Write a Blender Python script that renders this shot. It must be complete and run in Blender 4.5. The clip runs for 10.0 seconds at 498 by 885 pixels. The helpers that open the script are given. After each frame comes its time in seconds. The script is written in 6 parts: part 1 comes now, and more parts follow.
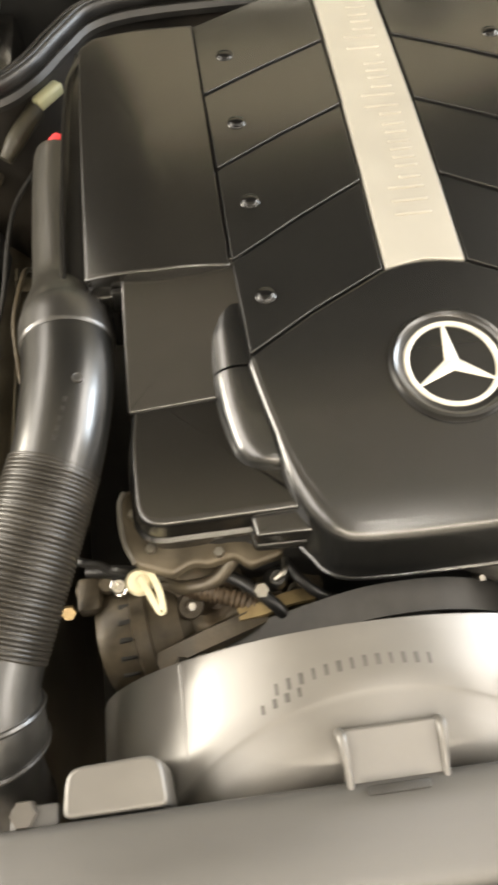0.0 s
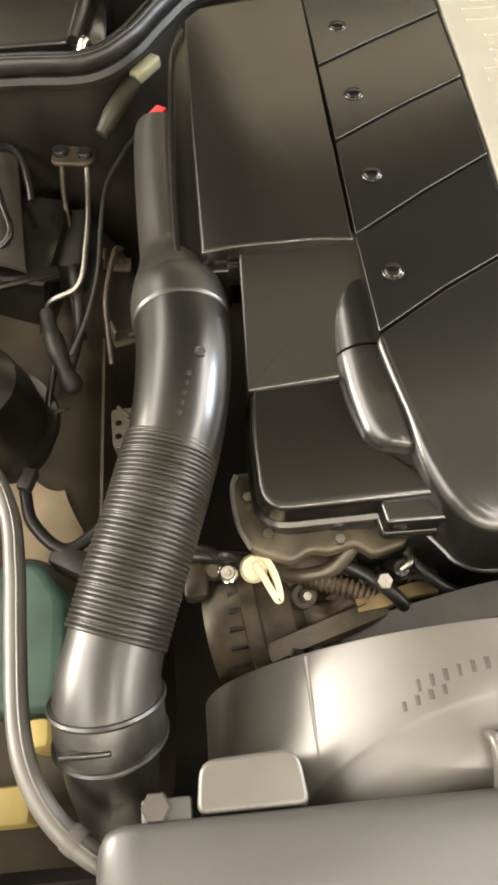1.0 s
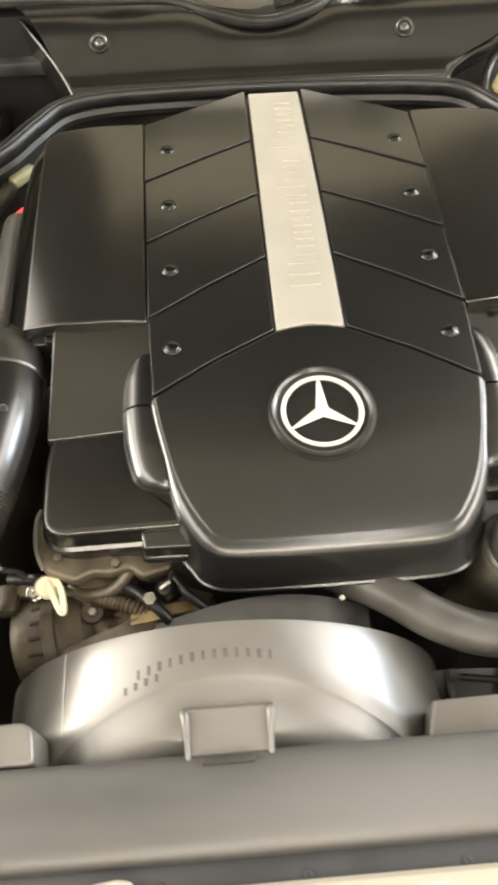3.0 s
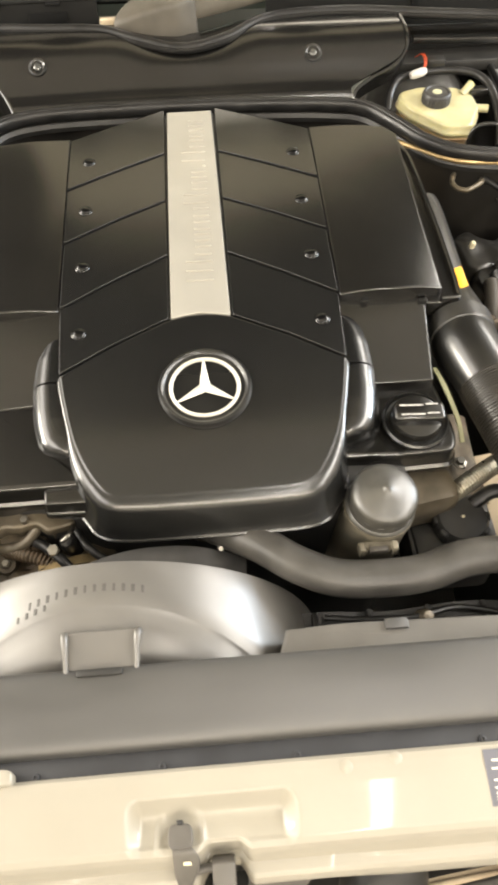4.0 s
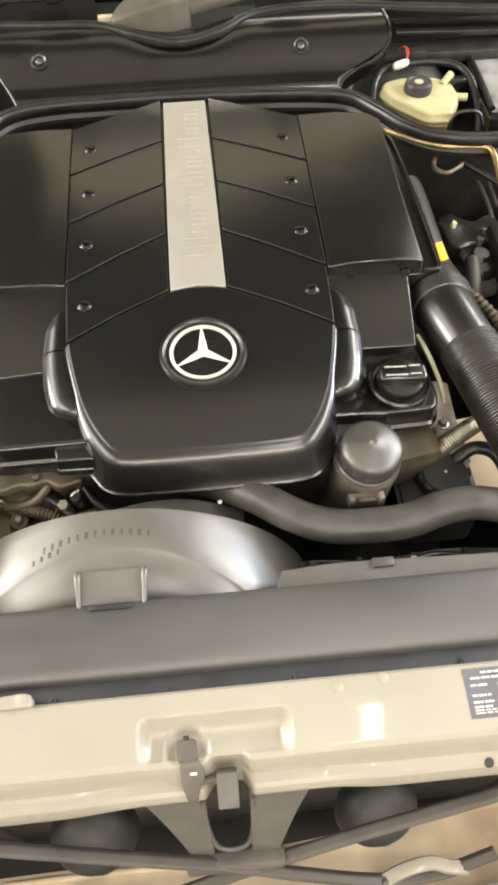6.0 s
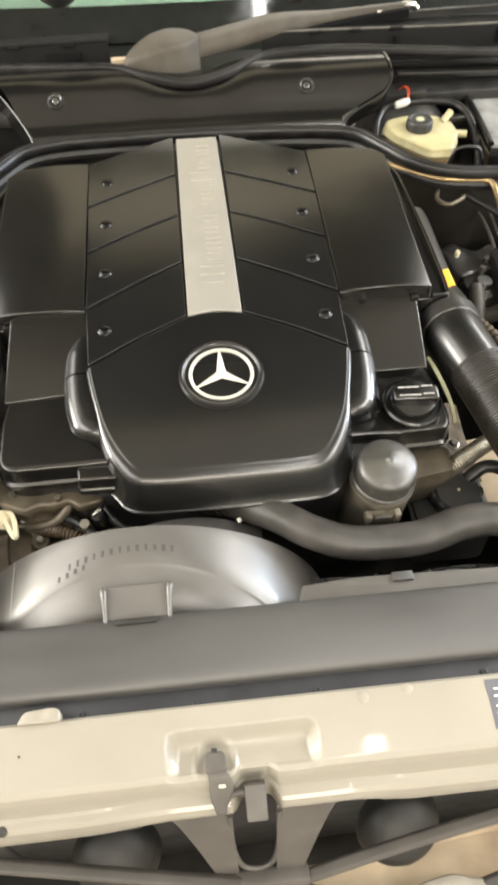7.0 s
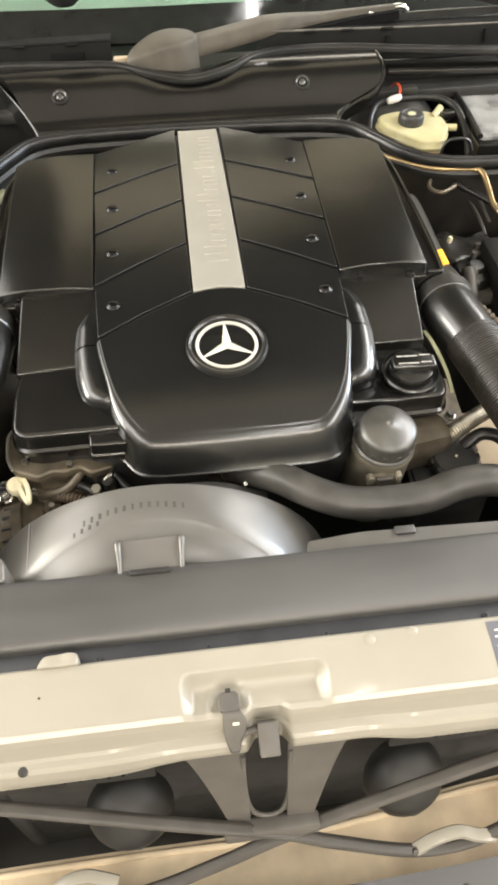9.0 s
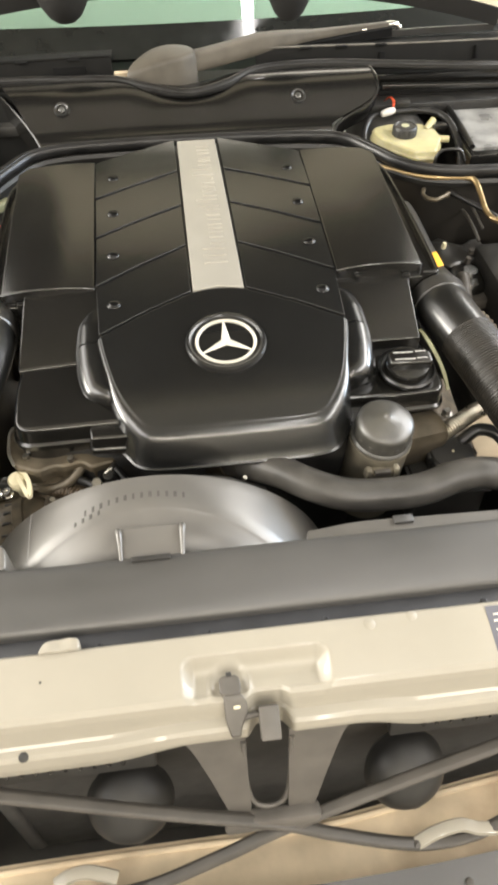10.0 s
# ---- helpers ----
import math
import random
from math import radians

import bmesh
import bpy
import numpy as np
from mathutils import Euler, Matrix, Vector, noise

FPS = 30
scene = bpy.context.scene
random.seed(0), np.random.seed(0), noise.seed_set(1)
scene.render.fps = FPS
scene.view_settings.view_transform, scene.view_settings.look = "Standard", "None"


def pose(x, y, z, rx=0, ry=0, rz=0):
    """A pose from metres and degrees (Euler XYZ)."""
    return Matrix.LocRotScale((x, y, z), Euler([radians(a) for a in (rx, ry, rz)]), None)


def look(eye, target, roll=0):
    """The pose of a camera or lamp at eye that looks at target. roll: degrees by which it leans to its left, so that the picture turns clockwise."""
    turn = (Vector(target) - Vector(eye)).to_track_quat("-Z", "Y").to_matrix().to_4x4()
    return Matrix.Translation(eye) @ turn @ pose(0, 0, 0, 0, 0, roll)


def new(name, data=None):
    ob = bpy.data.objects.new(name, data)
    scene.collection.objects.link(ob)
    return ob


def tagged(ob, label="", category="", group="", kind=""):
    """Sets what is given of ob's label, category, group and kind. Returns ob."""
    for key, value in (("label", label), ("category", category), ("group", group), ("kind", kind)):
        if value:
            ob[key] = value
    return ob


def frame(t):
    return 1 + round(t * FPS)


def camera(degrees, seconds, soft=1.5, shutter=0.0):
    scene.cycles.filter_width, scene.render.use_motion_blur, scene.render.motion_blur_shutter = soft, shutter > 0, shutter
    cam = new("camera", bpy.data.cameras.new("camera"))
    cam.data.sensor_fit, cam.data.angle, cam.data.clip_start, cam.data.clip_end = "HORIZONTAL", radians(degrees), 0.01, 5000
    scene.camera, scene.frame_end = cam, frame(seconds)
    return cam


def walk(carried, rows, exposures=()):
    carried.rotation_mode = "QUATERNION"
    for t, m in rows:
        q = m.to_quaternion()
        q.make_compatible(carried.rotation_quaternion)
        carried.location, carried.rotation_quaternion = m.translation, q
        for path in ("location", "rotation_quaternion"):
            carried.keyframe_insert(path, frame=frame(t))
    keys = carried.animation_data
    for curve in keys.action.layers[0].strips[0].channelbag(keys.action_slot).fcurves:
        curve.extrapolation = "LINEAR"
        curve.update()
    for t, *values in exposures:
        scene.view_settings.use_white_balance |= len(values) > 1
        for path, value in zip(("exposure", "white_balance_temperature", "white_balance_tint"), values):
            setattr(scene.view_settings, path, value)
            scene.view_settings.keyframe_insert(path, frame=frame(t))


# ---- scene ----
cam = camera(38.3, 10.0, soft=3.2, shutter=0.5)
PATH = [
    (0, (-0.196, -0.318, 1.451), (-0.098, 0.678, -0.281), -1.9),
    (0.5, (-0.251, -0.312, 1.434), (-0.188, 0.687, -0.297), -3.1),
    (1, (-0.274, -0.309, 1.421), (-0.239, 0.696, -0.308), -3.5),
    (1.5, (-0.265, -0.317, 1.431), (-0.251, 0.687, -0.299), -3.7),
    (2, (-0.23, -0.338, 1.448), (-0.2, 0.751, -0.23), -2.6),
    (2.5, (-0.162, -0.374, 1.465), (-0.112, 0.804, -0.151), -2.1),
    (3, (-0.093, -0.406, 1.518), (-0.026, 0.746, -0.116), -1.2),
    (3.2, (-0.076, -0.424, 1.529), (0.000, 0.731, -0.102), -0.8),
    (4.3, (0.028, -0.522, 1.583), (0.103, 0.66, -0.028), -1.2),
    (4.5, (0.021, -0.523, 1.585), (0.098, 0.658, -0.027), -1.2),
    (5, (0.022, -0.517, 1.593), (0.105, 0.664, -0.019), -1.2),
    (5.5, (0.019, -0.552, 1.591), (0.104, 0.633, -0.018), -1.3),
    (6.8, (-0.017, -0.599, 1.588), (0.085, 0.616, 0.002), -1.2),
    (7, (-0.023, -0.605, 1.592), (0.091, 0.66, 0.047), -1.0),
    (7.5, (-0.041, -0.636, 1.584), (0.078, 0.664, 0.069), -1.1),
    (8, (-0.046, -0.661, 1.579), (0.08, 0.643, 0.069), -1.0),
    (8.5, (-0.042, -0.669, 1.577), (0.093, 0.634, 0.066), -0.7),
    (9, (-0.047, -0.67, 1.575), (0.095, 0.633, 0.063), -0.7),
    (9.5, (-0.049, -0.672, 1.573), (0.103, 0.676, 0.103), -0.7),
    (10, (-0.054, -0.704, 1.557), (0.103, 0.65, 0.093), -0.6),
]
walk(cam, [(t, look(eye, target, roll)) for t, eye, target, roll in PATH], exposures=[(0, 0.52, 6700, 10), (3, 0.52, 6560, 10), (5, 0.32, 6500, 10), (7, 0.26, 6250, 10), (10, 0.25, 6250, 10)])

# ---- light ----
world = bpy.data.worlds.new("garage_air")
scene.world = world
world.use_nodes = True
world.node_tree.nodes["Background"].inputs[0].default_value = (0.9, 0.88, 0.82, 1)
world.node_tree.nodes["Background"].inputs[1].default_value = 0.15
scene.view_settings.exposure = 0.25


def unseen_light(loc, long_x, long_y, watts, warm=0.0, aim=None):
    data = bpy.data.lights.new("unseen_light", "AREA")
    data.shape, data.size, data.size_y = "RECTANGLE", long_x, long_y
    data.energy, data.color = watts, (1.0, 0.945 - 0.05 * warm, 0.875 - 0.14 * warm)
    ob = new("unseen_light", data)
    ob.matrix_world = look(loc, aim) if aim else Matrix.Translation(loc)
    return ob


# unseen ceiling lamps in rows, side ones widened for broad highlights; cross rows at both ends
unseen_light((0.46, -1.95, 2.86), 0.07, 2.4, 22)
unseen_light((0.46, 1.35, 2.86), 0.07, 1.6, 24)
unseen_light((-2.45, -1.5, 2.86), 1.8, 2.6, 80)
unseen_light((2.75, -1.4, 2.86), 1.2, 2.6, 130)
unseen_light((0.85, 3.6, 2.86), 2.2, 0.80, 32, 1)
# front row, strengthened to light the bonnet's pale inner frame
unseen_light((0.1, -3.5, 2.86), 3.6, 0.40, 132, 1)
unseen_light((-2.65, 1.4, 2.86), 1.5, 3.2, 80)
unseen_light((2.95, 1.4, 2.86), 1.0, 3.2, 170)
# daylight in unseen side wall windows, the west one added for highlights on the left
day = unseen_light((3.72, 1.1, 1.75), 1.3, 0.9, 120, 0, aim=(0, 1.1, 1.2))
day.data.color = (0.80, 0.90, 1.0)
day.name = "unseen_window_light"
day = unseen_light((-3.52, 0.5, 1.95), 1.9, 0.9, 175, 0, aim=(0, 0.5, 1.2))
day.data.color = (1.0, 0.93, 0.80)
day.name = "unseen_window_light"


# ---- materials ----
def mat(name, color, rough=0.5, metal=0.0, var=0.10, scale=30.0, bump=0.04, grain=700.0, rvar=0.08, coat=0.0, stain=None, stretch=None, spec=0.5):
    m = bpy.data.materials.new(name)
    m.use_nodes = True
    nt = m.node_tree
    b = nt.nodes["Principled BSDF"]
    tc = nt.nodes.new("ShaderNodeTexCoord")
    src = tc.outputs["Object"]
    if stretch:
        mp = nt.nodes.new("ShaderNodeMapping")
        mp.inputs["Scale"].default_value = stretch
        nt.links.new(src, mp.inputs["Vector"])
        src = mp.outputs["Vector"]
    big = nt.nodes.new("ShaderNodeTexNoise")
    big.inputs["Scale"].default_value, big.inputs["Detail"].default_value = scale, 5
    nt.links.new(src, big.inputs["Vector"])
    fine = nt.nodes.new("ShaderNodeTexNoise")
    fine.inputs["Scale"].default_value, fine.inputs["Detail"].default_value = grain, 2
    nt.links.new(src, fine.inputs["Vector"])
    ramp = nt.nodes.new("ShaderNodeValToRGB")
    lo = [max(0.0, c * (1 - 2.2 * var)) for c in color]
    hi = [min(1.0, c * (1 + 2.2 * var)) for c in color]
    ramp.color_ramp.elements[0].position, ramp.color_ramp.elements[1].position = 0.25, 0.75
    ramp.color_ramp.elements[0].color, ramp.color_ramp.elements[1].color = (*lo, 1), (*hi, 1)
    nt.links.new(big.outputs["Fac"], ramp.inputs["Fac"])
    col = ramp.outputs["Color"]
    if stain:
        sn = nt.nodes.new("ShaderNodeTexNoise")
        sn.inputs["Scale"].default_value, sn.inputs["Detail"].default_value = scale * 0.45, 8
        nt.links.new(src, sn.inputs["Vector"])
        sr = nt.nodes.new("ShaderNodeMapRange")
        sr.inputs["From Min"].default_value, sr.inputs["From Max"].default_value = 0.48, 0.68
        nt.links.new(sn.outputs["Fac"], sr.inputs["Value"])
        mx = nt.nodes.new("ShaderNodeMix")
        mx.data_type = "RGBA"
        nt.links.new(sr.outputs["Result"], mx.inputs[0])
        nt.links.new(col, mx.inputs[6])
        mx.inputs[7].default_value = (*stain, 1)
        col = mx.outputs[2]
    nt.links.new(col, b.inputs["Base Color"])
    rr = nt.nodes.new("ShaderNodeMapRange")
    rr.inputs["To Min"].default_value, rr.inputs["To Max"].default_value = max(0.02, rough - rvar), min(1, rough + rvar)
    rr.inputs["From Min"].default_value, rr.inputs["From Max"].default_value = 0.3, 0.7
    nt.links.new(big.outputs["Fac"], rr.inputs["Value"])
    nt.links.new(rr.outputs["Result"], b.inputs["Roughness"])
    b.inputs["Metallic"].default_value = metal
    b.inputs["Specular IOR Level"].default_value = spec
    b.inputs["Coat Weight"].default_value = coat
    b.inputs["Coat Roughness"].default_value = 0.05
    if bump:
        bp = nt.nodes.new("ShaderNodeBump")
        bp.inputs["Strength"].default_value, bp.inputs["Distance"].default_value = bump, 0.001
        nt.links.new(fine.outputs["Fac"], bp.inputs["Height"])
        nt.links.new(bp.outputs["Normal"], b.inputs["Normal"])
    return m


BLACK = mat("satin_black_plastic", (0.006, 0.006, 0.0056), 0.26, var=0.12, scale=9, bump=0.0, rvar=0.0, spec=1.0)
BLACK_LID = mat("moulded_black_plastic", (0.008, 0.0075, 0.0065), 0.23, var=0.14, scale=8, bump=0.0, rvar=0.0, spec=1.0)
BLACK_GLOSS = mat("shiny_black_plastic", (0.008, 0.0078, 0.007), 0.29, var=0.15, scale=25, bump=0.0, rvar=0.0, spec=0.8)
BLACK_DARK = mat("deep_black_plastic", (0.020, 0.0192, 0.0175), 0.5, var=0.2, scale=30, bump=0.06)
COWL_BLACK = mat("dull_cowl_plastic", (0.006, 0.006, 0.0055), 0.6, var=0.2, scale=30, bump=0.06, spec=0.15)
PANEL_BLACK = mat("satin_firewall_plastic", (0.006, 0.0056, 0.005), 0.22, var=0.15, scale=25, bump=0.0, rvar=0.0, spec=0.9)
DUCT = mat("greyed_duct_plastic", (0.026, 0.0245, 0.0205), 0.29, var=0.06, scale=10, bump=0.02, grain=900, rvar=0.01, spec=1.0)
WORN_BLACK = mat("worn_dull_black_plastic", (0.017, 0.016, 0.014), 0.36, var=0.25, scale=18, bump=0.03, grain=900, rvar=0.06, spec=1.0)
RIB_RUBBER = mat("dull_ribbed_rubber", (0.016, 0.014, 0.011), 0.37, var=0.2, scale=30, bump=0.0, rvar=0.02, spec=0.5)
GRIME = mat("grimy_brown_black_paint", (0.010, 0.0085, 0.0065), 0.5, var=0.4, scale=12, bump=0.1, stain=(0.030, 0.024, 0.017))
PALE_EDGE = mat("pale_edge", (0.13, 0.122, 0.105), 0.6, var=0.25, scale=30, bump=0.04)
CAST = mat("pale_dirty_cast_alloy", (0.125, 0.105, 0.075), 0.40, metal=0.35, var=0.25, scale=25, bump=0.2, grain=400, stain=(0.10, 0.08, 0.05))
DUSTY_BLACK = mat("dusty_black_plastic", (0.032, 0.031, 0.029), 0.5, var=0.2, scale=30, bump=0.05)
ZINC = mat("dull_zinc_grey_steel", (0.098, 0.090, 0.079), 0.48, metal=0.1, var=0.12, scale=30, bump=0.06)
BOOSTER = mat("mottled_grey_booster", (0.095, 0.092, 0.086), 0.42, metal=0.3, var=0.3, scale=25, bump=0.06)
VENT = mat("greyed_vent_hose_rubber", (0.080, 0.076, 0.068), 0.42, var=0.15, scale=20, bump=0.04, spec=0.8)
SCREW_BLACK = mat("domed_screw_plastic", (0.004, 0.004, 0.004), 0.17, var=0.1, bump=0.0, rvar=0.0, spec=0.5)
SUNK = mat("sunk_dull_black", (0.004, 0.004, 0.004), 0.8, var=0.1, bump=0.0, spec=0.15)
STRIP_DARK = mat("dark_slate_strip", (0.026, 0.027, 0.030), 0.5, var=0.15, scale=25, bump=0.05)
RUBBER = mat("black_rubber", (0.011, 0.0105, 0.010), 0.40, var=0.2, scale=40, bump=0.04, grain=600)
HOSE_RUBBER = mat("grey_black_hose_rubber", (0.048, 0.045, 0.040), 0.38, var=0.2, scale=25, bump=0.12, grain=500)
SILVER = mat("silver_paint", (0.40, 0.382, 0.336), 0.46, metal=0.45, var=0.03, scale=20, bump=0.04, grain=2200, rvar=0.02)
BADGE_SILVER = mat("satin_badge_silver", (0.62, 0.595, 0.52), 0.42, metal=0.35, var=0.02, bump=0.0, rvar=0.02)
CHROME = mat("bright_chrome", (0.86, 0.85, 0.82), 0.16, metal=1.0, var=0.03, bump=0.0)
DARK_CHROME = mat("smoked_chrome", (0.12, 0.12, 0.115), 0.25, metal=0.6, var=0.06, bump=0.0)
SHROUD = mat("silver_grey_shroud_plastic", (0.108, 0.102, 0.092), 0.38, metal=0.12, spec=1.0, var=0.07, scale=14, bump=0.05, grain=900, stain=(0.135, 0.128, 0.115))
GREY = mat("dusty_grey_plastic", (0.049, 0.0475, 0.045), 0.45, var=0.14, scale=9, bump=0.05, grain=700, stain=(0.038, 0.0365, 0.034), stretch=(0.45, 1.5, 1.0), spec=1.0)
SLATE = mat("slate_grey_plastic", (0.058, 0.052, 0.044), 0.5, var=0.14, scale=25, bump=0.08)
# paler than the body's cream, so that the unseen bonnet frame reflects more
CREAM_BRIGHTENED = mat("brightened_cream_paint", (0.86, 0.80, 0.62), 0.5, var=0.04, scale=8, bump=0.02, grain=900)
CREAM = mat("cream_car_paint", (0.292, 0.270, 0.220), 0.40, var=0.03, scale=8, bump=0.015, grain=900, coat=0.32, rvar=0.04)
CREAM_DUSTY = mat("dusty_cream_paint", (0.54, 0.44, 0.30), 0.6, var=0.15, scale=12, bump=0.08, stain=(0.30, 0.22, 0.14))
# grimy cream paint, its colour darkened further for the shade of the recess
TAN_METAL = mat("shaded_grimy_cream_metal", (0.100, 0.086, 0.061), 0.5, var=0.34, scale=9, bump=0.1, stain=(0.05, 0.040, 0.027))
ALU = mat("dirty_cast_aluminium", (0.078, 0.063, 0.042), 0.45, metal=0.35, var=0.35, scale=35, bump=0.3, grain=350, stain=(0.045, 0.035, 0.022))
ALU_CLEAN = mat("oil_filter_alloy", (0.165, 0.148, 0.112), 0.45, metal=0.4, var=0.16, scale=30, bump=0.2, grain=400)
CAP_GREY = mat("worn_grey_filter_cap", (0.046, 0.044, 0.038), 0.40, var=0.28, scale=30, bump=0.12, stain=(0.078, 0.073, 0.060), spec=1.0)
FOIL = mat("crimped_silver_foil", (0.42, 0.39, 0.32), 0.32, metal=0.8, var=0.12, scale=60, bump=0.05)
STEEL = mat("zinc_steel", (0.30, 0.285, 0.25), 0.38, metal=1.0, var=0.12, scale=60, bump=0.05)
GOLD = mat("gold_passivated_pipe", (0.45, 0.33, 0.17), 0.38, metal=0.9, var=0.12, scale=40, bump=0.04)
BRASSY = mat("dull_brassy_bracket", (0.33, 0.25, 0.13), 0.42, metal=0.7, var=0.2, scale=50, bump=0.15, grain=400)
RUST = mat("rust_brown_casting", (0.10, 0.080, 0.052), 0.6, metal=0.2, var=0.3, scale=50, bump=0.35, grain=300, stain=(0.06, 0.04, 0.025))
BROWN_SLEEVE = mat("brown_sleeve", (0.095, 0.068, 0.042), 0.5, metal=0.0, var=0.2, scale=60, bump=0.1)
BELT = mat("ribbed_belt_rubber", (0.045, 0.043, 0.04), 0.6, var=0.15, scale=50, bump=0.1)
IVORY = mat("ivory_plastic", (0.72, 0.66, 0.46), 0.42, var=0.05, scale=40, bump=0.04)
TANK = mat("yellowed_translucent_plastic", (0.47, 0.43, 0.24), 0.38, var=0.10, scale=25, bump=0.04, stain=(0.54, 0.51, 0.35))
TANK.node_tree.nodes["Principled BSDF"].inputs["Subsurface Weight"].default_value = 0.3
TANK.node_tree.nodes["Principled BSDF"].inputs["Subsurface Radius"].default_value = (0.02, 0.015, 0.006)
FLUID = mat("brown_fluid_level", (0.33, 0.225, 0.12), 0.4, var=0.12, scale=30, bump=0.03)
OLIVE_CONN = mat("pale_olive_connector", (0.38, 0.38, 0.24), 0.45, var=0.06, scale=40, bump=0.04)
OLIVE_DARK = mat("dull_olive_connector", (0.030, 0.027, 0.017), 0.5, var=0.1, scale=40, bump=0.04)
RED = mat("red_plastic", (0.80, 0.06, 0.065), 0.4, var=0.04, bump=0.0)
ORANGE = mat("orange_sticker", (0.95, 0.45, 0.01), 0.5, var=0.04, bump=0.0)
GREENISH = mat("green_coolant_tank", (0.045, 0.085, 0.068), 0.40, var=0.15, scale=20, bump=0.04)
YELLOW = mat("yellow_band_plastic", (0.55, 0.43, 0.15), 0.5, var=0.06, bump=0.03)
LABEL_BLUE = mat("slate_blue_label", (0.098, 0.098, 0.115), 0.45, var=0.06, bump=0.0)
LABEL_INK = mat("pale_label_print", (0.62, 0.60, 0.52), 0.5, var=0.03, bump=0.0)
PRINT_WHITE = mat("white_cap_print", (0.36, 0.35, 0.33), 0.5, var=0.3, scale=300, bump=0.0)
FADED_PRINT = mat("faded_moulded_print", (0.060, 0.056, 0.050), 0.55, var=0.1, bump=0.0)
WIRE_RED = mat("red_wire", (0.7, 0.10, 0.03), 0.4, var=0.05, bump=0.0)
WIPER = mat("greyed_wiper_plastic", (0.088, 0.078, 0.062), 0.55, var=0.14, scale=25, bump=0.2, grain=500)
CONCRETE = mat("garage_concrete", (0.36, 0.335, 0.30), 0.7, var=0.12, scale=2, bump=0.1, grain=90, stain=(0.20, 0.19, 0.17))
WALLPAINT = mat("garage_wall_paint", (0.40, 0.38, 0.335), 0.8, var=0.05, scale=2, bump=0.05, grain=120)
CEILING = mat("garage_ceiling_paint", (0.42, 0.395, 0.345), 0.85, var=0.04, scale=2, bump=0.05, grain=120)
LINER = mat("dark_felt_liner", (0.012, 0.0115, 0.0105), 0.9, var=0.2, scale=30, bump=0.3, grain=500)
DASH = mat("pale_dashboard", (0.115, 0.135, 0.115), 0.7, var=0.05, scale=10, bump=0.05)
FRIT = mat("black_glass_band", (0.010, 0.011, 0.010), 0.08, var=0.1, bump=0.0, spec=0.25)

GLASS = bpy.data.materials.new("green_tinted_glass")
GLASS.use_nodes = True
g = GLASS.node_tree.nodes["Principled BSDF"]
g.inputs["Base Color"].default_value = (0.70, 0.86, 0.75, 1)
g.inputs["Roughness"].default_value = 0.02
g.inputs["Transmission Weight"].default_value = 1.0
g.inputs["IOR"].default_value = 1.45


# ---- building helpers ----
def thing(name, loc, label="", category="", group="", kind=""):
    ob = new(name)
    ob.empty_display_size = 0.02
    ob.location = loc
    return tagged(ob, label, category, group, kind)


def world_of(ob):
    p = Vector((0, 0, 0))
    while ob is not None:
        p += Vector(ob.location)
        ob = ob.parent
    return p


def finish(bm, name, material, sharp=38):
    bmesh.ops.recalc_face_normals(bm, faces=bm.faces)
    me = bpy.data.meshes.new(name)
    bm.to_mesh(me)
    bm.free()
    for p in me.polygons:
        p.use_smooth = True
    me.set_sharp_from_angle(angle=radians(sharp))
    me.materials.append(material)
    return me


def part(name, bm, material, parent=None, label="", sharp=38):
    """One mesh under a thing or a part; its vertices are given in the world."""
    if parent is not None:
        bmesh.ops.translate(bm, verts=bm.verts, vec=-world_of(parent))
    ob = new(name, finish(bm, name, material, sharp))
    ob.parent = parent
    return tagged(ob, label)


def solo(name, bm, material, loc, label="", category="", group="", kind="", sharp=38):
    """A thing that is one mesh; its vertices are given in the world."""
    bmesh.ops.translate(bm, verts=bm.verts, vec=-Vector(loc))
    ob = new(name, finish(bm, name, material, sharp))
    ob.location = loc
    return tagged(ob, label, category, group, kind)


def smooth_path(pts, n=8, closed=False):
    """Catmull-Rom through points of any dimension."""
    p = np.array(pts, float)
    m = len(p)
    out = []
    for i in range(m if closed else m - 1):
        a = p[(i - 1) % m] if closed or i > 0 else 2 * p[0] - p[1]
        b, c = p[i], p[(i + 1) % m]
        d = p[(i + 2) % m] if closed or i + 2 < m else 2 * p[-1] - p[-2]
        for k in range(n):
            t = k / n
            out.append(0.5 * ((2 * b) + (c - a) * t + (2 * a - 5 * b + 4 * c - d) * t * t + (3 * b - a - 3 * c + d) * t**3))
    if not closed:
        out.append(p[-1])
    return np.array(out)


def round_poly(pts, r, seg=5):
    """A polygon with rounded corners. r: one radius or one per corner."""
    pts = [Vector(p) for p in pts]
    n = len(pts)
    rs = r if isinstance(r, (list, tuple)) else [r] * n
    out = []
    for i, p in enumerate(pts):
        a, b = (pts[i - 1] - p), (pts[(i + 1) % n] - p)
        k = min(rs[i], 0.45 * a.length, 0.45 * b.length)
        p0, p1 = p + a.normalized() * k, p + b.normalized() * k
        if k < 1e-5:
            out.append(p)
            continue
        for j in range(seg + 1):
            t = j / seg
            out.append((1 - t) ** 2 * p0 + 2 * t * (1 - t) * p + t * t * p1)
    return [(v.x, v.y) for v in out]


def dense(pts, step):
    out = []
    n = len(pts)
    for i in range(n):
        a, b = np.array(pts[i]), np.array(pts[(i + 1) % n])
        k = max(1, int(math.ceil(np.linalg.norm(b - a) / step)))
        out += [tuple(a + (b - a) * j / k) for j in range(k)]
    return out


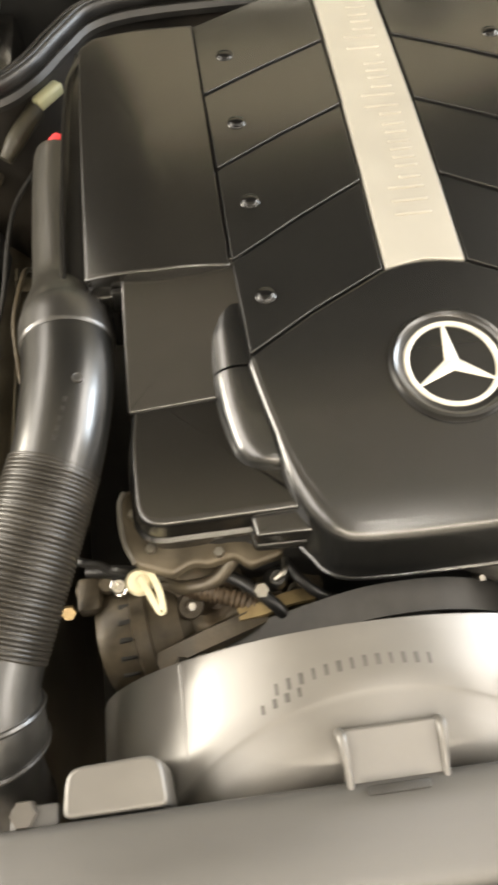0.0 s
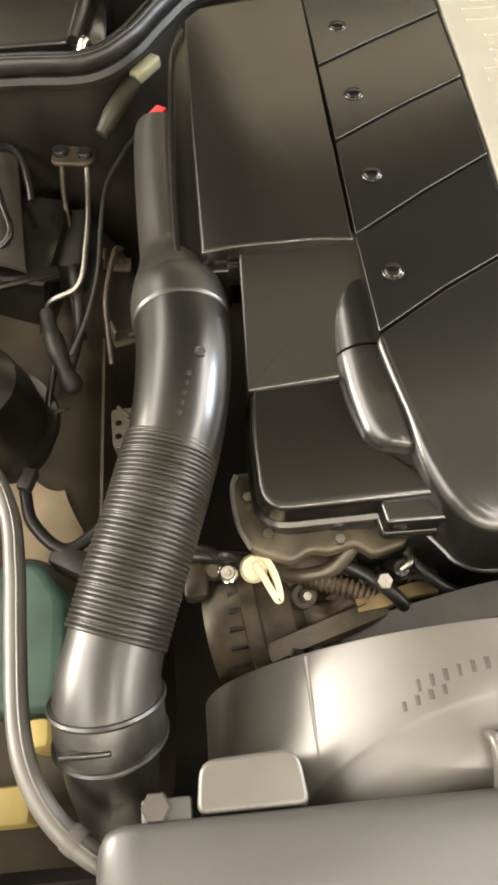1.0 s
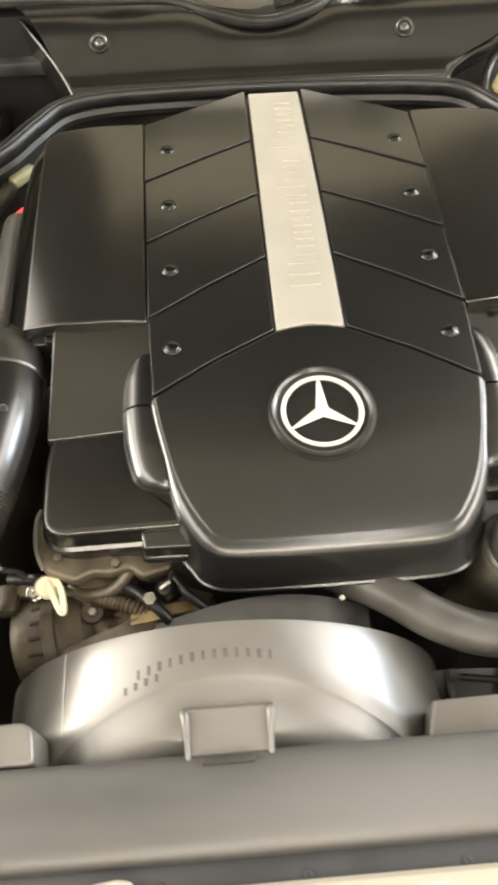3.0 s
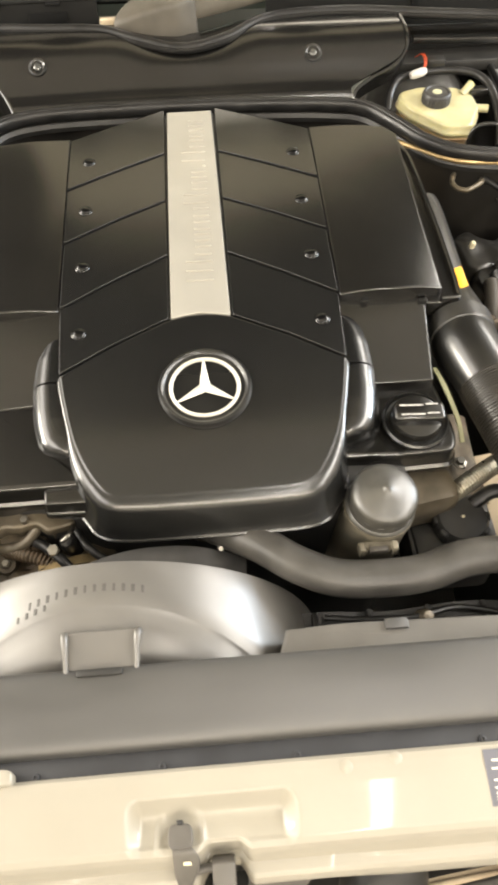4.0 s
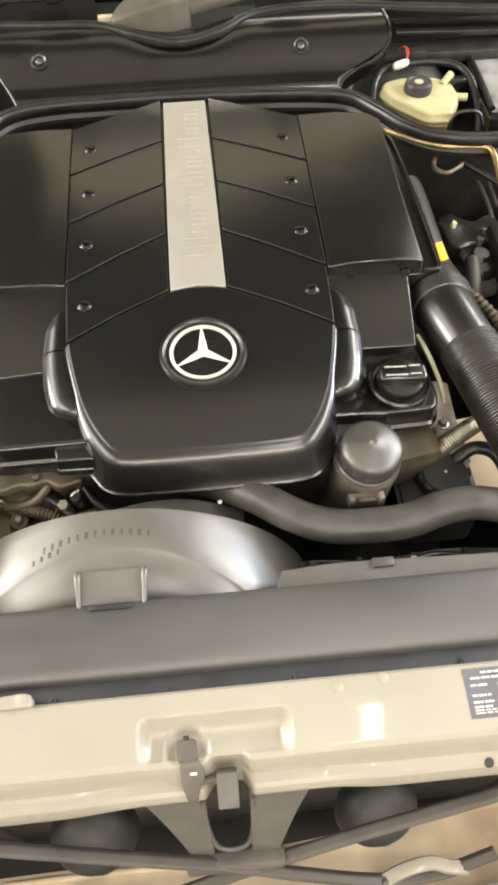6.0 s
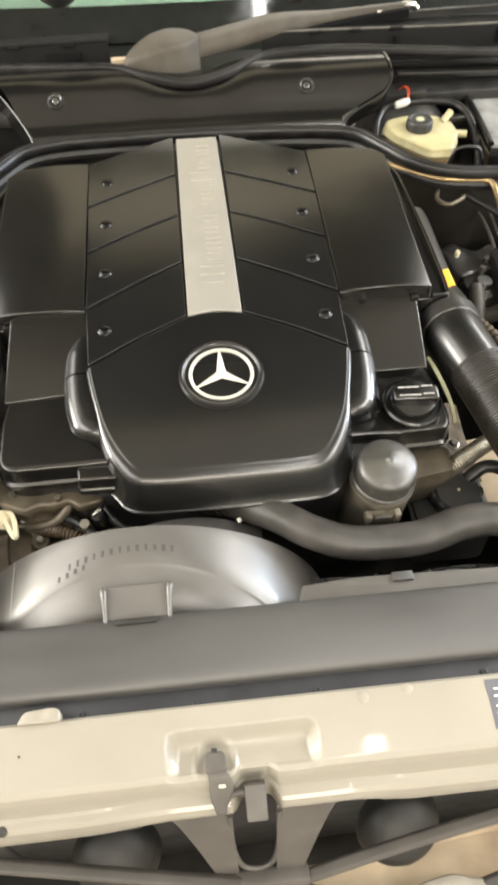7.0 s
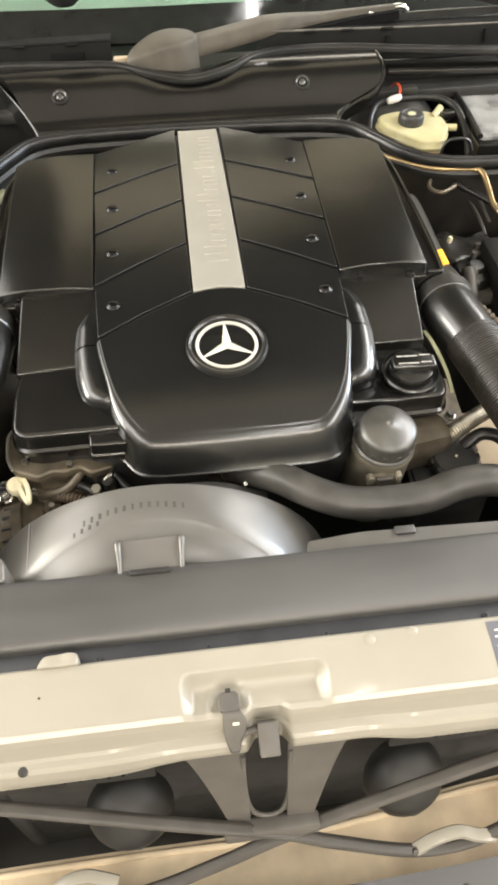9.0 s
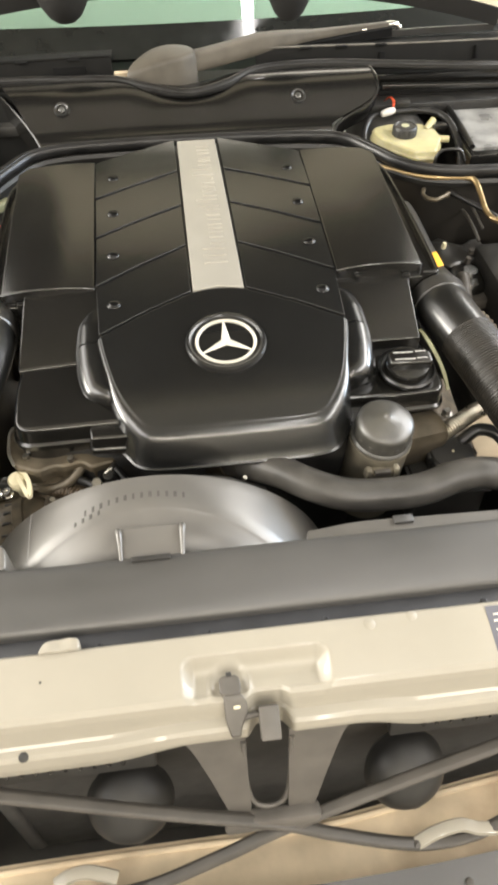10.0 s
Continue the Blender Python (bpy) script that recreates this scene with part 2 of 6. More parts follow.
def rings_mesh(rings, cap_start=True, cap_end=True, closed=True, bm=None):
    bm = bm or bmesh.new()
    vs = [[bm.verts.new(p) for p in r] for r in rings]
    for a, b in zip(vs, vs[1:]):
        n = len(a)
        for i in range(n if closed else n - 1):
            j = (i + 1) % n
            bm.faces.new((a[i], a[j], b[j], b[i]))
    if cap_start and closed:
        bm.faces.new(vs[0][::-1])
    if cap_end and closed:
        bm.faces.new(vs[-1])
    return bm


def mound(outline, top, r=0.004, skirt=(), step=0.012, centre=None, arc=4, inner=(0.25, 0.5, 0.75, 0.92, 0.985)):
    """A moulded cover: a top surface over an outline (anticlockwise), a rounded rim of radius r and skirt rings.
    top(x, y) gives the height; skirt: rings of (out, drop) below the rim, or a function of x, y, nx, ny that gives a place."""
    pts = np.array(dense(outline, step))
    n = len(pts)
    tang = np.roll(pts, -1, 0) - np.roll(pts, 1, 0)
    tang /= np.linalg.norm(tang, axis=1)[:, None] + 1e-12
    nor = np.stack([tang[:, 1], -tang[:, 0]], 1)
    area = 0.5 * np.sum(pts[:, 0] * np.roll(pts[:, 1], -1) - np.roll(pts[:, 0], -1) * pts[:, 1])
    if area < 0:
        nor = -nor
    q = pts - nor * r
    c = np.array(centre) if centre is not None else pts.mean(0)
    bm = bmesh.new()
    mid = bm.verts.new((c[0], c[1], top(*c)))
    rings = []
    for s in (*inner, 1.0):
        ring = c + (q - c) * s
        rings.append([bm.verts.new((x, y, top(x, y))) for x, y in ring])
    # the rim's arc starts at the slope that the top has there
    a0 = [min(1.1, max(-0.4, math.atan((top(x, y) - top(x + 1e-3 * u, y + 1e-3 * w)) / 1e-3))) for (x, y), (u, w) in zip(q, nor)]
    for k in range(1, arc + 1):
        ring = []
        for (x, y), (u, w), b in zip(q, nor, a0):
            a, g = b + (math.pi / 2 - b) * k / arc, r / (1 - math.sin(b))
            o = g * (math.sin(a) - math.sin(b))
            ring.append(bm.verts.new((x + u * o, y + w * o, top(x, y) - min(g, 2.2 * r) * (math.cos(b) - math.cos(a)))))
        rings.append(ring)
    for s in skirt:
        if callable(s):
            rings.append([bm.verts.new(s(x, y, nx, ny)) for (x, y), (nx, ny) in zip(pts, nor)])
        else:
            ring = pts + nor * s[0]
            rings.append([bm.verts.new((x, y, top(qx, qy) - s[1])) for (x, y), (qx, qy) in zip(ring, q)])
    for i in range(n):
        bm.faces.new((mid, rings[0][i], rings[0][(i + 1) % n]))
    for a, b in zip(rings, rings[1:]):
        for i in range(n):
            bm.faces.new((a[i], b[i], b[(i + 1) % n], a[(i + 1) % n]))
    bm.faces.new(rings[-1])
    return bm


def frames_along(path):
    path = np.array(path, float)
    t = np.gradient(path, axis=0)
    t /= np.linalg.norm(t, axis=1)[:, None] + 1e-12
    up = np.array([0, 0, 1.0]) if abs(t[0][2]) < 0.9 else np.array([0, 1.0, 0])
    out = []
    for d in t:
        side = np.cross(d, up)
        side /= np.linalg.norm(side) + 1e-12
        up = np.cross(side, d)
        out.append((side, up))
    return path, out


def tube(points, radius, seg=16, n=8, smooth=True, bm=None):
    """A round pipe along points; radius: a number, or a function of the fraction 0..1 along it."""
    path = smooth_path(points, n) if smooth and len(points) > 2 else np.array(points, float)
    path, fr = frames_along(path)
    rings = []
    for i, (p, (a, b)) in enumerate(zip(path, fr)):
        r = radius(i / (len(path) - 1)) if callable(radius) else radius
        rings.append([tuple(p + r * (a * math.cos(2 * math.pi * k / seg) + b * math.sin(2 * math.pi * k / seg))) for k in range(seg)])
    return rings_mesh(rings, bm=bm)


def sweep(points, profile, n=8, bm=None):
    """A closed profile of (aside, up) swept along points."""
    path, fr = frames_along(smooth_path(points, n))
    return rings_mesh([[tuple(p + a * u + b * v) for u, v in profile] for p, (a, b) in zip(path, fr)], bm=bm)


def lathe(profile, loc, axis=(0, 0, 1), seg=32, bm=None, hollow=False):
    """A turned body: profile of (radius, height) along the axis from loc."""
    q = Vector((0, 0, 1)).rotation_difference(Vector(axis).normalized()).to_matrix()
    rings = []
    for r, h in profile:
        r = max(r, 1e-4)
        rings.append([tuple(Vector(loc) + q @ Vector((r * math.cos(2 * math.pi * k / seg), r * math.sin(2 * math.pi * k / seg), h))) for k in range(seg)])
    if hollow:
        rings.append(rings[0])
    bm = rings_mesh(rings, not hollow, not hollow, bm=bm)
    if hollow:
        bmesh.ops.remove_doubles(bm, verts=bm.verts, dist=1e-6)
    return bm


def block(c, size, bevel=0.002, rot=(0, 0, 0), seg=2, bm=None, taper=1.0):
    b = bmesh.new()
    bmesh.ops.create_cube(b, size=1.0)
    for v in b.verts:
        k = taper if v.co.z > 0 else 1.0
        v.co = Vector((v.co.x * size[0] * k, v.co.y * size[1] * k, v.co.z * size[2]))
    if bevel:
        bmesh.ops.bevel(b, geom=b.edges[:], offset=bevel, segments=seg, affect="EDGES", profile=0.5)
    bmesh.ops.transform(b, matrix=pose(*c, *rot), verts=b.verts)
    if bm is None:
        return b
    me = bpy.data.meshes.new("tmp")
    b.to_mesh(me)
    b.free()
    bm.from_mesh(me)
    bpy.data.meshes.remove(me)
    return bm


def sheet(fn, nu, nv, thick=(0, 0, -0.003)):
    """A sheet over a grid; fn(u, v) gives the place for u, v in 0..1."""
    bm = bmesh.new()
    us = np.linspace(0, 1, nu + 1) if isinstance(nu, int) else nu
    vs = np.linspace(0, 1, nv + 1) if isinstance(nv, int) else nv
    top = [[bm.verts.new(fn(u, v)) for v in vs] for u in us]
    low = [[bm.verts.new(Vector(p.co) + Vector(thick)) for p in row] for row in top]
    a, b = len(us) - 1, len(vs) - 1
    for i in range(a):
        for j in range(b):
            bm.faces.new((top[i][j], top[i + 1][j], top[i + 1][j + 1], top[i][j + 1]))
            bm.faces.new((low[i][j], low[i][j + 1], low[i + 1][j + 1], low[i + 1][j]))
    for i in range(a):
        bm.faces.new((top[i][0], low[i][0], low[i + 1][0], top[i + 1][0]))
        bm.faces.new((top[i][b], top[i + 1][b], low[i + 1][b], low[i][b]))
    for j in range(b):
        bm.faces.new((top[0][j], top[0][j + 1], low[0][j + 1], low[0][j]))
        bm.faces.new((top[a][j], low[a][j], low[a][j + 1], top[a][j + 1]))
    return bm


def lerp_table(table):
    xs, ys = zip(*sorted(table))
    return lambda v: float(np.interp(v, xs, ys))


def soft(a, b, v):
    t = min(1.0, max(0.0, (v - a) / (b - a)))
    return t * t * (3 - 2 * t)


def room():
    x0, x1, y0, y1, h = -3.6, 3.8, -4.2, 5.0, 2.95
    bm = block(((x0 + x1) / 2, (y0 + y1) / 2, -0.05), (x1 - x0, y1 - y0, 0.1), 0)
    solo("floor", bm, CONCRETE, (0, 0, 0), "grey stained concrete garage floor", "floor", kind="structure")
    for nm, c, s in (("wall_north", ((x0 + x1) / 2, y1 + 0.06, h / 2), (x1 - x0, 0.12, h)), ("wall_south", ((x0 + x1) / 2, y0 - 0.06, h / 2), (x1 - x0, 0.12, h))):
        solo(nm, block(c, s, 0), WALLPAINT, c, "beige painted garage wall", "wall", kind="structure")
    # the side walls with an opening each for the unseen windows' light
    for nm, wn, xe, hole_y, hole_z, hw, hh in (("wall_east", "window_1", x1 + 0.06, 1.1, 1.75, 0.70, 0.50), ("wall_west", "added_window_2", x0 - 0.06, 0.5, 1.95, 1.00, 0.50)):
        bm = bmesh.new()
        for ya, yb, za, zb in ((y0 - 0.12, hole_y - hw, 0, h), (hole_y + hw, y1 + 0.12, 0, h), (hole_y - hw, hole_y + hw, 0, hole_z - hh), (hole_y - hw, hole_y + hw, hole_z + hh, h)):
            block((xe, (ya + yb) / 2, (za + zb) / 2), (0.12, yb - ya, zb - za), 0, bm=bm)
        solo(nm, bm, WALLPAINT, (xe, 0, h / 2), "beige painted garage wall with an unseen window", "wall", kind="structure")
        win = thing(wn, (xe, hole_y, hole_z), "unseen white framed garage window", "window", kind="structure")
        for ya, za, sy, sz in ((hole_y - hw + 0.03, hole_z, 0.06, 2 * hh), (hole_y + hw - 0.03, hole_z, 0.06, 2 * hh), (hole_y, hole_z - hh + 0.03, 2 * hw - 0.12, 0.06), (hole_y, hole_z + hh - 0.03, 2 * hw - 0.12, 0.06)):
            part("window_frame", block((xe, ya, za), (0.07, sy, sz), 0.004), PRINT_WHITE, win)
    solo("ceiling", block(((x0 + x1) / 2, (y0 + y1) / 2, h + 0.05), (x1 - x0 + 0.24, y1 - y0 + 0.24, 0.1), 0), CEILING, (0, 0, h), "beige painted garage ceiling", "ceiling", kind="structure")


room()


def body_shell():
    """The car's body round the bay: wings, bay floor, cabin."""
    car = thing("car_body", (0, 0.2, 0.0), "cream painted car body round an open engine bay", "car")
    for sx in (-1, 1):
        def wing(u, v, sx=sx):
            y = -0.62 + 1.5 * u
            prof = smooth_path([(0.60, 0.86), (0.615, 0.93), (0.66, 0.965), (0.74, 0.93), (0.80, 0.78), (0.81, 0.45)], 6)
            x, z = prof[min(len(prof) - 1, int(round(v * (len(prof) - 1))))]
            return (sx * x, y, z + 0.09 * u - 0.03)
        part("wing", sheet(wing, 20, 30, (0, 0, -0.004)), CREAM, car, "cream painted front wing")
    part("undertray", block((0, 0.02, 0.42), (1.24, 1.05, 0.02), 0.004), BLACK_DARK, car, "black plastic undertray")
    part("cabin", block((0, 1.9, 0.62), (1.55, 2.2, 0.5), 0.05), CREAM, car, "cream cabin sides")
    for sx in (-1, 1):
        for wy in (-0.35, 2.4):
            bm = lathe([(0.0, -0.1), (0.20, -0.1), (0.30, -0.09), (0.32, -0.05), (0.32, 0.05), (0.30, 0.09), (0.20, 0.1), (0.0, 0.1)], (sx * 0.72, wy, 0.32), (1, 0, 0), 32)
            part("wheel", bm, RUBBER, car, "black tyre")
    return car


body_shell()


# ---- engine cover ----
S_TAB = lerp_table([(0.55, 1.020), (0.49, 1.018), (0.387, 1.016), (0.285, 1.012), (0.185, 1.005), (0.09, 0.996), (0.03, 0.989), (-0.03, 0.9808), (-0.07, 0.9735), (-0.10, 0.9660), (-0.12, 0.9595), (-0.14, 0.9520)])
S_FINE = smooth_path([(y, S_TAB(y)) for y in np.linspace(-0.16, 0.55, 24)], 4)


def cover_z(x, y):
    return float(np.interp(y, S_FINE[:, 0], S_FINE[:, 1])) - 0.03 * max(0.0, abs(x) - 0.11) ** 1.5


SEAM_IN = (0.509, 0.398, 0.297, 0.196, 0.096)
SEAM_OUT = (0.444, 0.330, 0.228, 0.121, 0.028)
EDGE_X = lerp_table([(0.444, 0.1665), (0.33, 0.165), (0.228, 0.163), (0.121, 0.162), (0.028, 0.158)])


def engine_cover():
    ob = thing("engine_cover", (0, 0.15, 0.90), "satin black plastic V8 engine cover with a silver centre strip", "engine cover")
    base = [(-0.150, 0.440), (-0.034, 0.500), (0.034, 0.500), (0.150, 0.440), (0.150, 0.03), (0.14, -0.05), (-0.14, -0.05), (-0.150, 0.03)]
    part("base_plate", mound(base[::-1], lambda x, y: cover_z(x, y) - 0.006, 0.003, [(0.0, 0.05)], centre=(0, 0.2)), BLACK_DARK, ob, "dull black base under the panels")
    for k in range(4):
        for sx in (-1, 1):
            g = 0.0009
            xi, yb0, yf0, yb1, yf1 = 0.0368, SEAM_IN[k] - g, SEAM_IN[k + 1] + g, SEAM_OUT[k] - g, SEAM_OUT[k + 1] + g
            xm = 0.10
            w = (xm - xi) / (0.160 - xi)
            pts = [(xi, yb0), (xi, yf0), (xm, yf0 + (yf1 - yf0) * w + 0.0025), (EDGE_X(yf1), yf1), (EDGE_X(yb1), yb1), (xm, yb0 + (yb1 - yb0) * w + 0.0025)]
            pts = [(sx * x, y) for x, y in pts]
            if sx < 0:
                pts = pts[::-1]
            if sum(a[0] * b[1] - b[0] * a[1] for a, b in zip(pts, pts[1:] + pts[:1])) < 0:
                pts = pts[::-1]
            mid_y = (yb0 + yf0 + yb1 + yf1) / 4
            slope = 0.022

            def top(x, y, mid_y=mid_y, slope=slope):
                chev = y + 0.53 * (abs(x) - 0.1)
                return cover_z(x, y) - slope * (chev - mid_y)

            part("cover_panel", mound(round_poly(pts, 0.0015, 2), top, 0.0008, [(0.0, 0.010), (0.0, 0.030)], step=0.010), BLACK, ob)
    # rounded nose panel
    left = [(-0.0362, 0.0943), (-0.10, 0.0612), (-0.1570, 0.0262), (-0.1525, 0.0000), (-0.1445, -0.036), (-0.1365, -0.062), (-0.1245, -0.0870), (-0.1120, -0.1050), (-0.1050, -0.1115), (-0.0970, -0.1150), (-0.085, -0.1166)]
    front = [(-0.06, -0.1174), (0.0, -0.1178), (0.06, -0.1174)]
    right = [(-x, y) for x, y in left[::-1]]
    crown = [(0.018, 0.0988), (0.0, 0.1000), (-0.018, 0.0988)]
    outline = left[:2] + [left[2]] + [tuple(p) for p in smooth_path(left[2:], 4)[1:]] + front + [tuple(p) for p in smooth_path(right[:-2], 4)] + right[-2:] + crown

    def edge(k):
        """Ring k of the nose's edge: a tight round on the sides, a wider one in front, a straight wall and a beaded lip."""
        def place(x, y, nx, ny):
            z0 = cover_z(x, y)
            if ny > 0.3:
                return (x + nx * 0.0004 * min(k, 3), y + ny * 0.0004 * min(k, 3), z0 - 0.0004 * min(k, 3) - 0.0016 * max(0, k - 3))
            f = soft(0.25, 0.95, -ny)
            r = (0.0045 + 0.0115 * soft(0.03, 0.10, -y)) * (1 - f) + 0.022 * f
            a0 = min(0.9, max(0.0, math.atan((z0 - cover_z(x + 1e-3 * nx, y + 1e-3 * ny)) / 1e-3)))
            a1 = radians(84 - 20 * f)
            a = a0 + (a1 - a0) * min(k, 7) / 7
            o, z = r * (math.sin(a) - math.sin(a0)), z0 - r * (math.cos(a0) - math.cos(a))
            foot = 0.9205 - 0.0005 * f
            if k > 7:
                t = min(1.0, (k - 7) / 3)
                o, z = o + (z - foot) * t / math.tan(a1), z + (foot - z) * t
            if k > 10:
                i = k - 11
                o, z = o + (0.0006, 0.0020, 0.0026, 0.0020, -0.002)[i], foot + (-0.0006, -0.0010, -0.0024, -0.0038, -0.006)[i]
            return (x + nx * o, y + ny * o, z)
        return place

    nose = mound(outline, cover_z, 0.0003, [edge(k) for k in range(1, 16)], step=0.005, centre=(0, -0.02), arc=1)
    part("nose_panel", nose, BLACK, ob, "smooth black nose panel with a rounded front lip", sharp=75)
    # silver strip with raised bars in place of its lettering
    strip_o = [(-0.0340, 0.0962), (0.0, 0.1022), (0.0340, 0.0962), (0.0330, 0.30), (0.0318, 0.497), (-0.0318, 0.497), (-0.0330, 0.30)]
    strip = part("centre_strip", mound(strip_o, lambda x, y: cover_z(x, y) + 0.0015, 0.0012, [(0.0, 0.012)], step=0.02, centre=(0, 0.3)), SILVER, ob, "silver painted strip with raised plain bars")
    y = 0.147
    for w, hgt in ((0.040, 0.033), (0.021, 0.021), (0.016, 0.021), (0.019, 0.021), (0.021, 0.021), (0.024, 0.033), (0.021, 0.021), (0.017, 0.021), (0.010, 0.005), (0.028, 0.033), (0.021, 0.021), (0.022, 0.021), (0.018, 0.021)):
        for at in ((0.12, 0.5, 0.88) if w > 0.03 else (0.5,) if w < 0.015 else (0.14, 0.80)):
            yy = y + w * at
            o = round_poly([(0.019 - hgt, yy - 0.0019), (0.019, yy - 0.0019), (0.019, yy + 0.0019), (0.019 - hgt, yy + 0.0019)], 0.0017, 3)
            part("raised_bar", mound(o, lambda x, y: cover_z(0, y) + 0.0030, 0.0013, [(0.0, 0.003)], step=0.006, arc=2, inner=(0.5,)), SILVER, strip)
        y += w + 0.0042
    # round badge: a ring and three plain tapered arms
    bz = cover_z(0, 0.0)
    ax = (0, -0.105, 0.995)
    badge = part("badge", lathe([(0.0, 0.0005), (0.036, 0.0005), (0.0365, 0.0012), (0.0425, 0.0018), (0.0465, 0.0040), (0.0490, 0.0036), (0.0505, 0.0004), (0.0505, -0.004)], (0, 0, bz), ax, 64), BLACK_GLOSS, ob, "round black badge dish")
    part("badge_ring", lathe([(0.0344, 0.0006), (0.0350, 0.0028), (0.0367, 0.0036), (0.0385, 0.0028), (0.0391, 0.0010)], (0, 0, bz), ax, 64, hollow=True), BADGE_SILVER, badge, "satin silver ring")
    part("badge_rim", lathe([(0.0428, 0.0014), (0.0440, 0.0030), (0.0468, 0.0046), (0.0492, 0.0040), (0.0509, 0.0008), (0.0509, -0.003)], (0, 0, bz), ax, 64, hollow=True), BLACK_GLOSS, badge, "greyed rounded outer rim")
    tilt = Vector((0, 0, 1)).rotation_difference(Vector(ax)).to_matrix()
    for a in (90, 210, 330):
        bm = bmesh.new()
        d = Vector((math.cos(radians(a)), math.sin(radians(a)), 0))
        s = Vector((-d.y, d.x, 0))
        o = Vector((0, 0, bz))
        f = [o + tilt @ p for p in (s * 0.0062 + Vector((0, 0, 0.001)), d * 0.0356 + s * 0.0010 + Vector((0, 0, 0.001)), d * 0.0356 - s * 0.0010 + Vector((0, 0, 0.001)), -s * 0.0062 + Vector((0, 0, 0.001)),
                                    Vector((0, 0, 0.0046)), d * 0.0356 + Vector((0, 0, 0.0022)), -d * 0.0058 + Vector((0, 0, 0.001)))]
        v = [bm.verts.new(p) for p in f]
        for q in ((0, 1, 5, 4), (5, 2, 3, 4), (1, 2, 5), (6, 0, 4), (3, 6, 4), (0, 6, 3, 2, 1)):
            bm.faces.new([v[i] for i in q])
        part("badge_arm", bm, BADGE_SILVER, badge, "satin silver arm", sharp=10)
    # domed screws in dished seats
    for sx in (-1, 1):
        for y in (0.387, 0.2855, 0.185, 0.0825):
            x = sx * 0.1385
            z = cover_z(x, y) + 0.0006
            seat = part("screw_seat", lathe([(0.0076, 0.0010), (0.0084, 0.0006), (0.0090, -0.0006), (0.0090, -0.004)], (x, y, z), (0, -0.04, 1), 28), SCREW_BLACK, ob, "black dished screw seat")
            dome = [(0.0078 * math.sin(radians(k)), 0.0040 * math.cos(radians(k)) - 0.0006) for k in range(0, 91, 10)]
            part("screw", lathe(dome + [(0.0078, -0.003)], (x, y, z), (0, -0.04, 1), 24), SCREW_BLACK, seat, "domed glossy black screw")
    # side wings, each in two pieces
    xo = lerp_table([(0.107, 0.1675), (0.102, 0.1755), (0.095, 0.1820), (0.084, 0.1870), (0.06, 0.1905), (0.02, 0.1910), (-0.01, 0.1885), (-0.03, 0.1848), (-0.045, 0.1808), (-0.053, 0.1755), (-0.0585, 0.1668), (-0.0615, 0.1535)])
    zo = lerp_table([(0.107, 0.979), (0.102, 0.9835), (0.094, 0.9862), (0.06, 0.9860), (0.02, 0.9825), (-0.02, 0.9770), (-0.045, 0.9725), (-0.054, 0.9700), (-0.059, 0.9665), (-0.0615, 0.9610)])
    for sx in (-1, 1):
        for ya, yb in ((0.107, 0.0245), (0.0222, -0.0615)):
            rings = []
            for y in np.linspace(ya, yb, 22):
                x1, z1 = xo(y), zo(y)
                rx = max(0.004, min(0.0225, x1 - 0.1500))
                prof = [(0.128, z1 - 0.0045), (0.140, z1 - 0.0035), (0.5 * (0.140 + x1 - rx), z1 - 0.0016), (x1 - rx, z1)]
                prof += [(x1 - rx + rx * math.sin(radians(a)), z1 - 0.0175 * (1 - math.cos(radians(a)))) for a in (12, 24, 36, 48, 60, 70, 80, 90)]
                prof += [(x1 + 0.0020, z1 - 0.027), (x1 + 0.0050, 0.945), (x1 + 0.0030, 0.930), (0.128, 0.930)]
                rings.append([(sx * x, y, min(z, z1 + 0.001)) for x, z in prof])
            part("side_wing", rings_mesh(rings), BLACK, ob, "rounded black side wing", sharp=55)
    return ob


engine_cover()


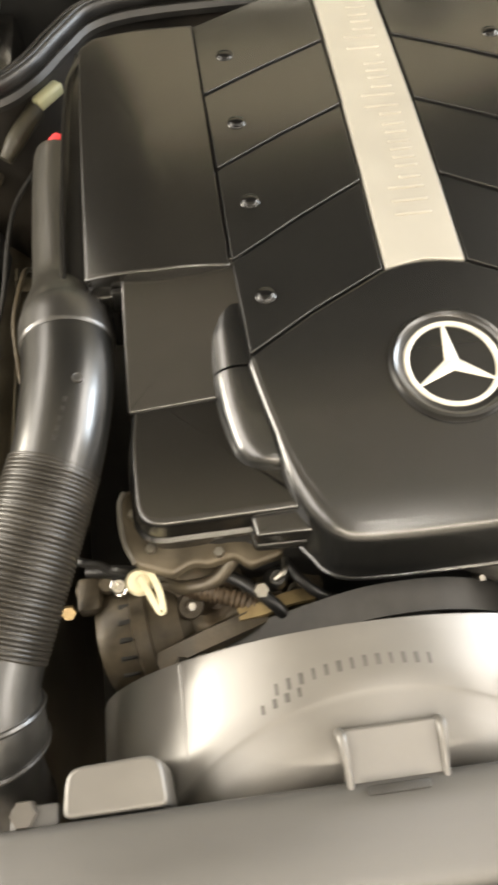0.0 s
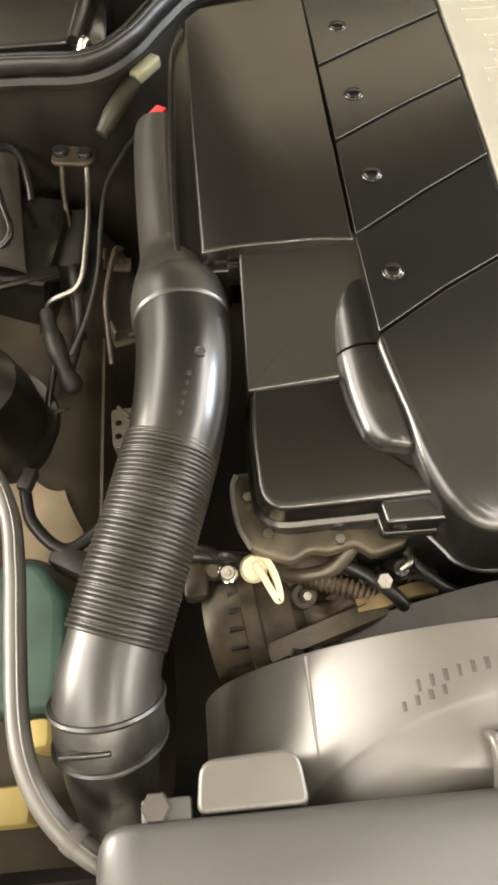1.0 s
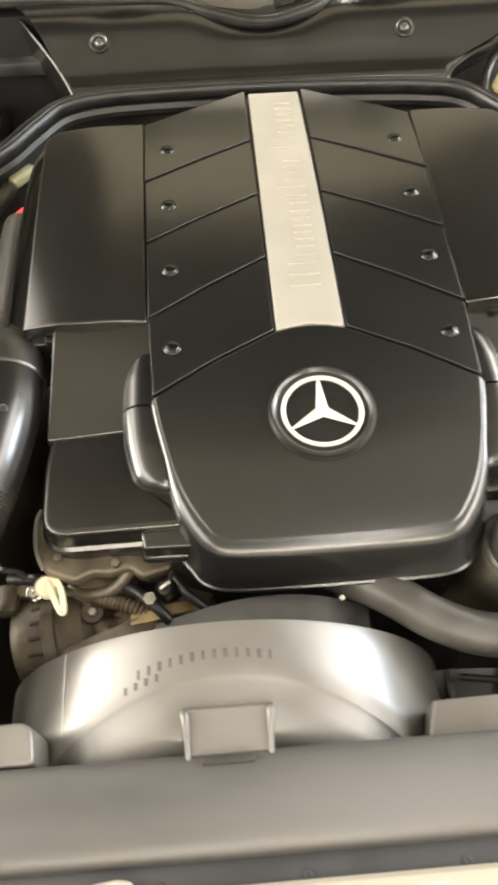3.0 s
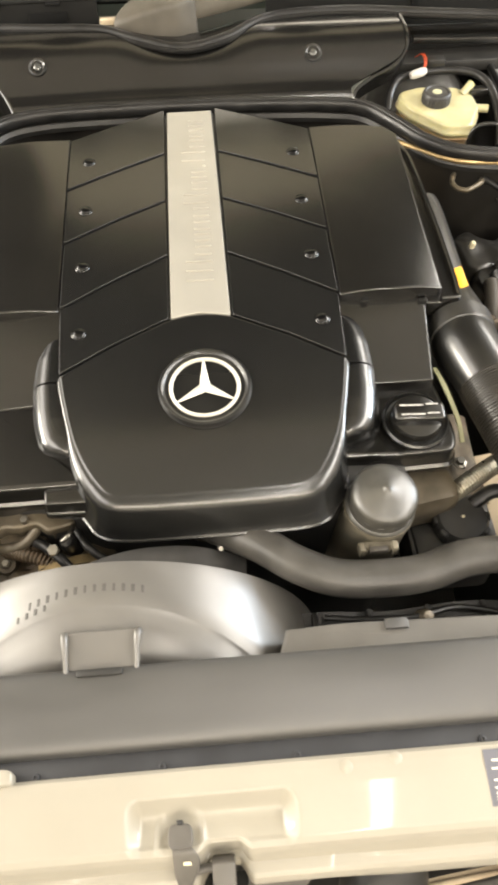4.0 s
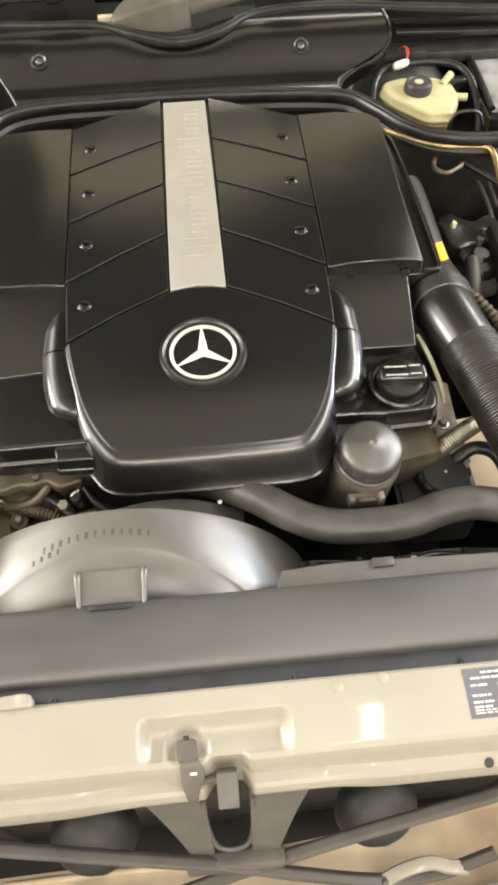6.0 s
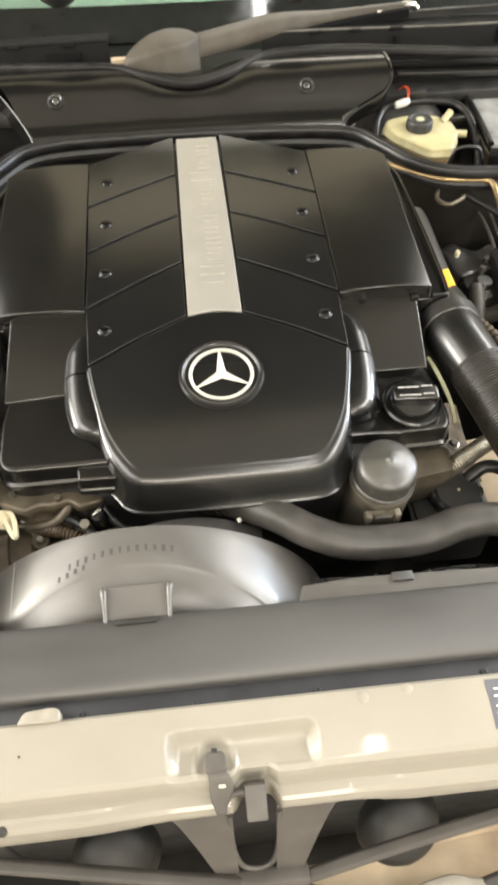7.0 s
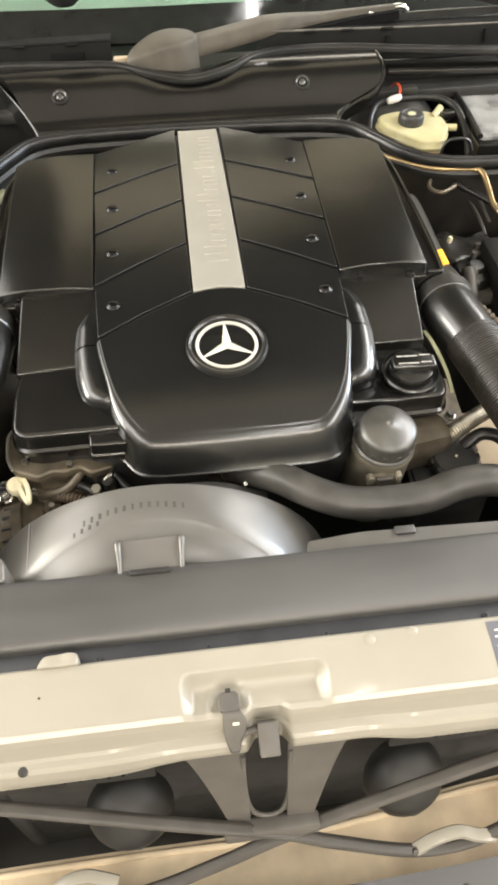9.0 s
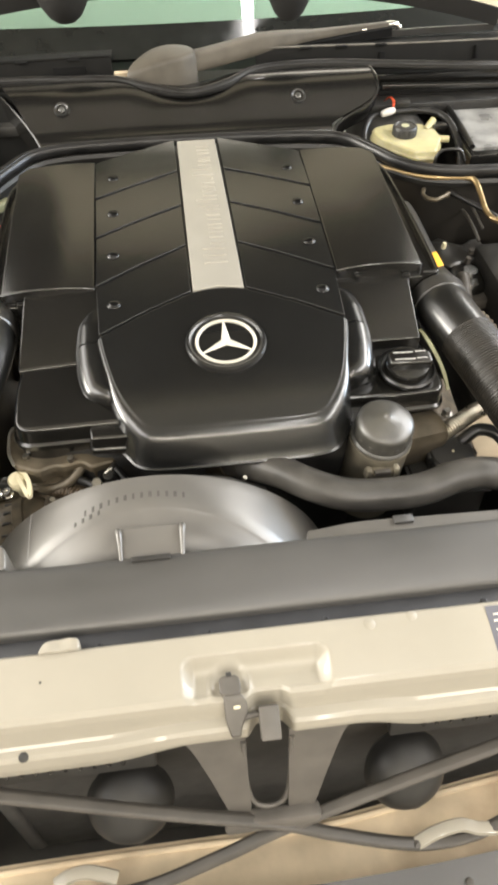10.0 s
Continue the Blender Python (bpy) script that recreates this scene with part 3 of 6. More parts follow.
def air_box(sx):
    """The air filter box over one bank: lid, base and duct."""
    ob = thing("air_filter_box", (sx * 0.225, 0.27, 0.90), "black moulded plastic air filter box beside the engine cover", "air filter box", "air filter boxes")

    def top(x, y):
        u = (abs(x) - 0.225) / 0.06
        return 0.9980 + 0.0630 * (y - 0.118) + 0.0060 * (1 - u * u) * (1 - min(1, (y - 0.115) / 0.2)) + 0.002 * (1 - u * u)

    xo = 0.2885 if sx < 0 else 0.2855
    o = [(0.1640, 0.1180), (0.225, 0.1140), (xo, 0.1180), (xo, 0.25), (0.2875, 0.418), (0.272, 0.434), (0.225, 0.440), (0.1672, 0.4425)]
    o = [(sx * x, y) for x, y in o]
    if sx < 0:
        o = o[::-1]
    part("lid", mound(round_poly(o, 0.002, 3), top, 0.0022, [(0.0, 0.022), (0.0, 0.034)], step=0.012), BLACK_LID, ob, "smooth black lid with a faint moulding ripple")
    b = [(0.160, 0.120), (0.258, 0.120), (0.262, 0.110), (0.309, 0.110), (0.310, 0.20), (0.306, 0.400), (0.292, 0.447), (0.165, 0.447)]
    b = [(sx * x, y) for x, y in b]
    if sx < 0:
        b = b[::-1]
    part("base", mound(round_poly(b, 0.006, 3), lambda x, y: 0.983 + 0.02 * (y - 0.1), 0.002, [(0.0, 0.021), (-0.006, 0.025), (-0.012, 0.08)], step=0.02), BLACK_LID, ob, "stepped black base rim")
    rim = [(0.286, 0.1125, 0.986), (0.303, 0.1125, 0.986), (0.3070, 0.1180, 0.986), (0.3090, 0.16, 0.987), (0.3085, 0.26, 0.990), (0.3050, 0.380, 0.992), (0.3000, 0.415, 0.992), (0.2915, 0.440, 0.992)]
    part("base_rim", sweep([(sx * x, y, z) for x, y, z in rim], [(-0.0024, -0.012), (0.0026, -0.012), (0.0026, 0.0024), (0.0012, 0.0040), (-0.0010, 0.0040), (-0.0024, 0.0026)], 5), BLACK_LID, ob, "upstanding black rim")
    part("gusset", sweep([(sx * 0.293, 0.446, 0.996), (sx * 0.299, 0.425, 0.988), (sx * 0.3045, 0.400, 0.980)], [(-0.0016, -0.012), (0.0016, -0.012), (0.0016, 0.001), (-0.0016, 0.001)], 4), BLACK_LID, ob, "sloping black gusset")
    for cy, cx in ((0.40, 0.303), (0.112, 0.263)):
        part("clip", block((sx * cx, cy, 0.977), (0.010, 0.006, 0.022), 0.0015), BLACK_GLOSS, ob, "small black clip")
    part("clip", block((sx * 0.194, 0.1145, 0.9900), (0.008, 0.008, 0.004), 0.001), BLACK, ob, "small black clip")
    return ob


for sx in (-1, 1):
    air_box(sx)


def head_cover_a():
    """The covers in front of the air boxes."""
    ob = thing("cylinder_head_cover", (-0.20, 0.0, 0.88), "black plastic cylinder head cover with a rounded front lip", "engine cover", "cylinder head covers")
    rear = round_poly([(-0.135, 0.128), (-0.258, 0.128), (-0.2625, 0.003), (-0.135, 0.011)], 0.003, 3)
    part("rear_plate", mound(rear, lambda x, y: 0.9640 + 0.280 * (y - 0.007), 0.0026, [(0.0005, 0.02), (0.001, 0.08)], step=0.008), BLACK_LID, ob, "sloping black rear plate")
    o = [(-0.130, 0.03), (-0.256, 0.03), (-0.2635, -0.025), (-0.2615, -0.0955), (-0.125, -0.0940)]
    o = round_poly(o, [0.002, 0.004, 0.02, 0.022, 0.002], 5)
    part("front_plate", mound(o, lambda x, y: 0.9605 + 0.055 * y, 0.0050, [(0.0015, 0.022), (0.0045, 0.025), (0.0045, 0.031), (0.001, 0.033), (-0.006, 0.10)], step=0.006, arc=5), BLACK_LID, ob, "flat black front plate with a rounded lip")
    c = [(-0.122, -0.078), (-0.1760, -0.083), (-0.1715, -0.1095), (-0.122, -0.1105)]
    part("front_step", mound(round_poly(c, 0.002, 3)[::-1], lambda x, y: 0.9470 + 0.1 * (y + 0.1), 0.0030, [(0.0008, 0.016), (0.0030, 0.018), (0.0036, 0.021), (0.0030, 0.024), (-0.004, 0.03)], step=0.006), BLACK_LID, ob, "small stepped black block")
    return ob


def head_cover_b():
    ob = thing("cylinder_head_cover", (0.20, 0.0, 0.88), "black plastic cylinder head cover with an oil filler platform", "engine cover", "cylinder head covers")
    zt = lerp_table([(0.13, 0.9890), (0.10, 0.9800), (0.05, 0.9640), (0.0, 0.9475)])
    o = [(0.135, 0.128), (0.267, 0.128), (0.2605, 0.016), (0.135, 0.016)]
    part("cover_shell", mound(round_poly(o[::-1], 0.002, 2), lambda x, y: zt(y), 0.0025, [(0.001, 0.03), (0.002, 0.10)], step=0.012), BLACK_LID, ob)
    p = [(0.12, 0.03), (0.266, 0.028), (0.2735, -0.048), (0.2685, -0.0705), (0.213, -0.0725), (0.208, -0.0735), (0.12, -0.0695)]
    p = round_poly(p, [0.002, 0.01, 0.008, 0.010, 0.003, 0.003, 0.002], 4)
    part("filler_platform", mound(p[::-1], lambda x, y: 0.937 + 0.02 * (y + 0.05), 0.0045, [(0.001, 0.024), (0.004, 0.027), (0.004, 0.031), (-0.004, 0.034), (-0.008, 0.08)], step=0.008), BLACK_LID, ob, "lower black platform with a rounded lip")
    return ob


head_cover_a()
head_cover_b()


def oil_cap():
    c = (0.228, -0.036, 0.941)
    ob = thing("oil_filler_cap", c, "black oil filler cap with worn white print on its grip", "oil cap")
    ax = (0.02, -0.10, 1)
    part("seat_ring", lathe([(0.026, 0.0), (0.0335, 0.0), (0.0355, 0.003), (0.0365, 0.008), (0.0345, 0.010), (0.0325, 0.006), (0.026, 0.005)], c, ax, 48), BLACK_GLOSS, ob, "raised black rim")
    part("cap_body", lathe([(0.0, 0.019), (0.022, 0.019), (0.0265, 0.0175), (0.0285, 0.014), (0.0288, 0.002), (0.0288, -0.01)], c, ax, 40), BLACK_LID, ob)
    grip = part("grip", block((c[0] + 0.001, c[1] - 0.003, c[2] + 0.0225), (0.055, 0.021, 0.013), 0.004, (6, 0, -3), 3), BLACK_LID, ob, "raised black grip bar")
    for k in (-1, 1):
        for dx, w in ((-0.008, 0.026), (0.014, 0.013)):
            part("print_bar", block((c[0] + 0.001 + dx, c[1] - 0.0025 + k * 0.0058, c[2] + 0.0292 + 0.1 * k * 0.0058), (w, 0.0020, 0.0006), 0, (6, 0, -3)), PRINT_WHITE, grip, "worn white print bar")
    return ob


oil_cap()


def oil_filter():
    c = Vector((0.1770, -0.1200, 0.908))
    ax = Vector((0.05, -0.12, 1)).normalized()
    ob = thing("oil_filter_housing", (0.172, -0.125, 0.80), "grey domed oil filter cap on an alloy housing", "oil filter")
    cap = part("filter_cap", lathe([(0.0, 0.0500), (0.0022, 0.0498), (0.0036, 0.0478), (0.0065, 0.0462), (0.017, 0.0440), (0.0275, 0.0406), (0.0322, 0.0382), (0.0344, 0.0355), (0.0351, 0.032), (0.0354, 0.013), (0.0372, 0.0115), (0.0380, 0.0095), (0.0374, 0.0075), (0.031, 0.006)], c, ax, 56), CAP_GREY, ob, "worn grey domed plastic cap")
    q = Vector((0, 0, 1)).rotation_difference(ax).to_matrix()
    for k in range(14):
        a = 2 * math.pi * k / 14
        o = c + q @ Vector((0.0350 * math.cos(a), 0.0350 * math.sin(a), 0.0185))
        b = block((0, 0, 0), (0.0012, 0.0060, 0.009), 0.0005)
        bmesh.ops.transform(b, matrix=Matrix.Translation(o) @ q.to_4x4() @ Matrix.Rotation(a, 4, "Z"), verts=b.verts)
        part("flute", b, CAP_GREY, cap)
    part("housing", lathe([(0.030, 0.007), (0.0382, 0.007), (0.0388, 0.002), (0.0376, -0.006), (0.0380, -0.05), (0.042, -0.12), (0.03, -0.13)], c, ax, 40), ALU_CLEAN, ob, "pale cast alloy housing")
    lug = part("lug", block(c + Vector((-0.0075, -0.041, -0.014)), (0.040, 0.012, 0.012), 0.002), ALU_CLEAN, ob, "cast alloy lug")
    for sx in (-1, 1):
        part("lug_ear", block(c + Vector((-0.0075 + sx * 0.017, -0.045, -0.008)), (0.006, 0.010, 0.016), 0.0015), ALU_CLEAN, lug)
    part("lug_pin", block(c + Vector((-0.0075, -0.046, -0.008)), (0.020, 0.006, 0.007), 0.001), SLATE, lug)
    return ob


oil_filter()


def intake_pipe(sx, duct, collar, elbow, hose, low):
    """The ribbed intake hose beside one bank."""
    ob = thing("intake_pipe", (sx * 0.33, 0.05, 0.86), "black intake pipe with a ribbed flexible hose", "intake pipe", "intake pipes")

    def m(pts):
        return [(sx * x, y, z) for x, y, z in pts]

    part("snorkel", tube(m(duct), lambda f: 0.009 + (0.0195 if sx < 0 else 0.0175) * min(1, f / 0.06) ** 0.5 + 0.0105 * soft(0.78, 1, f), 32, 10), DUCT, ob, "smooth black duct along the air box")
    part("collar", tube(m(collar), lambda f: 0.0388 + 0.0016 * soft(0, 0.06, f) * (1 - soft(0.94, 1, f)), 36, 10), WORN_BLACK, ob, "wider black collar")
    part("elbow", tube(m(elbow), lambda f: 0.0383 - 0.0030 * soft(0, 1, f), 36, 8), BLACK_GLOSS, ob, "shiny black elbow")
    n_rib = 42
    part("ribbed_hose", tube(m(hose), lambda f: 0.0366 - 0.0011 * (0.5 + 0.5 * math.cos(2 * math.pi * n_rib * f)) ** 3, 40, 94), RIB_RUBBER, ob, "finely ribbed black hose")
    part("lower_elbow", tube(m(low), lambda f: 0.0340 + 0.0035 * soft(0.1, 0.8, f), 36, 8), WORN_BLACK, ob, "black lower elbow")
    ex, ey, ez = low[-1]
    part("lower_collar", tube(m([(ex - 0.0012, ey + 0.019, ez + 0.0135), (ex, ey - 0.004, ez - 0.008), (ex + 0.004, ey - 0.020, ez - 0.034), (ex + 0.014, ey - 0.034, ez - 0.113)]), lambda f: 0.0382 - 0.0050 * soft(0.34, 0.40, f), 36, 10), WORN_BLACK, ob, "black lower collar")
    for dx, dy, dz, ax in ((-0.0010, 0.0165, 0.0118, (0, -0.76, -0.65)), (0.0, -0.004, -0.008, (0, -0.66, -0.75))):
        part("bead", lathe([(0.036, -0.0024), (0.0396, -0.0020), (0.0405, 0.0), (0.0396, 0.0020), (0.036, 0.0024)], (sx * (ex + dx), ey + dy, ez + dz), ax, 40), WORN_BLACK, ob, "raised bead")
    part("collar_clip", block((sx * ex - 0.009, ey - 0.0210, ez + 0.0300), (0.034, 0.0045, 0.0040), 0.0015, (45, 0, 0)), BLACK_GLOSS, ob, "small raised clip")
    if sx < 0:
        for k in range(5):
            yy = -0.003 - 0.0075 * k
            part("moulded_mark", block((-0.3035 - 0.0022 * k, yy, 1.0015 - 0.0012 * k), (0.0030, 0.0045, 0.0004), 0.0002, (0, 12, -18)), WORN_BLACK, ob, "faint moulded mark")
        part("moulded_mark", lathe([(0.0, 0.0), (0.0030, 0.0), (0.0036, 0.0005), (0.0044, 0.0003), (0.0048, -0.003)], (-0.294, 0.017, 1.0004), (0.42, 0, 1), 20), WORN_BLACK, ob, "round moulded mark")
    return ob


intake_pipe(-1, [(0.321, 0.348, 0.940), (0.322, 0.340, 0.940), (0.3225, 0.31, 0.940), (0.3205, 0.24, 0.943), (0.3165, 0.16, 0.949), (0.312, 0.098, 0.961)],
            [(0.3115, 0.096, 0.962), (0.3105, 0.090, 0.964), (0.3095, 0.072, 0.965)],
            [(0.3095, 0.074, 0.965), (0.309, 0.045, 0.966), (0.311, 0.015, 0.966), (0.316, -0.018, 0.963), (0.323, -0.044, 0.957)],
            [(0.3215, -0.036, 0.958), (0.336, -0.080, 0.950), (0.353, -0.126, 0.940), (0.369, -0.170, 0.930)],
            [(0.366, -0.163, 0.932), (0.3735, -0.190, 0.926), (0.3765, -0.208, 0.917), (0.378, -0.222, 0.906)])
intake_pipe(1, [(0.320, 0.348, 0.940), (0.321, 0.340, 0.940), (0.3215, 0.31, 0.940), (0.3185, 0.24, 0.942), (0.316, 0.17, 0.943), (0.312, 0.103, 0.946)],
            [(0.312, 0.105, 0.946), (0.3115, 0.092, 0.947), (0.3115, 0.079, 0.948)],
            [(0.3115, 0.081, 0.948), (0.3125, 0.065, 0.950), (0.316, 0.045, 0.950), (0.322, 0.022, 0.948), (0.326, 0.010, 0.946)],
            [(0.3245, 0.014, 0.947), (0.335, -0.030, 0.942), (0.347, -0.078, 0.934), (0.360, -0.125, 0.925)],
            [(0.358, -0.120, 0.926), (0.365, -0.155, 0.918), (0.371, -0.190, 0.905), (0.375, -0.212, 0.890)])
solo("red_plug", block((-0.3235, 0.3560, 0.956), (0.013, 0.018, 0.014), 0.002, (0, 0, -35)), RED, (-0.3235, 0.356, 0.944), "small red plastic plug on the duct end", "plug")
solo("warning_sticker", sheet(lambda u, v: (0.3165 + 0.0316 * math.sin(0.02 + 0.42 * u), 0.138 + 0.036 * v + 0.008 * u, 0.9445 + 0.0316 * math.cos(0.02 + 0.42 * u)), 8, 4, (0, 0, -0.0006)), ORANGE, (0.33, 0.176, 0.95), "small orange sticker on the black duct", "sticker")


# ---- cooling ----
def fan_shroud():
    ob = thing("fan_shroud", (-0.1, -0.24, 0.70), "silver-grey plastic radiator fan shroud with a domed ring", "fan shroud")
    cx, cz, R = -0.107, 0.746, 0.2155

    def face_y(z):
        return max(-0.305, -0.2325 - (0.962 - z) * 0.85)

    rings = []
    angs = [radians(-25 + 230 * k / 110) for k in range(111)]

    def ring(r, yfn):
        out = []
        for a in angs:
            x, z = cx + r * math.cos(a), cz + r * math.sin(a)
            out.append((x, yfn(z), z))
        return out

    rings.append(ring(R - 0.003, lambda z: -0.1885))
    rings.append(ring(R - 0.0004, lambda z: -0.188))
    rings.append(ring(R, lambda z: -0.1895))
    for f in (0.25, 0.5, 0.75):
        rings.append(ring(R + 0.0006 * f, lambda z, f=f: -0.1895 + f * (face_y(z) + 0.004 + 0.1895)))
    def dome(r, ahead):
        """A ring of the domed face, set ahead of the crease."""
        return [(cx + r * math.cos(a), face_y(cz + R * math.sin(a)) - ahead * (1 - soft(0.115, 0.165, abs(R * math.cos(a)))), cz + r * math.sin(a)) for a in angs]

    for r, ahead in ((R - 0.0004, -0.0025), (R - 0.0016, -0.0004), (R - 0.0035, 0.0035)):
        rings.append(dome(r, ahead))
    for a in (12, 26, 40, 54, 68, 80):
        k = radians(a)
        rings.append(dome(R - 0.0045 - 0.045 * (1 - math.cos(k)), 0.004 + 0.052 * math.sin(k)))
    for f in (0.65, 0.4, 0.06):
        rings.append(dome(R * f, 0.060))
    part("ring", rings_mesh(rings, closed=False), SHROUD, ob, "domed silver-grey ring", sharp=50)
    # ledge to the side and the corner block
    ledge = [(0.062, -0.2515), (0.40, -0.2610), (0.40, -0.300), (0.046, -0.300)]
    part("ledge", mound(round_poly(ledge, 0.002, 2)[::-1], lambda x, y: 0.917 + 0.012 * soft(0.043, 0.13, x), 0.0025, [(0, 0.02), (0, 0.15)], step=0.012), SHROUD, ob, "flat silver-grey ledge")
    part("corner_block", mound(round_poly([(-0.314, -0.2540), (-0.2535, -0.2520), (-0.2500, -0.283), (-0.317, -0.283)], [0.010, 0.012, 0.006, 0.006], 4)[::-1], lambda x, y: 0.953 + 0.1 * (y + 0.26), 0.003, [(0.001, 0.03), (0.003, 0.12)], step=0.008), SHROUD, ob, "boxy corner block", sharp=25)
    part("step", block((0.165, -0.2590, 0.931), (0.022, 0.010, 0.004), 0.0012), GREY, ob)
    # mould line on the ring
    a = math.acos((-0.240 - cx) / R)
    z = cz + R * math.sin(a)
    part("mould_rib", tube([(-0.240, -0.190, z), (-0.2395, -0.215, z + 0.0004), (-0.2385, face_y(z) + 0.016, z - 0.0002)], 0.0017, 8, 4), SHROUD, ob, "thin mould rib")
    # clip in the middle: front plate with two cheeks
    co = round_poly([(-0.1375, -0.2545), (-0.0720, -0.2545), (-0.0740, -0.2890), (-0.1355, -0.2890)], 0.004, 3)
    clip = part("clip", mound(co[::-1], lambda x, y: 0.9600 + 0.30 * (y + 0.257), 0.0020, [(0.001, 0.018), (0.002, 0.045)], step=0.006, arc=3), SHROUD, ob, "square silver-grey clip")
    for x in (-0.1376, -0.0722):
        m = 0.0018 if x < -0.1 else -0.0018
        part("clip_cheek", tube([(x, -0.2545, 0.950), (x, -0.2575, 0.9590), (x + 0.3 * m, -0.264, 0.9605), (x + 0.7 * m, -0.276, 0.9565), (x + m, -0.2895, 0.9510)], lambda f: 0.0022 + 0.0012 * math.sin(math.pi * min(1, 0.2 + f)), 12, 5), SHROUD, clip, "rounded cheek")
    part("clip_foot", block((-0.106, -0.2912, 0.9545), (0.040, 0.006, 0.0050), 0.0015), BLACK_DARK, clip, "dark slot under the clip")
    # moulded print along the crest, unreadable: plain bars in two rows
    for row, first, count, y_off in ((0, 108, 13, 0.0185), (1, 111, 4, 0.0105)):
        for k in range(count):
            an = radians(first - 2.35 * k)
            rr = R + 0.0003
            x, z = cx + rr * math.cos(an), cz + rr * math.sin(an)
            b = block((0, 0, 0), (0.0026 + 0.0010 * ((7 * k) % 3) / 2, 0.0076 - 0.0016 * row, 0.0004), 0.0002)
            bmesh.ops.transform(b, matrix=Matrix.Translation((x, face_y(z) + y_off, z)) @ Matrix.Rotation(math.pi / 2 - an, 4, "Y"), verts=b.verts)
            part("moulded_print", b, FADED_PRINT, ob, "unreadable moulded print")
    return ob


fan_shroud()


def radiator_cover():
    ob = thing("radiator_cover", (0, -0.32, 0.90), "dusty grey plastic cover over the radiator", "radiator cover")
    prof = smooth_path([(-0.284, 0.925), (-0.2842, 0.945), (-0.2872, 0.9525), (-0.297, 0.9545), (-0.315, 0.9515), (-0.335, 0.9455), (-0.346, 0.9405), (-0.3515, 0.935), (-0.353, 0.927)], 5)
    prof = [tuple(p) for p in prof] + [(-0.350, 0.922), (-0.288, 0.920)]
    rings = []
    xs = [-0.379, -0.3785, -0.376, -0.371, -0.362, -0.35] + list(np.linspace(-0.33, 0.42, 40))
    for x in xs:
        e = max(0.0, (-0.362 - x) / 0.017)
        k = math.sqrt(max(0.0, 1 - min(1, e) ** 2)) if e > 0 else 1.0
        k = max(k, 0.25)
        rings.append([(x, -0.318 + (y + 0.318) * (0.35 + 0.65 * k), 0.925 + (z - 0.925) * k + 0.0004 * math.sin(17 * x + 40 * y)) for y, z in prof])
    part("cover", rings_mesh(rings), GREY, ob, sharp=55)
    lower = part("lower_strip", block((0.02, -0.3645, 0.9235), (0.80, 0.030, 0.010), 0.002), STRIP_DARK, ob, "dark slate lower strip")
    for x in (-0.16, -0.055, 0.059, 0.218, 0.30):
        part("rivet", lathe([(0.0, 0.001), (0.0012, 0.001), (0.0015, 0.002), (0.0034, 0.0016), (0.0037, 0.0)], (x, -0.366, 0.9285), (0, -0.1, 1), 16), STRIP_DARK, lower, "dark plastic rivet")
    part("side_tab", block((-0.335, -0.279, 0.944), (0.030, 0.014, 0.008), 0.002), GREY, ob, "small grey tab")
    part("side_tab", lathe([(0.0, 0.008), (0.008, 0.008), (0.009, 0.006), (0.009, -0.004)], (-0.341, -0.277, 0.944), (0, 0, 1), 6), SLATE, ob, "small grey plug")
    return ob


radiator_cover()


def coolant_hose():
    bm = tube([(-0.015, -0.105, 0.884), (0.015, -0.128, 0.895), (0.048, -0.151, 0.902), (0.085, -0.178, 0.902), (0.125, -0.194, 0.899), (0.175, -0.197, 0.897), (0.215, -0.194, 0.897), (0.255, -0.184, 0.900), (0.30, -0.182, 0.898), (0.36, -0.195, 0.88), (0.42, -0.21, 0.83)], 0.0195, 28, 8)
    ob = thing("coolant_hose", (0.18, -0.19, 0.88), "thick grey-black rubber coolant hose", "hose")
    part("hose_body", bm, HOSE_RUBBER, ob)
    part("hose_clamp", lathe([(0.0190, -0.005), (0.0206, -0.005), (0.0210, 0.0), (0.0206, 0.005), (0.0190, 0.005)], (0.004, -0.119, 0.892), (0.8, -0.6, 0.25), 28, hollow=True), SLATE, ob, "dull steel hose clamp")
    return ob


coolant_hose()


# ---- cream front panel ----
def panel_edge(x):
    """How far the lower flange is cut away near the middle (0..1)."""
    return soft(-0.165, -0.075, x) * (1 - soft(0.075, 0.145, x))


def recess(x, y):
    """Depth of the stamped latch pocket: a rounded rectangle with steep walls and an arch round the catch."""
    qx, qy = abs(x + 0.0150) - 0.0575, abs(y + 0.4125) - 0.0100
    d = math.hypot(max(qx, 0.0), max(qy, 0.0)) + min(max(qx, qy), 0.0) - 0.012
    s = min(1.0, max(0.0, -d / 0.0115))
    a = math.hypot((x + 0.0412) / 0.0140, max(0.0, (y + 0.414)) / 0.0125)
    arch = 1 - soft(0.85, 1.12, a) if y < -0.395 else 0.0
    rim = max(0.0, 1 - abs(a - 1.30) / 0.22) if y < -0.395 else 0.0
    return -0.0130 * s * (1 - 0.6 * soft(0.405, 0.430, -y)) - 0.001 * arch * s + 0.0020 * rim * s


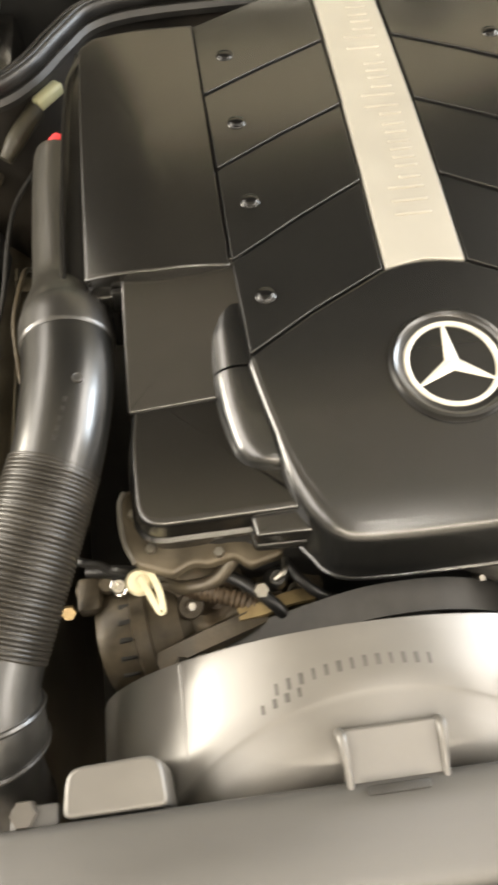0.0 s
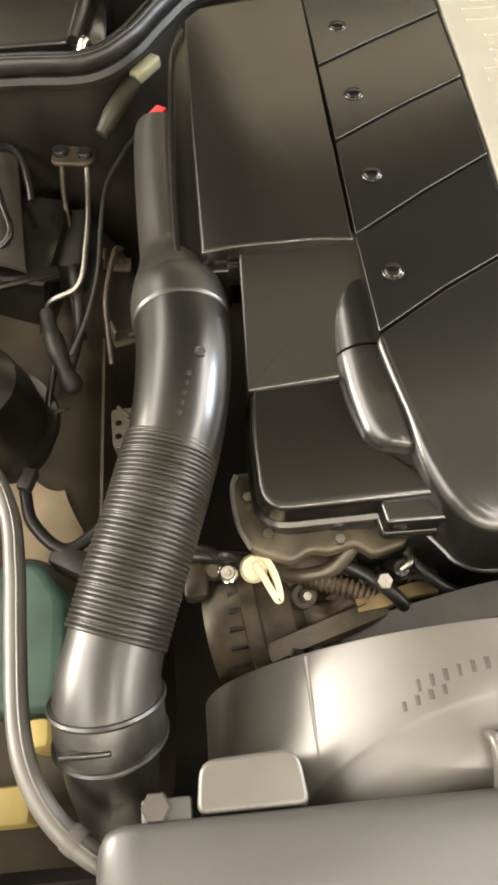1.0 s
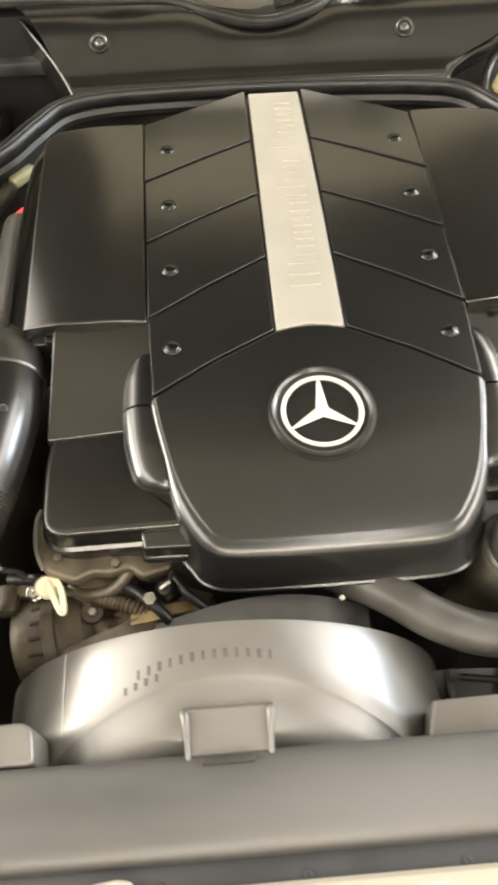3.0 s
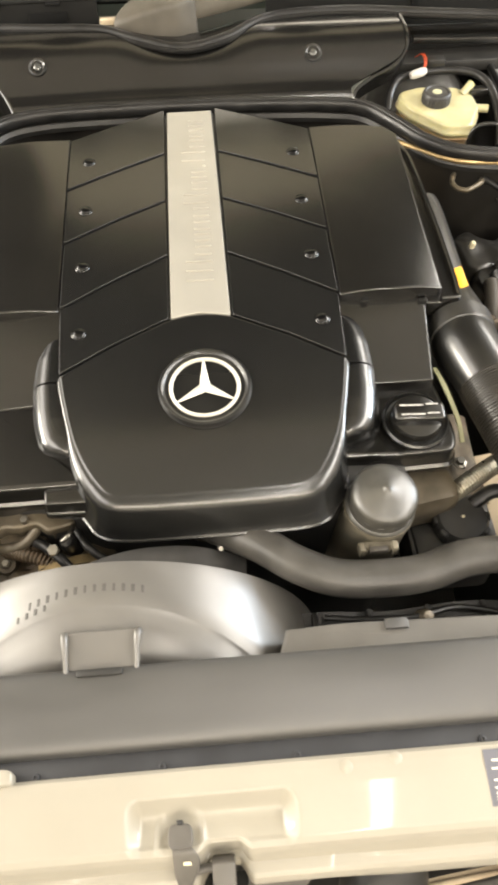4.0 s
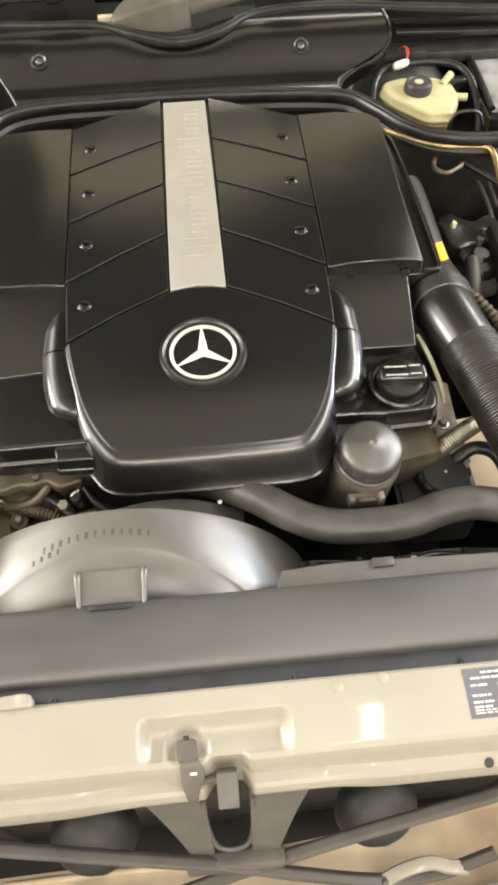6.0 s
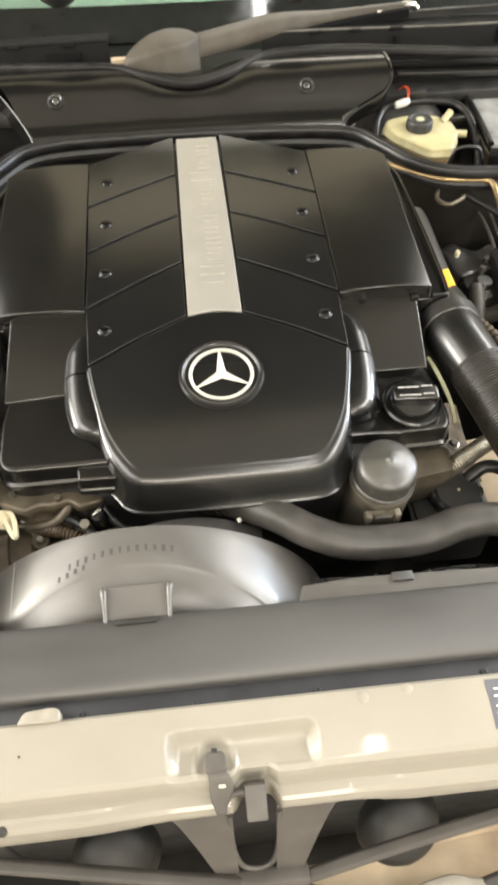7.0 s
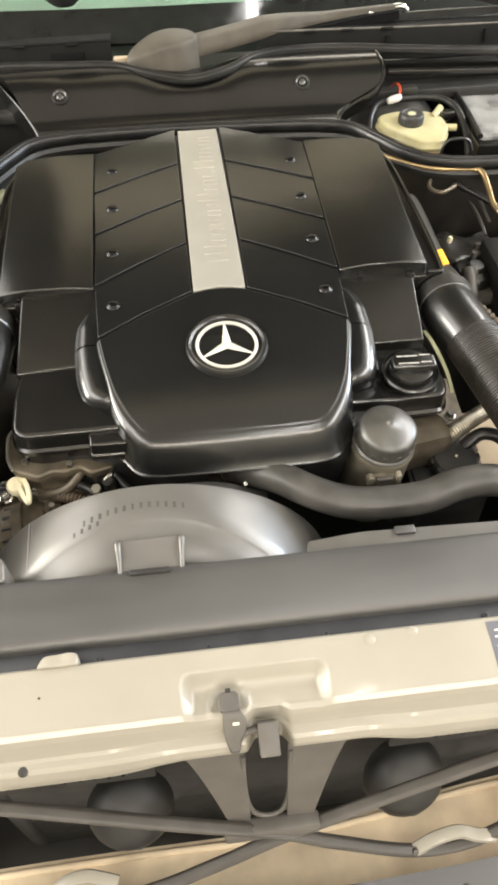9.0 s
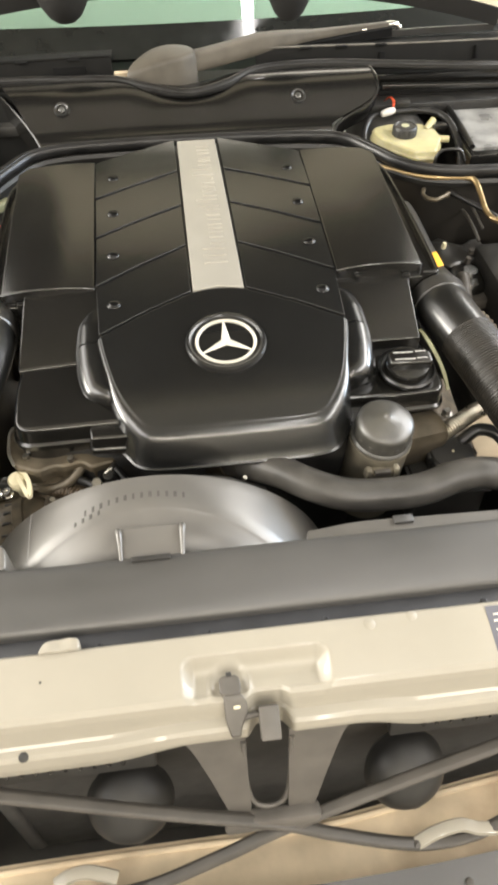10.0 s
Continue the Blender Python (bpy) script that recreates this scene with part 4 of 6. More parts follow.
def front_panel():
    ob = thing("front_crossmember", (0, -0.41, 0.84), "cream painted front crossmember with a stamped latch recess", "crossmember")

    def fn(u, v):
        x = -0.62 + 1.24 * u
        e = panel_edge(x)
        rnd = 0.012 * (abs(x) / 0.5) ** 2
        k = [(-0.3705, 0.9345), (-0.3725, 0.9365), (-0.378, 0.9362), (-0.392, 0.9338), (-0.415, 0.9285), (-0.426, 0.9255), (-0.431, 0.9215), (-0.4335, 0.9155),
             (-0.4365, 0.902 + 0.004 * e), (-0.4385, 0.8965 + 0.006 * e), (-0.4415, 0.8940 + 0.008 * e), (-0.4465, 0.8920 + 0.009 * e), (-0.4500, 0.8885 + 0.010 * e), (-0.4525, 0.8755 + 0.016 * e), (-0.4530, 0.8660 + 0.021 * e)]
        f = v * (len(k) - 1)
        i = min(len(k) - 2, int(f))
        t = f - i
        y, z = k[i][0] * (1 - t) + k[i + 1][0] * t, k[i][1] * (1 - t) + k[i + 1][1] * t
        # the striker's rounded bay in the flange
        bay = soft(-0.030, -0.017, x) * (1 - soft(0.004, 0.016, x))
        if y < -0.414:
            y = -0.414 + (y + 0.414) * (1 - 0.42 * bay)
            z -= 0.020 * bay * soft(0.905, 0.875, z) if z < 0.905 else 0.0
        return (x, y - rnd * 0.2, z + recess(x, y) - 0.05 * max(0.0, abs(x) - 0.36) ** 1.6)

    us = sorted(set(list(np.linspace(0, 1, 90)) + list(np.linspace(0.34, 0.64, 200))))
    vs = list(np.linspace(0, 1, 113))
    part("panel", sheet(fn, us, vs, (0, 0.0015, -0.002)), CREAM, ob, "glossy cream painted panel", sharp=50)
    for x, z in ((-0.232, 0.8915), (0.229, 0.8915)):
        part("panel_hole", lathe([(0.0, 0.0006), (0.0040, 0.0006), (0.0046, 0.0002), (0.0048, -0.003)], (x, -0.4475, z), (0, -0.6, 1), 18), BLACK_DARK, ob, "dark round hole")
    for x, y in ((0.098, -0.380), (0.140, -0.377)):
        part("dimple", lathe([(0.0, 0.0012), (0.003, 0.001), (0.0055, 0.0)], (x, y, 0.9362), (0, -0.2, 1), 18), CREAM, ob, "shallow painted dimple")
    part("paint_chip", lathe([(0.0, 0.0004), (0.0012, 0.0004), (0.0013, -0.001)], (-0.212, -0.398, 0.9325), (0, -0.2, 1), 10), BLACK_DARK, ob)
    part("foam_pad", mound(round_poly([(-0.216, -0.373), (-0.176, -0.373), (-0.177, -0.3615), (-0.188, -0.3595), (-0.210, -0.3620)], 0.004, 3), lambda x, y: 0.9405 + 0.0008 * math.sin(300 * x), 0.002, [(0.0, 0.012)], step=0.006), CREAM, ob, "cream foam pad under the panel")
    # service label
    def on(x, y):
        return 0.9362 - 0.235 * (-0.378 - y)
    tag = part("service_label", sheet(lambda u, v: (0.2125 + 0.075 * u, -0.3765 - 0.0415 * v, on(0, -0.3765 - 0.0415 * v) + 0.0012), 4, 6, (0, 0, -0.0006)), LABEL_BLUE, ob, "slate blue service label with pale print")
    rng = random.Random(4)
    rows = [(0.0030, 0.0022, [(0.016, 0.040)]), (0.0075, 0.0022, [(0.006, 0.060)]), (0.0135, 0.0020, [(0.005, 0.016), (0.030, 0.024), (0.058, 0.012)]), (0.0180, 0.0014, [(0.030, 0.030)]), (0.0220, 0.0020, [(0.005, 0.017), (0.030, 0.026)]),
            (0.0275, 0.0022, [(0.005, 0.019), (0.027, 0.014), (0.045, 0.022)]), (0.0315, 0.0022, [(0.005, 0.019), (0.027, 0.014), (0.045, 0.020)]), (0.0345, 0.0010, [(0.005, 0.060)]), (0.0368, 0.0010, [(0.005, 0.060)]), (0.0392, 0.0018, [(0.028, 0.020)])]
    for dy, h, cells in rows:
        words = []
        for dx, w in cells:
            while w > 0.002:
                k = min(w, rng.uniform(0.004, 0.009))
                words.append((dx, k))
                dx, w = dx + k + 0.0014, w - k - 0.0014
        for dx, w in words:
            y, h = -0.3765 - dy, min(h, 0.0016)
            part("print_bar", sheet(lambda u, v: (0.2125 + dx + w * u, y - h * v, on(0, y - h * v) + 0.0017), 1, 1, (0, 0, -0.0004)), LABEL_INK, tag)
    return ob


front_panel()


def hood_latch():
    ob = thing("hood_latch", (-0.03, -0.43, 0.86), "dark grey steel hood catch on the front panel", "latch")
    up = round_poly([(-0.0508, -0.4125), (-0.0480, -0.4095), (-0.0345, -0.4095), (-0.0318, -0.4125), (-0.0310, -0.4235), (-0.0335, -0.4275), (-0.0490, -0.4275), (-0.0512, -0.4235)], 0.002, 2)
    part("catch_plate", mound(up[::-1], lambda x, y: 0.9262, 0.001, [(0, 0.006)], step=0.004, centre=(-0.0412, -0.420)), ZINC, ob, "rounded square upper plate")
    z = lerp_table([(-0.424, 0.9250), (-0.430, 0.9240), (-0.437, 0.9170), (-0.456, 0.8975)])
    low = round_poly([(-0.0480, -0.4265), (-0.0320, -0.4265), (-0.0265, -0.4340), (-0.0275, -0.4410), (-0.0330, -0.4480), (-0.0350, -0.4550), (-0.0435, -0.4550), (-0.0475, -0.4440)], 0.002, 2)
    part("catch_hook", mound(low[::-1], lambda x, y: z(y), 0.001, [(0, 0.006)], step=0.004, centre=(-0.0385, -0.438)), ZINC, ob, "tapered lower hook")
    part("catch_tip", block((-0.0412, -0.4088, 0.9265), (0.0052, 0.0036, 0.003), 0.0008), BLACK_DARK, ob, "black tip")
    part("white_mark", block((-0.0365, -0.4372, 0.9186), (0.0060, 0.0026, 0.0012), 0.0004, (45, 0, 0)), IVORY, ob, "small white mark")
    part("striker_block", block((-0.0080, -0.4480, 0.9030), (0.0185, 0.030, 0.018), 0.0018, (28, 0, 0)), ZINC, ob, "grey square striker block")
    part("link_arm", tube([(-0.036, -0.443, 0.905), (-0.022, -0.440, 0.906), (-0.012, -0.441, 0.906)], 0.0034, 10, 4), ZINC, ob, "short link arm")
    return ob


hood_latch()


def latch_bracket():
    """The forked support below the crossmember."""
    ob = thing("latch_support", (0.0, -0.47, 0.74), "grey painted forked steel support below the crossmember", "bracket")

    def leg(sx, x_out_top, x_in_top, x_out_low, x_in_low):
        def fn(u, v):
            a = x_out_top + (x_out_low - x_out_top) * v ** 0.8
            b = x_in_top + (x_in_low - x_in_top) * v
            return (a + (b - a) * u, -0.447 - 0.035 * v, 0.880 - 0.125 * v)
        return sheet(fn, 6, 10, (0, 0.004, 0))
    part("support_leg", leg(-1, -0.090, -0.0315, -0.050, -0.0290), ZINC, ob)
    part("support_leg", leg(1, 0.070, 0.0110, 0.036, 0.0090), ZINC, ob)
    part("slot_rim", tube([(-0.033, -0.450, 0.87), (-0.0325, -0.462, 0.80), (-0.026, -0.474, 0.768), (-0.010, -0.4775, 0.760), (0.006, -0.474, 0.768), (0.0125, -0.462, 0.80), (0.013, -0.450, 0.87)], 0.0028, 10, 6), ZINC, ob)
    part("foot", block((-0.008, -0.487, 0.752), (0.10, 0.018, 0.018), 0.004, (-15, 0, 0)), ZINC, ob)
    return ob


latch_bracket()


def front_end():
    """Braces, horns, radiator and bumper that show under the crossmember."""
    flat = round_poly([(-0.0066, -0.0035), (0.0066, -0.0035), (0.0074, 0.0016), (0.0046, 0.0042), (-0.0031, 0.0042), (-0.0074, 0.0012)], 0.0014, 3)
    for pts in ([(-0.40, -0.440, 0.87), (-0.265, -0.460, 0.838), (-0.12, -0.478, 0.785), (0.0, -0.493, 0.748), (0.06, -0.502, 0.715), (0.15, -0.512, 0.672), (0.215, -0.510, 0.668), (0.27, -0.500, 0.70)],
                [(0.42, -0.440, 0.87), (0.275, -0.460, 0.832), (0.12, -0.478, 0.778), (0.0, -0.495, 0.738), (-0.06, -0.504, 0.705), (-0.15, -0.515, 0.662), (-0.24, -0.515, 0.64)]):
        brace = thing("cross_brace", pts[3], "dark grey folded steel cross brace behind the grille", "brace", "cross braces")
        part("brace_bar", sweep(pts, flat, 6), SLATE, brace)
        part("brace_bolt", lathe([(0.0, 0.0078), (0.0030, 0.0078), (0.0036, 0.0055), (0.0048, 0.0050), (0.0050, 0.003)], pts[5], (0, -0.45, 0.9), 12), SLATE, brace, "small dull bolt")
    for c in ((-0.155, -0.455, 0.735), (0.150, -0.455, 0.722)):
        ob = thing("horn", c, "round dark grey car horn with a centre bolt", "horn", "horns")
        bowl = [(0.0460 * math.sin(radians(k)), 0.030 * math.cos(radians(k)) - 0.012) for k in range(0, 91, 9)]
        part("horn_body", lathe(bowl + [(0.0475, -0.015), (0.0460, -0.019), (0.030, -0.030), (0.0, -0.034)], c, (0.1, -0.75, 0.6), 40), BLACK_DARK, ob)
        part("horn_bolt", lathe([(0.0, 0.0105), (0.0060, 0.0105), (0.0075, 0.0085), (0.0100, 0.0060), (0.0105, 0.0)], Vector(c) + Vector((0.004, -0.016, -0.026)), (0.1, -0.75, 0.1), 16), ZINC, ob, "dull steel bolt")
    solo("radiator", block((0.02, -0.335, 0.66), (0.70, 0.05, 0.50), 0.004), BLACK_DARK, (0.02, -0.335, 0.41), "black radiator core behind the crossmember", "radiator")
    con = thing("condenser", (0.02, -0.395, 0.44), "dark condenser behind the crossmember", "radiator")
    part("core", block((0.02, -0.393, 0.66), (0.66, 0.014, 0.44), 0.003), BLACK_DARK, con)
    for x in (-0.318, 0.358):
        part("side_tank", block((x, -0.393, 0.66), (0.024, 0.024, 0.44), 0.008, seg=3), DUSTY_BLACK, con, "rounded black side tank")
    part("top_rail", block((0.02, -0.393, 0.884), (0.66, 0.020, 0.012), 0.003), DUSTY_BLACK, con, "black top rail")
    # moulded air guide with rows of small ribs
    for sx in (-1, 1):
        ob = thing("air_guide", (sx * 0.24, -0.42, 0.82), "black plastic air guide with short ribs", "air guide", "air guides")
        part("guide_plate", block((sx * 0.24, -0.425, 0.835), (0.24, 0.012, 0.07), 0.003, (-15, 0, 0)), BLACK_DARK, ob)
        for k in range(14):
            part("rib", block((sx * (0.15 + 0.014 * k), -0.437, 0.842), (0.004, 0.010, 0.022), 0.001, (-15, 0, 0)), BLACK_LID, ob)
    # bumper top: dusty cream shelf and grey foam beam
    shelf = sheet(lambda u, v: (-0.60 + 1.2 * u, -0.462 + 0.035 * soft(0.5, 0.8, u) - 0.12 * v - 0.02 * (2 * u - 1) ** 2, 0.625 + 0.010 * math.sin(9 * u) + 0.02 * v), 30, 8, (0, 0, -0.006))
    ob = thing("bumper_shelf", (0, -0.5, 0.60), "dusty cream inner bumper shelf", "bumper")
    part("shelf", shelf, CREAM_DUSTY, ob)
    part("shelf_rib", tube([(-0.58 + 0.116 * k, -0.470 + 0.035 * soft(0.5, 0.8, 0.0167 + 0.0967 * k) - 0.02 * (2 * (0.0167 + 0.0967 * k) - 1) ** 2, 0.627 + 0.010 * math.sin(9 * (0.0167 + 0.0967 * k))) for k in range(11)], 0.004, 10, 4), CREAM_DUSTY, ob, "pressed rear rib")
    beam = thing("bumper_beam", (0, -0.56, 0.62), "grey bumper beam with small rivets", "bumper")
    part("beam", sheet(lambda u, v: (-0.60 + 1.2 * u, -0.535 - 0.10 * v + 0.05 * (2 * u - 1) ** 2, 0.662 - 0.012 * v), 30, 4, (0, 0, -0.05)), GREY, beam)
    for x in (-0.05, 0.02, 0.11, 0.20):
        part("rivet", lathe([(0.0, 0.003), (0.004, 0.002), (0.005, 0.0)], (x, -0.553, 0.660), (0, 0, 1), 14), SLATE, beam)
    for pts, x in (([(-0.245, -0.502, 0.672), (-0.232, -0.497, 0.676), (-0.213, -0.495, 0.678), (-0.195, -0.499, 0.676), (-0.178, -0.504, 0.672)], -0.213),
                   ([(0.150, -0.512, 0.675), (0.172, -0.505, 0.680), (0.202, -0.501, 0.682), (0.222, -0.506, 0.679), (0.242, -0.509, 0.680)], 0.195)):
        strip = sweep(pts, [(-0.0075, -0.003), (0.0075, -0.003), (0.0060, 0.0014), (0.0, 0.0026), (-0.0060, 0.0014)], 6)
        solo("foam_strip", strip, CREAM, (x, -0.505, 0.672), "pale foam strip on the bumper beam", "foam strip", "foam strips")


front_end()


# ---- bulkhead, cowl and windscreen ----
SEAL_PATH = [(-0.66, 0.455, 0.975), (-0.55, 0.447, 0.978), (-0.46, 0.436, 0.982), (-0.395, 0.428, 0.985), (-0.355, 0.455, 0.988), (-0.322, 0.505, 0.990), (-0.285, 0.552, 0.991), (-0.22, 0.571, 0.992), (-0.10, 0.576, 0.992), (0.0, 0.576, 0.992),
             (0.12, 0.570, 0.992), (0.22, 0.560, 0.992), (0.275, 0.545, 0.990), (0.315, 0.500, 0.987), (0.350, 0.455, 0.984), (0.40, 0.428, 0.981), (0.48, 0.420, 0.978), (0.66, 0.425, 0.972)]


def bulkhead():
    lip = [(-0.014, -0.006), (-0.012, 0.002), (-0.007, 0.0045), (-0.002, 0.001), (0.002, -0.002), (0.006, -0.001), (0.011, -0.004), (0.013, -0.010), (0.009, -0.014), (-0.010, -0.014)]
    lip = [tuple(p) for p in smooth_path([(-u, v) for u, v in lip], 3, closed=True)]
    ob = thing("bulkhead_seal", (0, 0.57, 0.98), "ribbed black rubber bulkhead seal", "seal")
    part("seal_body", sweep(SEAL_PATH, lip, 7), RUBBER, ob, sharp=60)
    for u, v, r in ((0.0075, 0.0040, 0.0024), (-0.0055, -0.0005, 0.0022), (-0.0120, -0.0075, 0.0022)):
        part("seal_ridge", sweep(SEAL_PATH, [(u + r * math.cos(k * math.pi / 4), v + r * math.sin(k * math.pi / 4)) for k in range(8)], 7), RUBBER, ob, sharp=60)
    wall = [(-0.002, -0.012), (0.004, -0.012), (0.004, -0.40), (-0.002, -0.40)]
    solo("bulkhead_wall", sweep(SEAL_PATH, wall, 5), GRIME, (0, 0.57, 0.60), "black painted bulkhead wall under the seal", "bulkhead", kind="structure")
    inner = [(-0.018, -0.016), (-0.012, -0.014), (0.012, -0.016), (0.015, -0.022), (0.012, -0.030), (-0.016, -0.028)]
    solo("bulkhead_flange", sweep(SEAL_PATH, inner, 6), BLACK_DARK, (0, 0.55, 0.97), "black flange that carries the rubber seal", "trim", kind="structure")


bulkhead()


def firewall_panel():
    ob = thing("firewall_panel", (0, 0.62, 0.98), "satin black plastic panel between the seals with two screws", "panel")
    prof = smooth_path([(0.582, 0.960), (0.586, 0.979), (0.593, 0.9885), (0.601, 0.9930), (0.610, 0.9985), (0.620, 1.0070), (0.632, 1.0180), (0.644, 1.0275), (0.657, 1.0355), (0.672, 1.0415), (0.690, 1.0445), (0.715, 1.042)], 4)

    def fn(u, v):
        f = v * (len(prof) - 1)
        i = min(len(prof) - 2, int(f))
        t = f - i
        y, z = prof[i] * (1 - t) + prof[i + 1] * t
        x0, x1 = -0.272 - 0.62 * (y - 0.59), 0.256 + 0.088 * soft(0.596, 0.642, y) - 0.006 * soft(0.65, 0.715, y)
        x = x0 + (x1 - x0) * u
        dip = math.exp(-((x - 0.0) / 0.055) ** 2)
        bulge = 0.007 * soft(0.045, 0.12, abs(x)) * soft(0.61, 0.67, y)
        return (x, y - 0.006 * dip * soft(0.60, 0.66, y) - 0.012 * (x / 0.3) ** 2 * 0.5, z + bulge - 0.010 * dip * soft(0.63, 0.68, y))

    part("panel", sheet(fn, 80, 36, (0, 0.002, -0.003)), PANEL_BLACK, ob, sharp=60)
    for sx, path in ((1, [(0.258, 0.574, 0.972), (0.262, 0.588, 0.988), (0.290, 0.605, 0.999), (0.326, 0.618, 1.011), (0.345, 0.636, 1.026), (0.348, 0.660, 1.041), (0.344, 0.700, 1.046)]), (-1, [(-0.268, 0.575, 0.975), (-0.282, 0.602, 0.993), (-0.305, 0.640, 1.010), (-0.335, 0.685, 1.026), (-0.347, 0.705, 1.028)])):
        fl = [(-0.002, -0.04), (-0.002, 0.004), (0.0, 0.0055), (0.003, 0.005), (0.0045, 0.001), (0.0045, -0.04)]
        part("end_flange", sweep(path, fl, 6), PANEL_BLACK, ob, "folded black end flange")
    for x, y, z in ((-0.229, 0.6360, 1.0262), (0.199, 0.6380, 1.0262)):
        ax = (0, -0.62, 0.78)
        cup = part("screw_cup", lathe([(0.0055, 0.001), (0.0085, 0.0012), (0.0115, 0.0035), (0.0135, 0.0030), (0.0145, 0.0)], (x, y, z), ax, 26), BLACK_GLOSS, ob, "dished black screw cup")
        part("screw_head", lathe([(0.0, 0.0045), (0.004, 0.0042), (0.0055, 0.003), (0.006, 0.0)], (x, y, z), ax, 20), DARK_CHROME, cup, "dull steel screw head")
    return ob


firewall_panel()


def cowl():
    lip = [(-0.007, -0.006), (-0.007, 0.003), (-0.003, 0.0075), (0.003, 0.0075), (0.007, 0.003), (0.007, -0.006)]
    lip = [tuple(p) for p in smooth_path(lip, 3, closed=True)]
    path = [(-0.60, 0.735, 1.042), (-0.34, 0.722, 1.048), (-0.22, 0.706, 1.050), (-0.13, 0.694, 1.050), (-0.072, 0.670, 1.0435), (-0.002, 0.650, 1.0375), (0.068, 0.667, 1.0435), (0.125, 0.704, 1.051), (0.20, 0.718, 1.052), (0.29, 0.720, 1.050), (0.40, 0.706, 1.047), (0.54, 0.690, 1.044), (0.62, 0.69, 1.04)]
    seal = thing("cowl_seal", (0, 0.69, 1.04), "wavy black rubber cowl seal", "seal")
    part("seal_body", sweep(path, lip, 8), RUBBER, seal, sharp=60)
    for u, v in ((-0.0062, 0.0025), (0.0062, 0.0025)):
        part("seal_ridge", sweep(path, [(u + 0.0018 * math.cos(k * math.pi / 4), v + 0.0018 * math.sin(k * math.pi / 4)) for k in range(8)], 8), RUBBER, seal, sharp=60)
    # cowl panels with their slots
    for name, x0, x1, xs in (("windscreen_cowl", -0.62, -0.136, (-0.45, -0.30, -0.205)), ("windscreen_cowl", 0.134, 0.64, (0.23, 0.30, 0.375))):
        ob = thing(name, ((x0 + x1) / 2, 0.74, 1.03), "black plastic cowl panel below the windscreen", "cowl panel", "cowl panels")

        def fn(u, v, x0=x0, x1=x1):
            x = x0 + (x1 - x0) * u
            k = [(0.720, 1.030), (0.738, 1.040), (0.745, 1.064), (0.748, 1.0725), (0.754, 1.0745), (0.80, 1.068)]
            f = v * 5
            i = min(4, int(f))
            t = f - i
            y, z = [k[i][j] * (1 - t) + k[i + 1][j] * t for j in (0, 1)]
            return (x, y - 0.01 * max(0, abs(x) - 0.25), z + 0.004 * soft(0.5, 0.1, abs(x)) - 0.004)

        part("panel", sheet(fn, 24, 25, (0, 0.003, -0.003)), COWL_BLACK, ob, sharp=30)
        xa, xb = (-0.60, -0.140) if x0 < 0 else (0.138, 0.62)
        part("edge_trim", tube([(x, 0.7485 - 0.01 * max(0, abs(x) - 0.25), 1.0700 + 0.004 * soft(0.5, 0.1, abs(x))) for x in np.linspace(xa, xb, 9)], 0.0019, 8, 3), PALE_EDGE if x0 > 0 else COWL_BLACK, ob, "pale top edge" if x0 > 0 else "rounded black top edge")
        for x in xs:
            part("slot", block((x, 0.7432 - 0.01 * max(0, abs(x) - 0.25), 1.0715), (0.022, 0.008, 0.003), 0.0008), SUNK, ob, "narrow dark slot")
        if x0 > 0:
            part("slot", block((0.378, 0.7395, 1.052), (0.011, 0.008, 0.014), 0.0008, (-15, 0, 0)), SUNK, ob, "square dark slot")
            part("slot", block((0.565, 0.737, 1.052), (0.006, 0.008, 0.022), 0.0008, (-15, 0, 0)), SUNK, ob, "upright dark slot")
        else:
            part("vent", block((-0.215, 0.7405, 1.052), (0.06, 0.006, 0.016), 0.0008, (-15, 0, 0)), SUNK, ob, "dark mesh vent")
    solo("cowl_tray", block((0, 0.735, 0.98), (1.25, 0.14, 0.02), 0.004), BLACK_DARK, (0, 0.735, 0.97), "black cowl tray under the wiper", "cowl", kind="structure")
    solo("cowl_bracket", block((-0.120, 0.728, 1.046), (0.026, 0.012, 0.014), 0.002), CREAM_DUSTY, (-0.120, 0.728, 1.036), "small tan bracket beside the wiper", "bracket")


cowl()


def wiper():
    ob = thing("wiper_arm", (-0.04, 0.72, 1.04), "faded grey-black single windscreen wiper arm", "wiper")
    hub = [(-0.112, 0.699), (-0.104, 0.718), (-0.060, 0.752), (-0.028, 0.764), (0.004, 0.756), (0.020, 0.742), (0.020, 0.722), (-0.006, 0.702), (-0.050, 0.694), (-0.090, 0.692)]
    hub = round_poly(hub, 0.010, 4)
    part("hub_cover", mound(hub[::-1], lambda x, y: 1.086 - 5.0 * (y - 0.735) ** 2 - 2.6 * (x + 0.022) ** 2 + 0.06 * (y - 0.72), 0.007, [(0.002, 0.02), (0.003, 0.07)], step=0.008, centre=(-0.035, 0.728), arc=5), WIPER, ob, "rounded hub cover")
    arm = [(-0.005, 0.742, 1.060), (0.05, 0.750, 1.066), (0.145, 0.765, 1.080)]
    sec = [(-0.019, -0.016), (-0.018, 0.006), (-0.012, 0.0125), (0.012, 0.0125), (0.018, 0.006), (0.019, -0.016)]
    part("arm", sweep(arm, [tuple(p) for p in smooth_path(sec, 3, closed=True)], 8), WIPER, ob, "thick faded arm")
    path, fr = frames_along(smooth_path([(0.143, 0.765, 1.0795), (0.21, 0.775, 1.083), (0.29, 0.785, 1.085), (0.40, 0.797, 1.087)], 8))
    rings = []
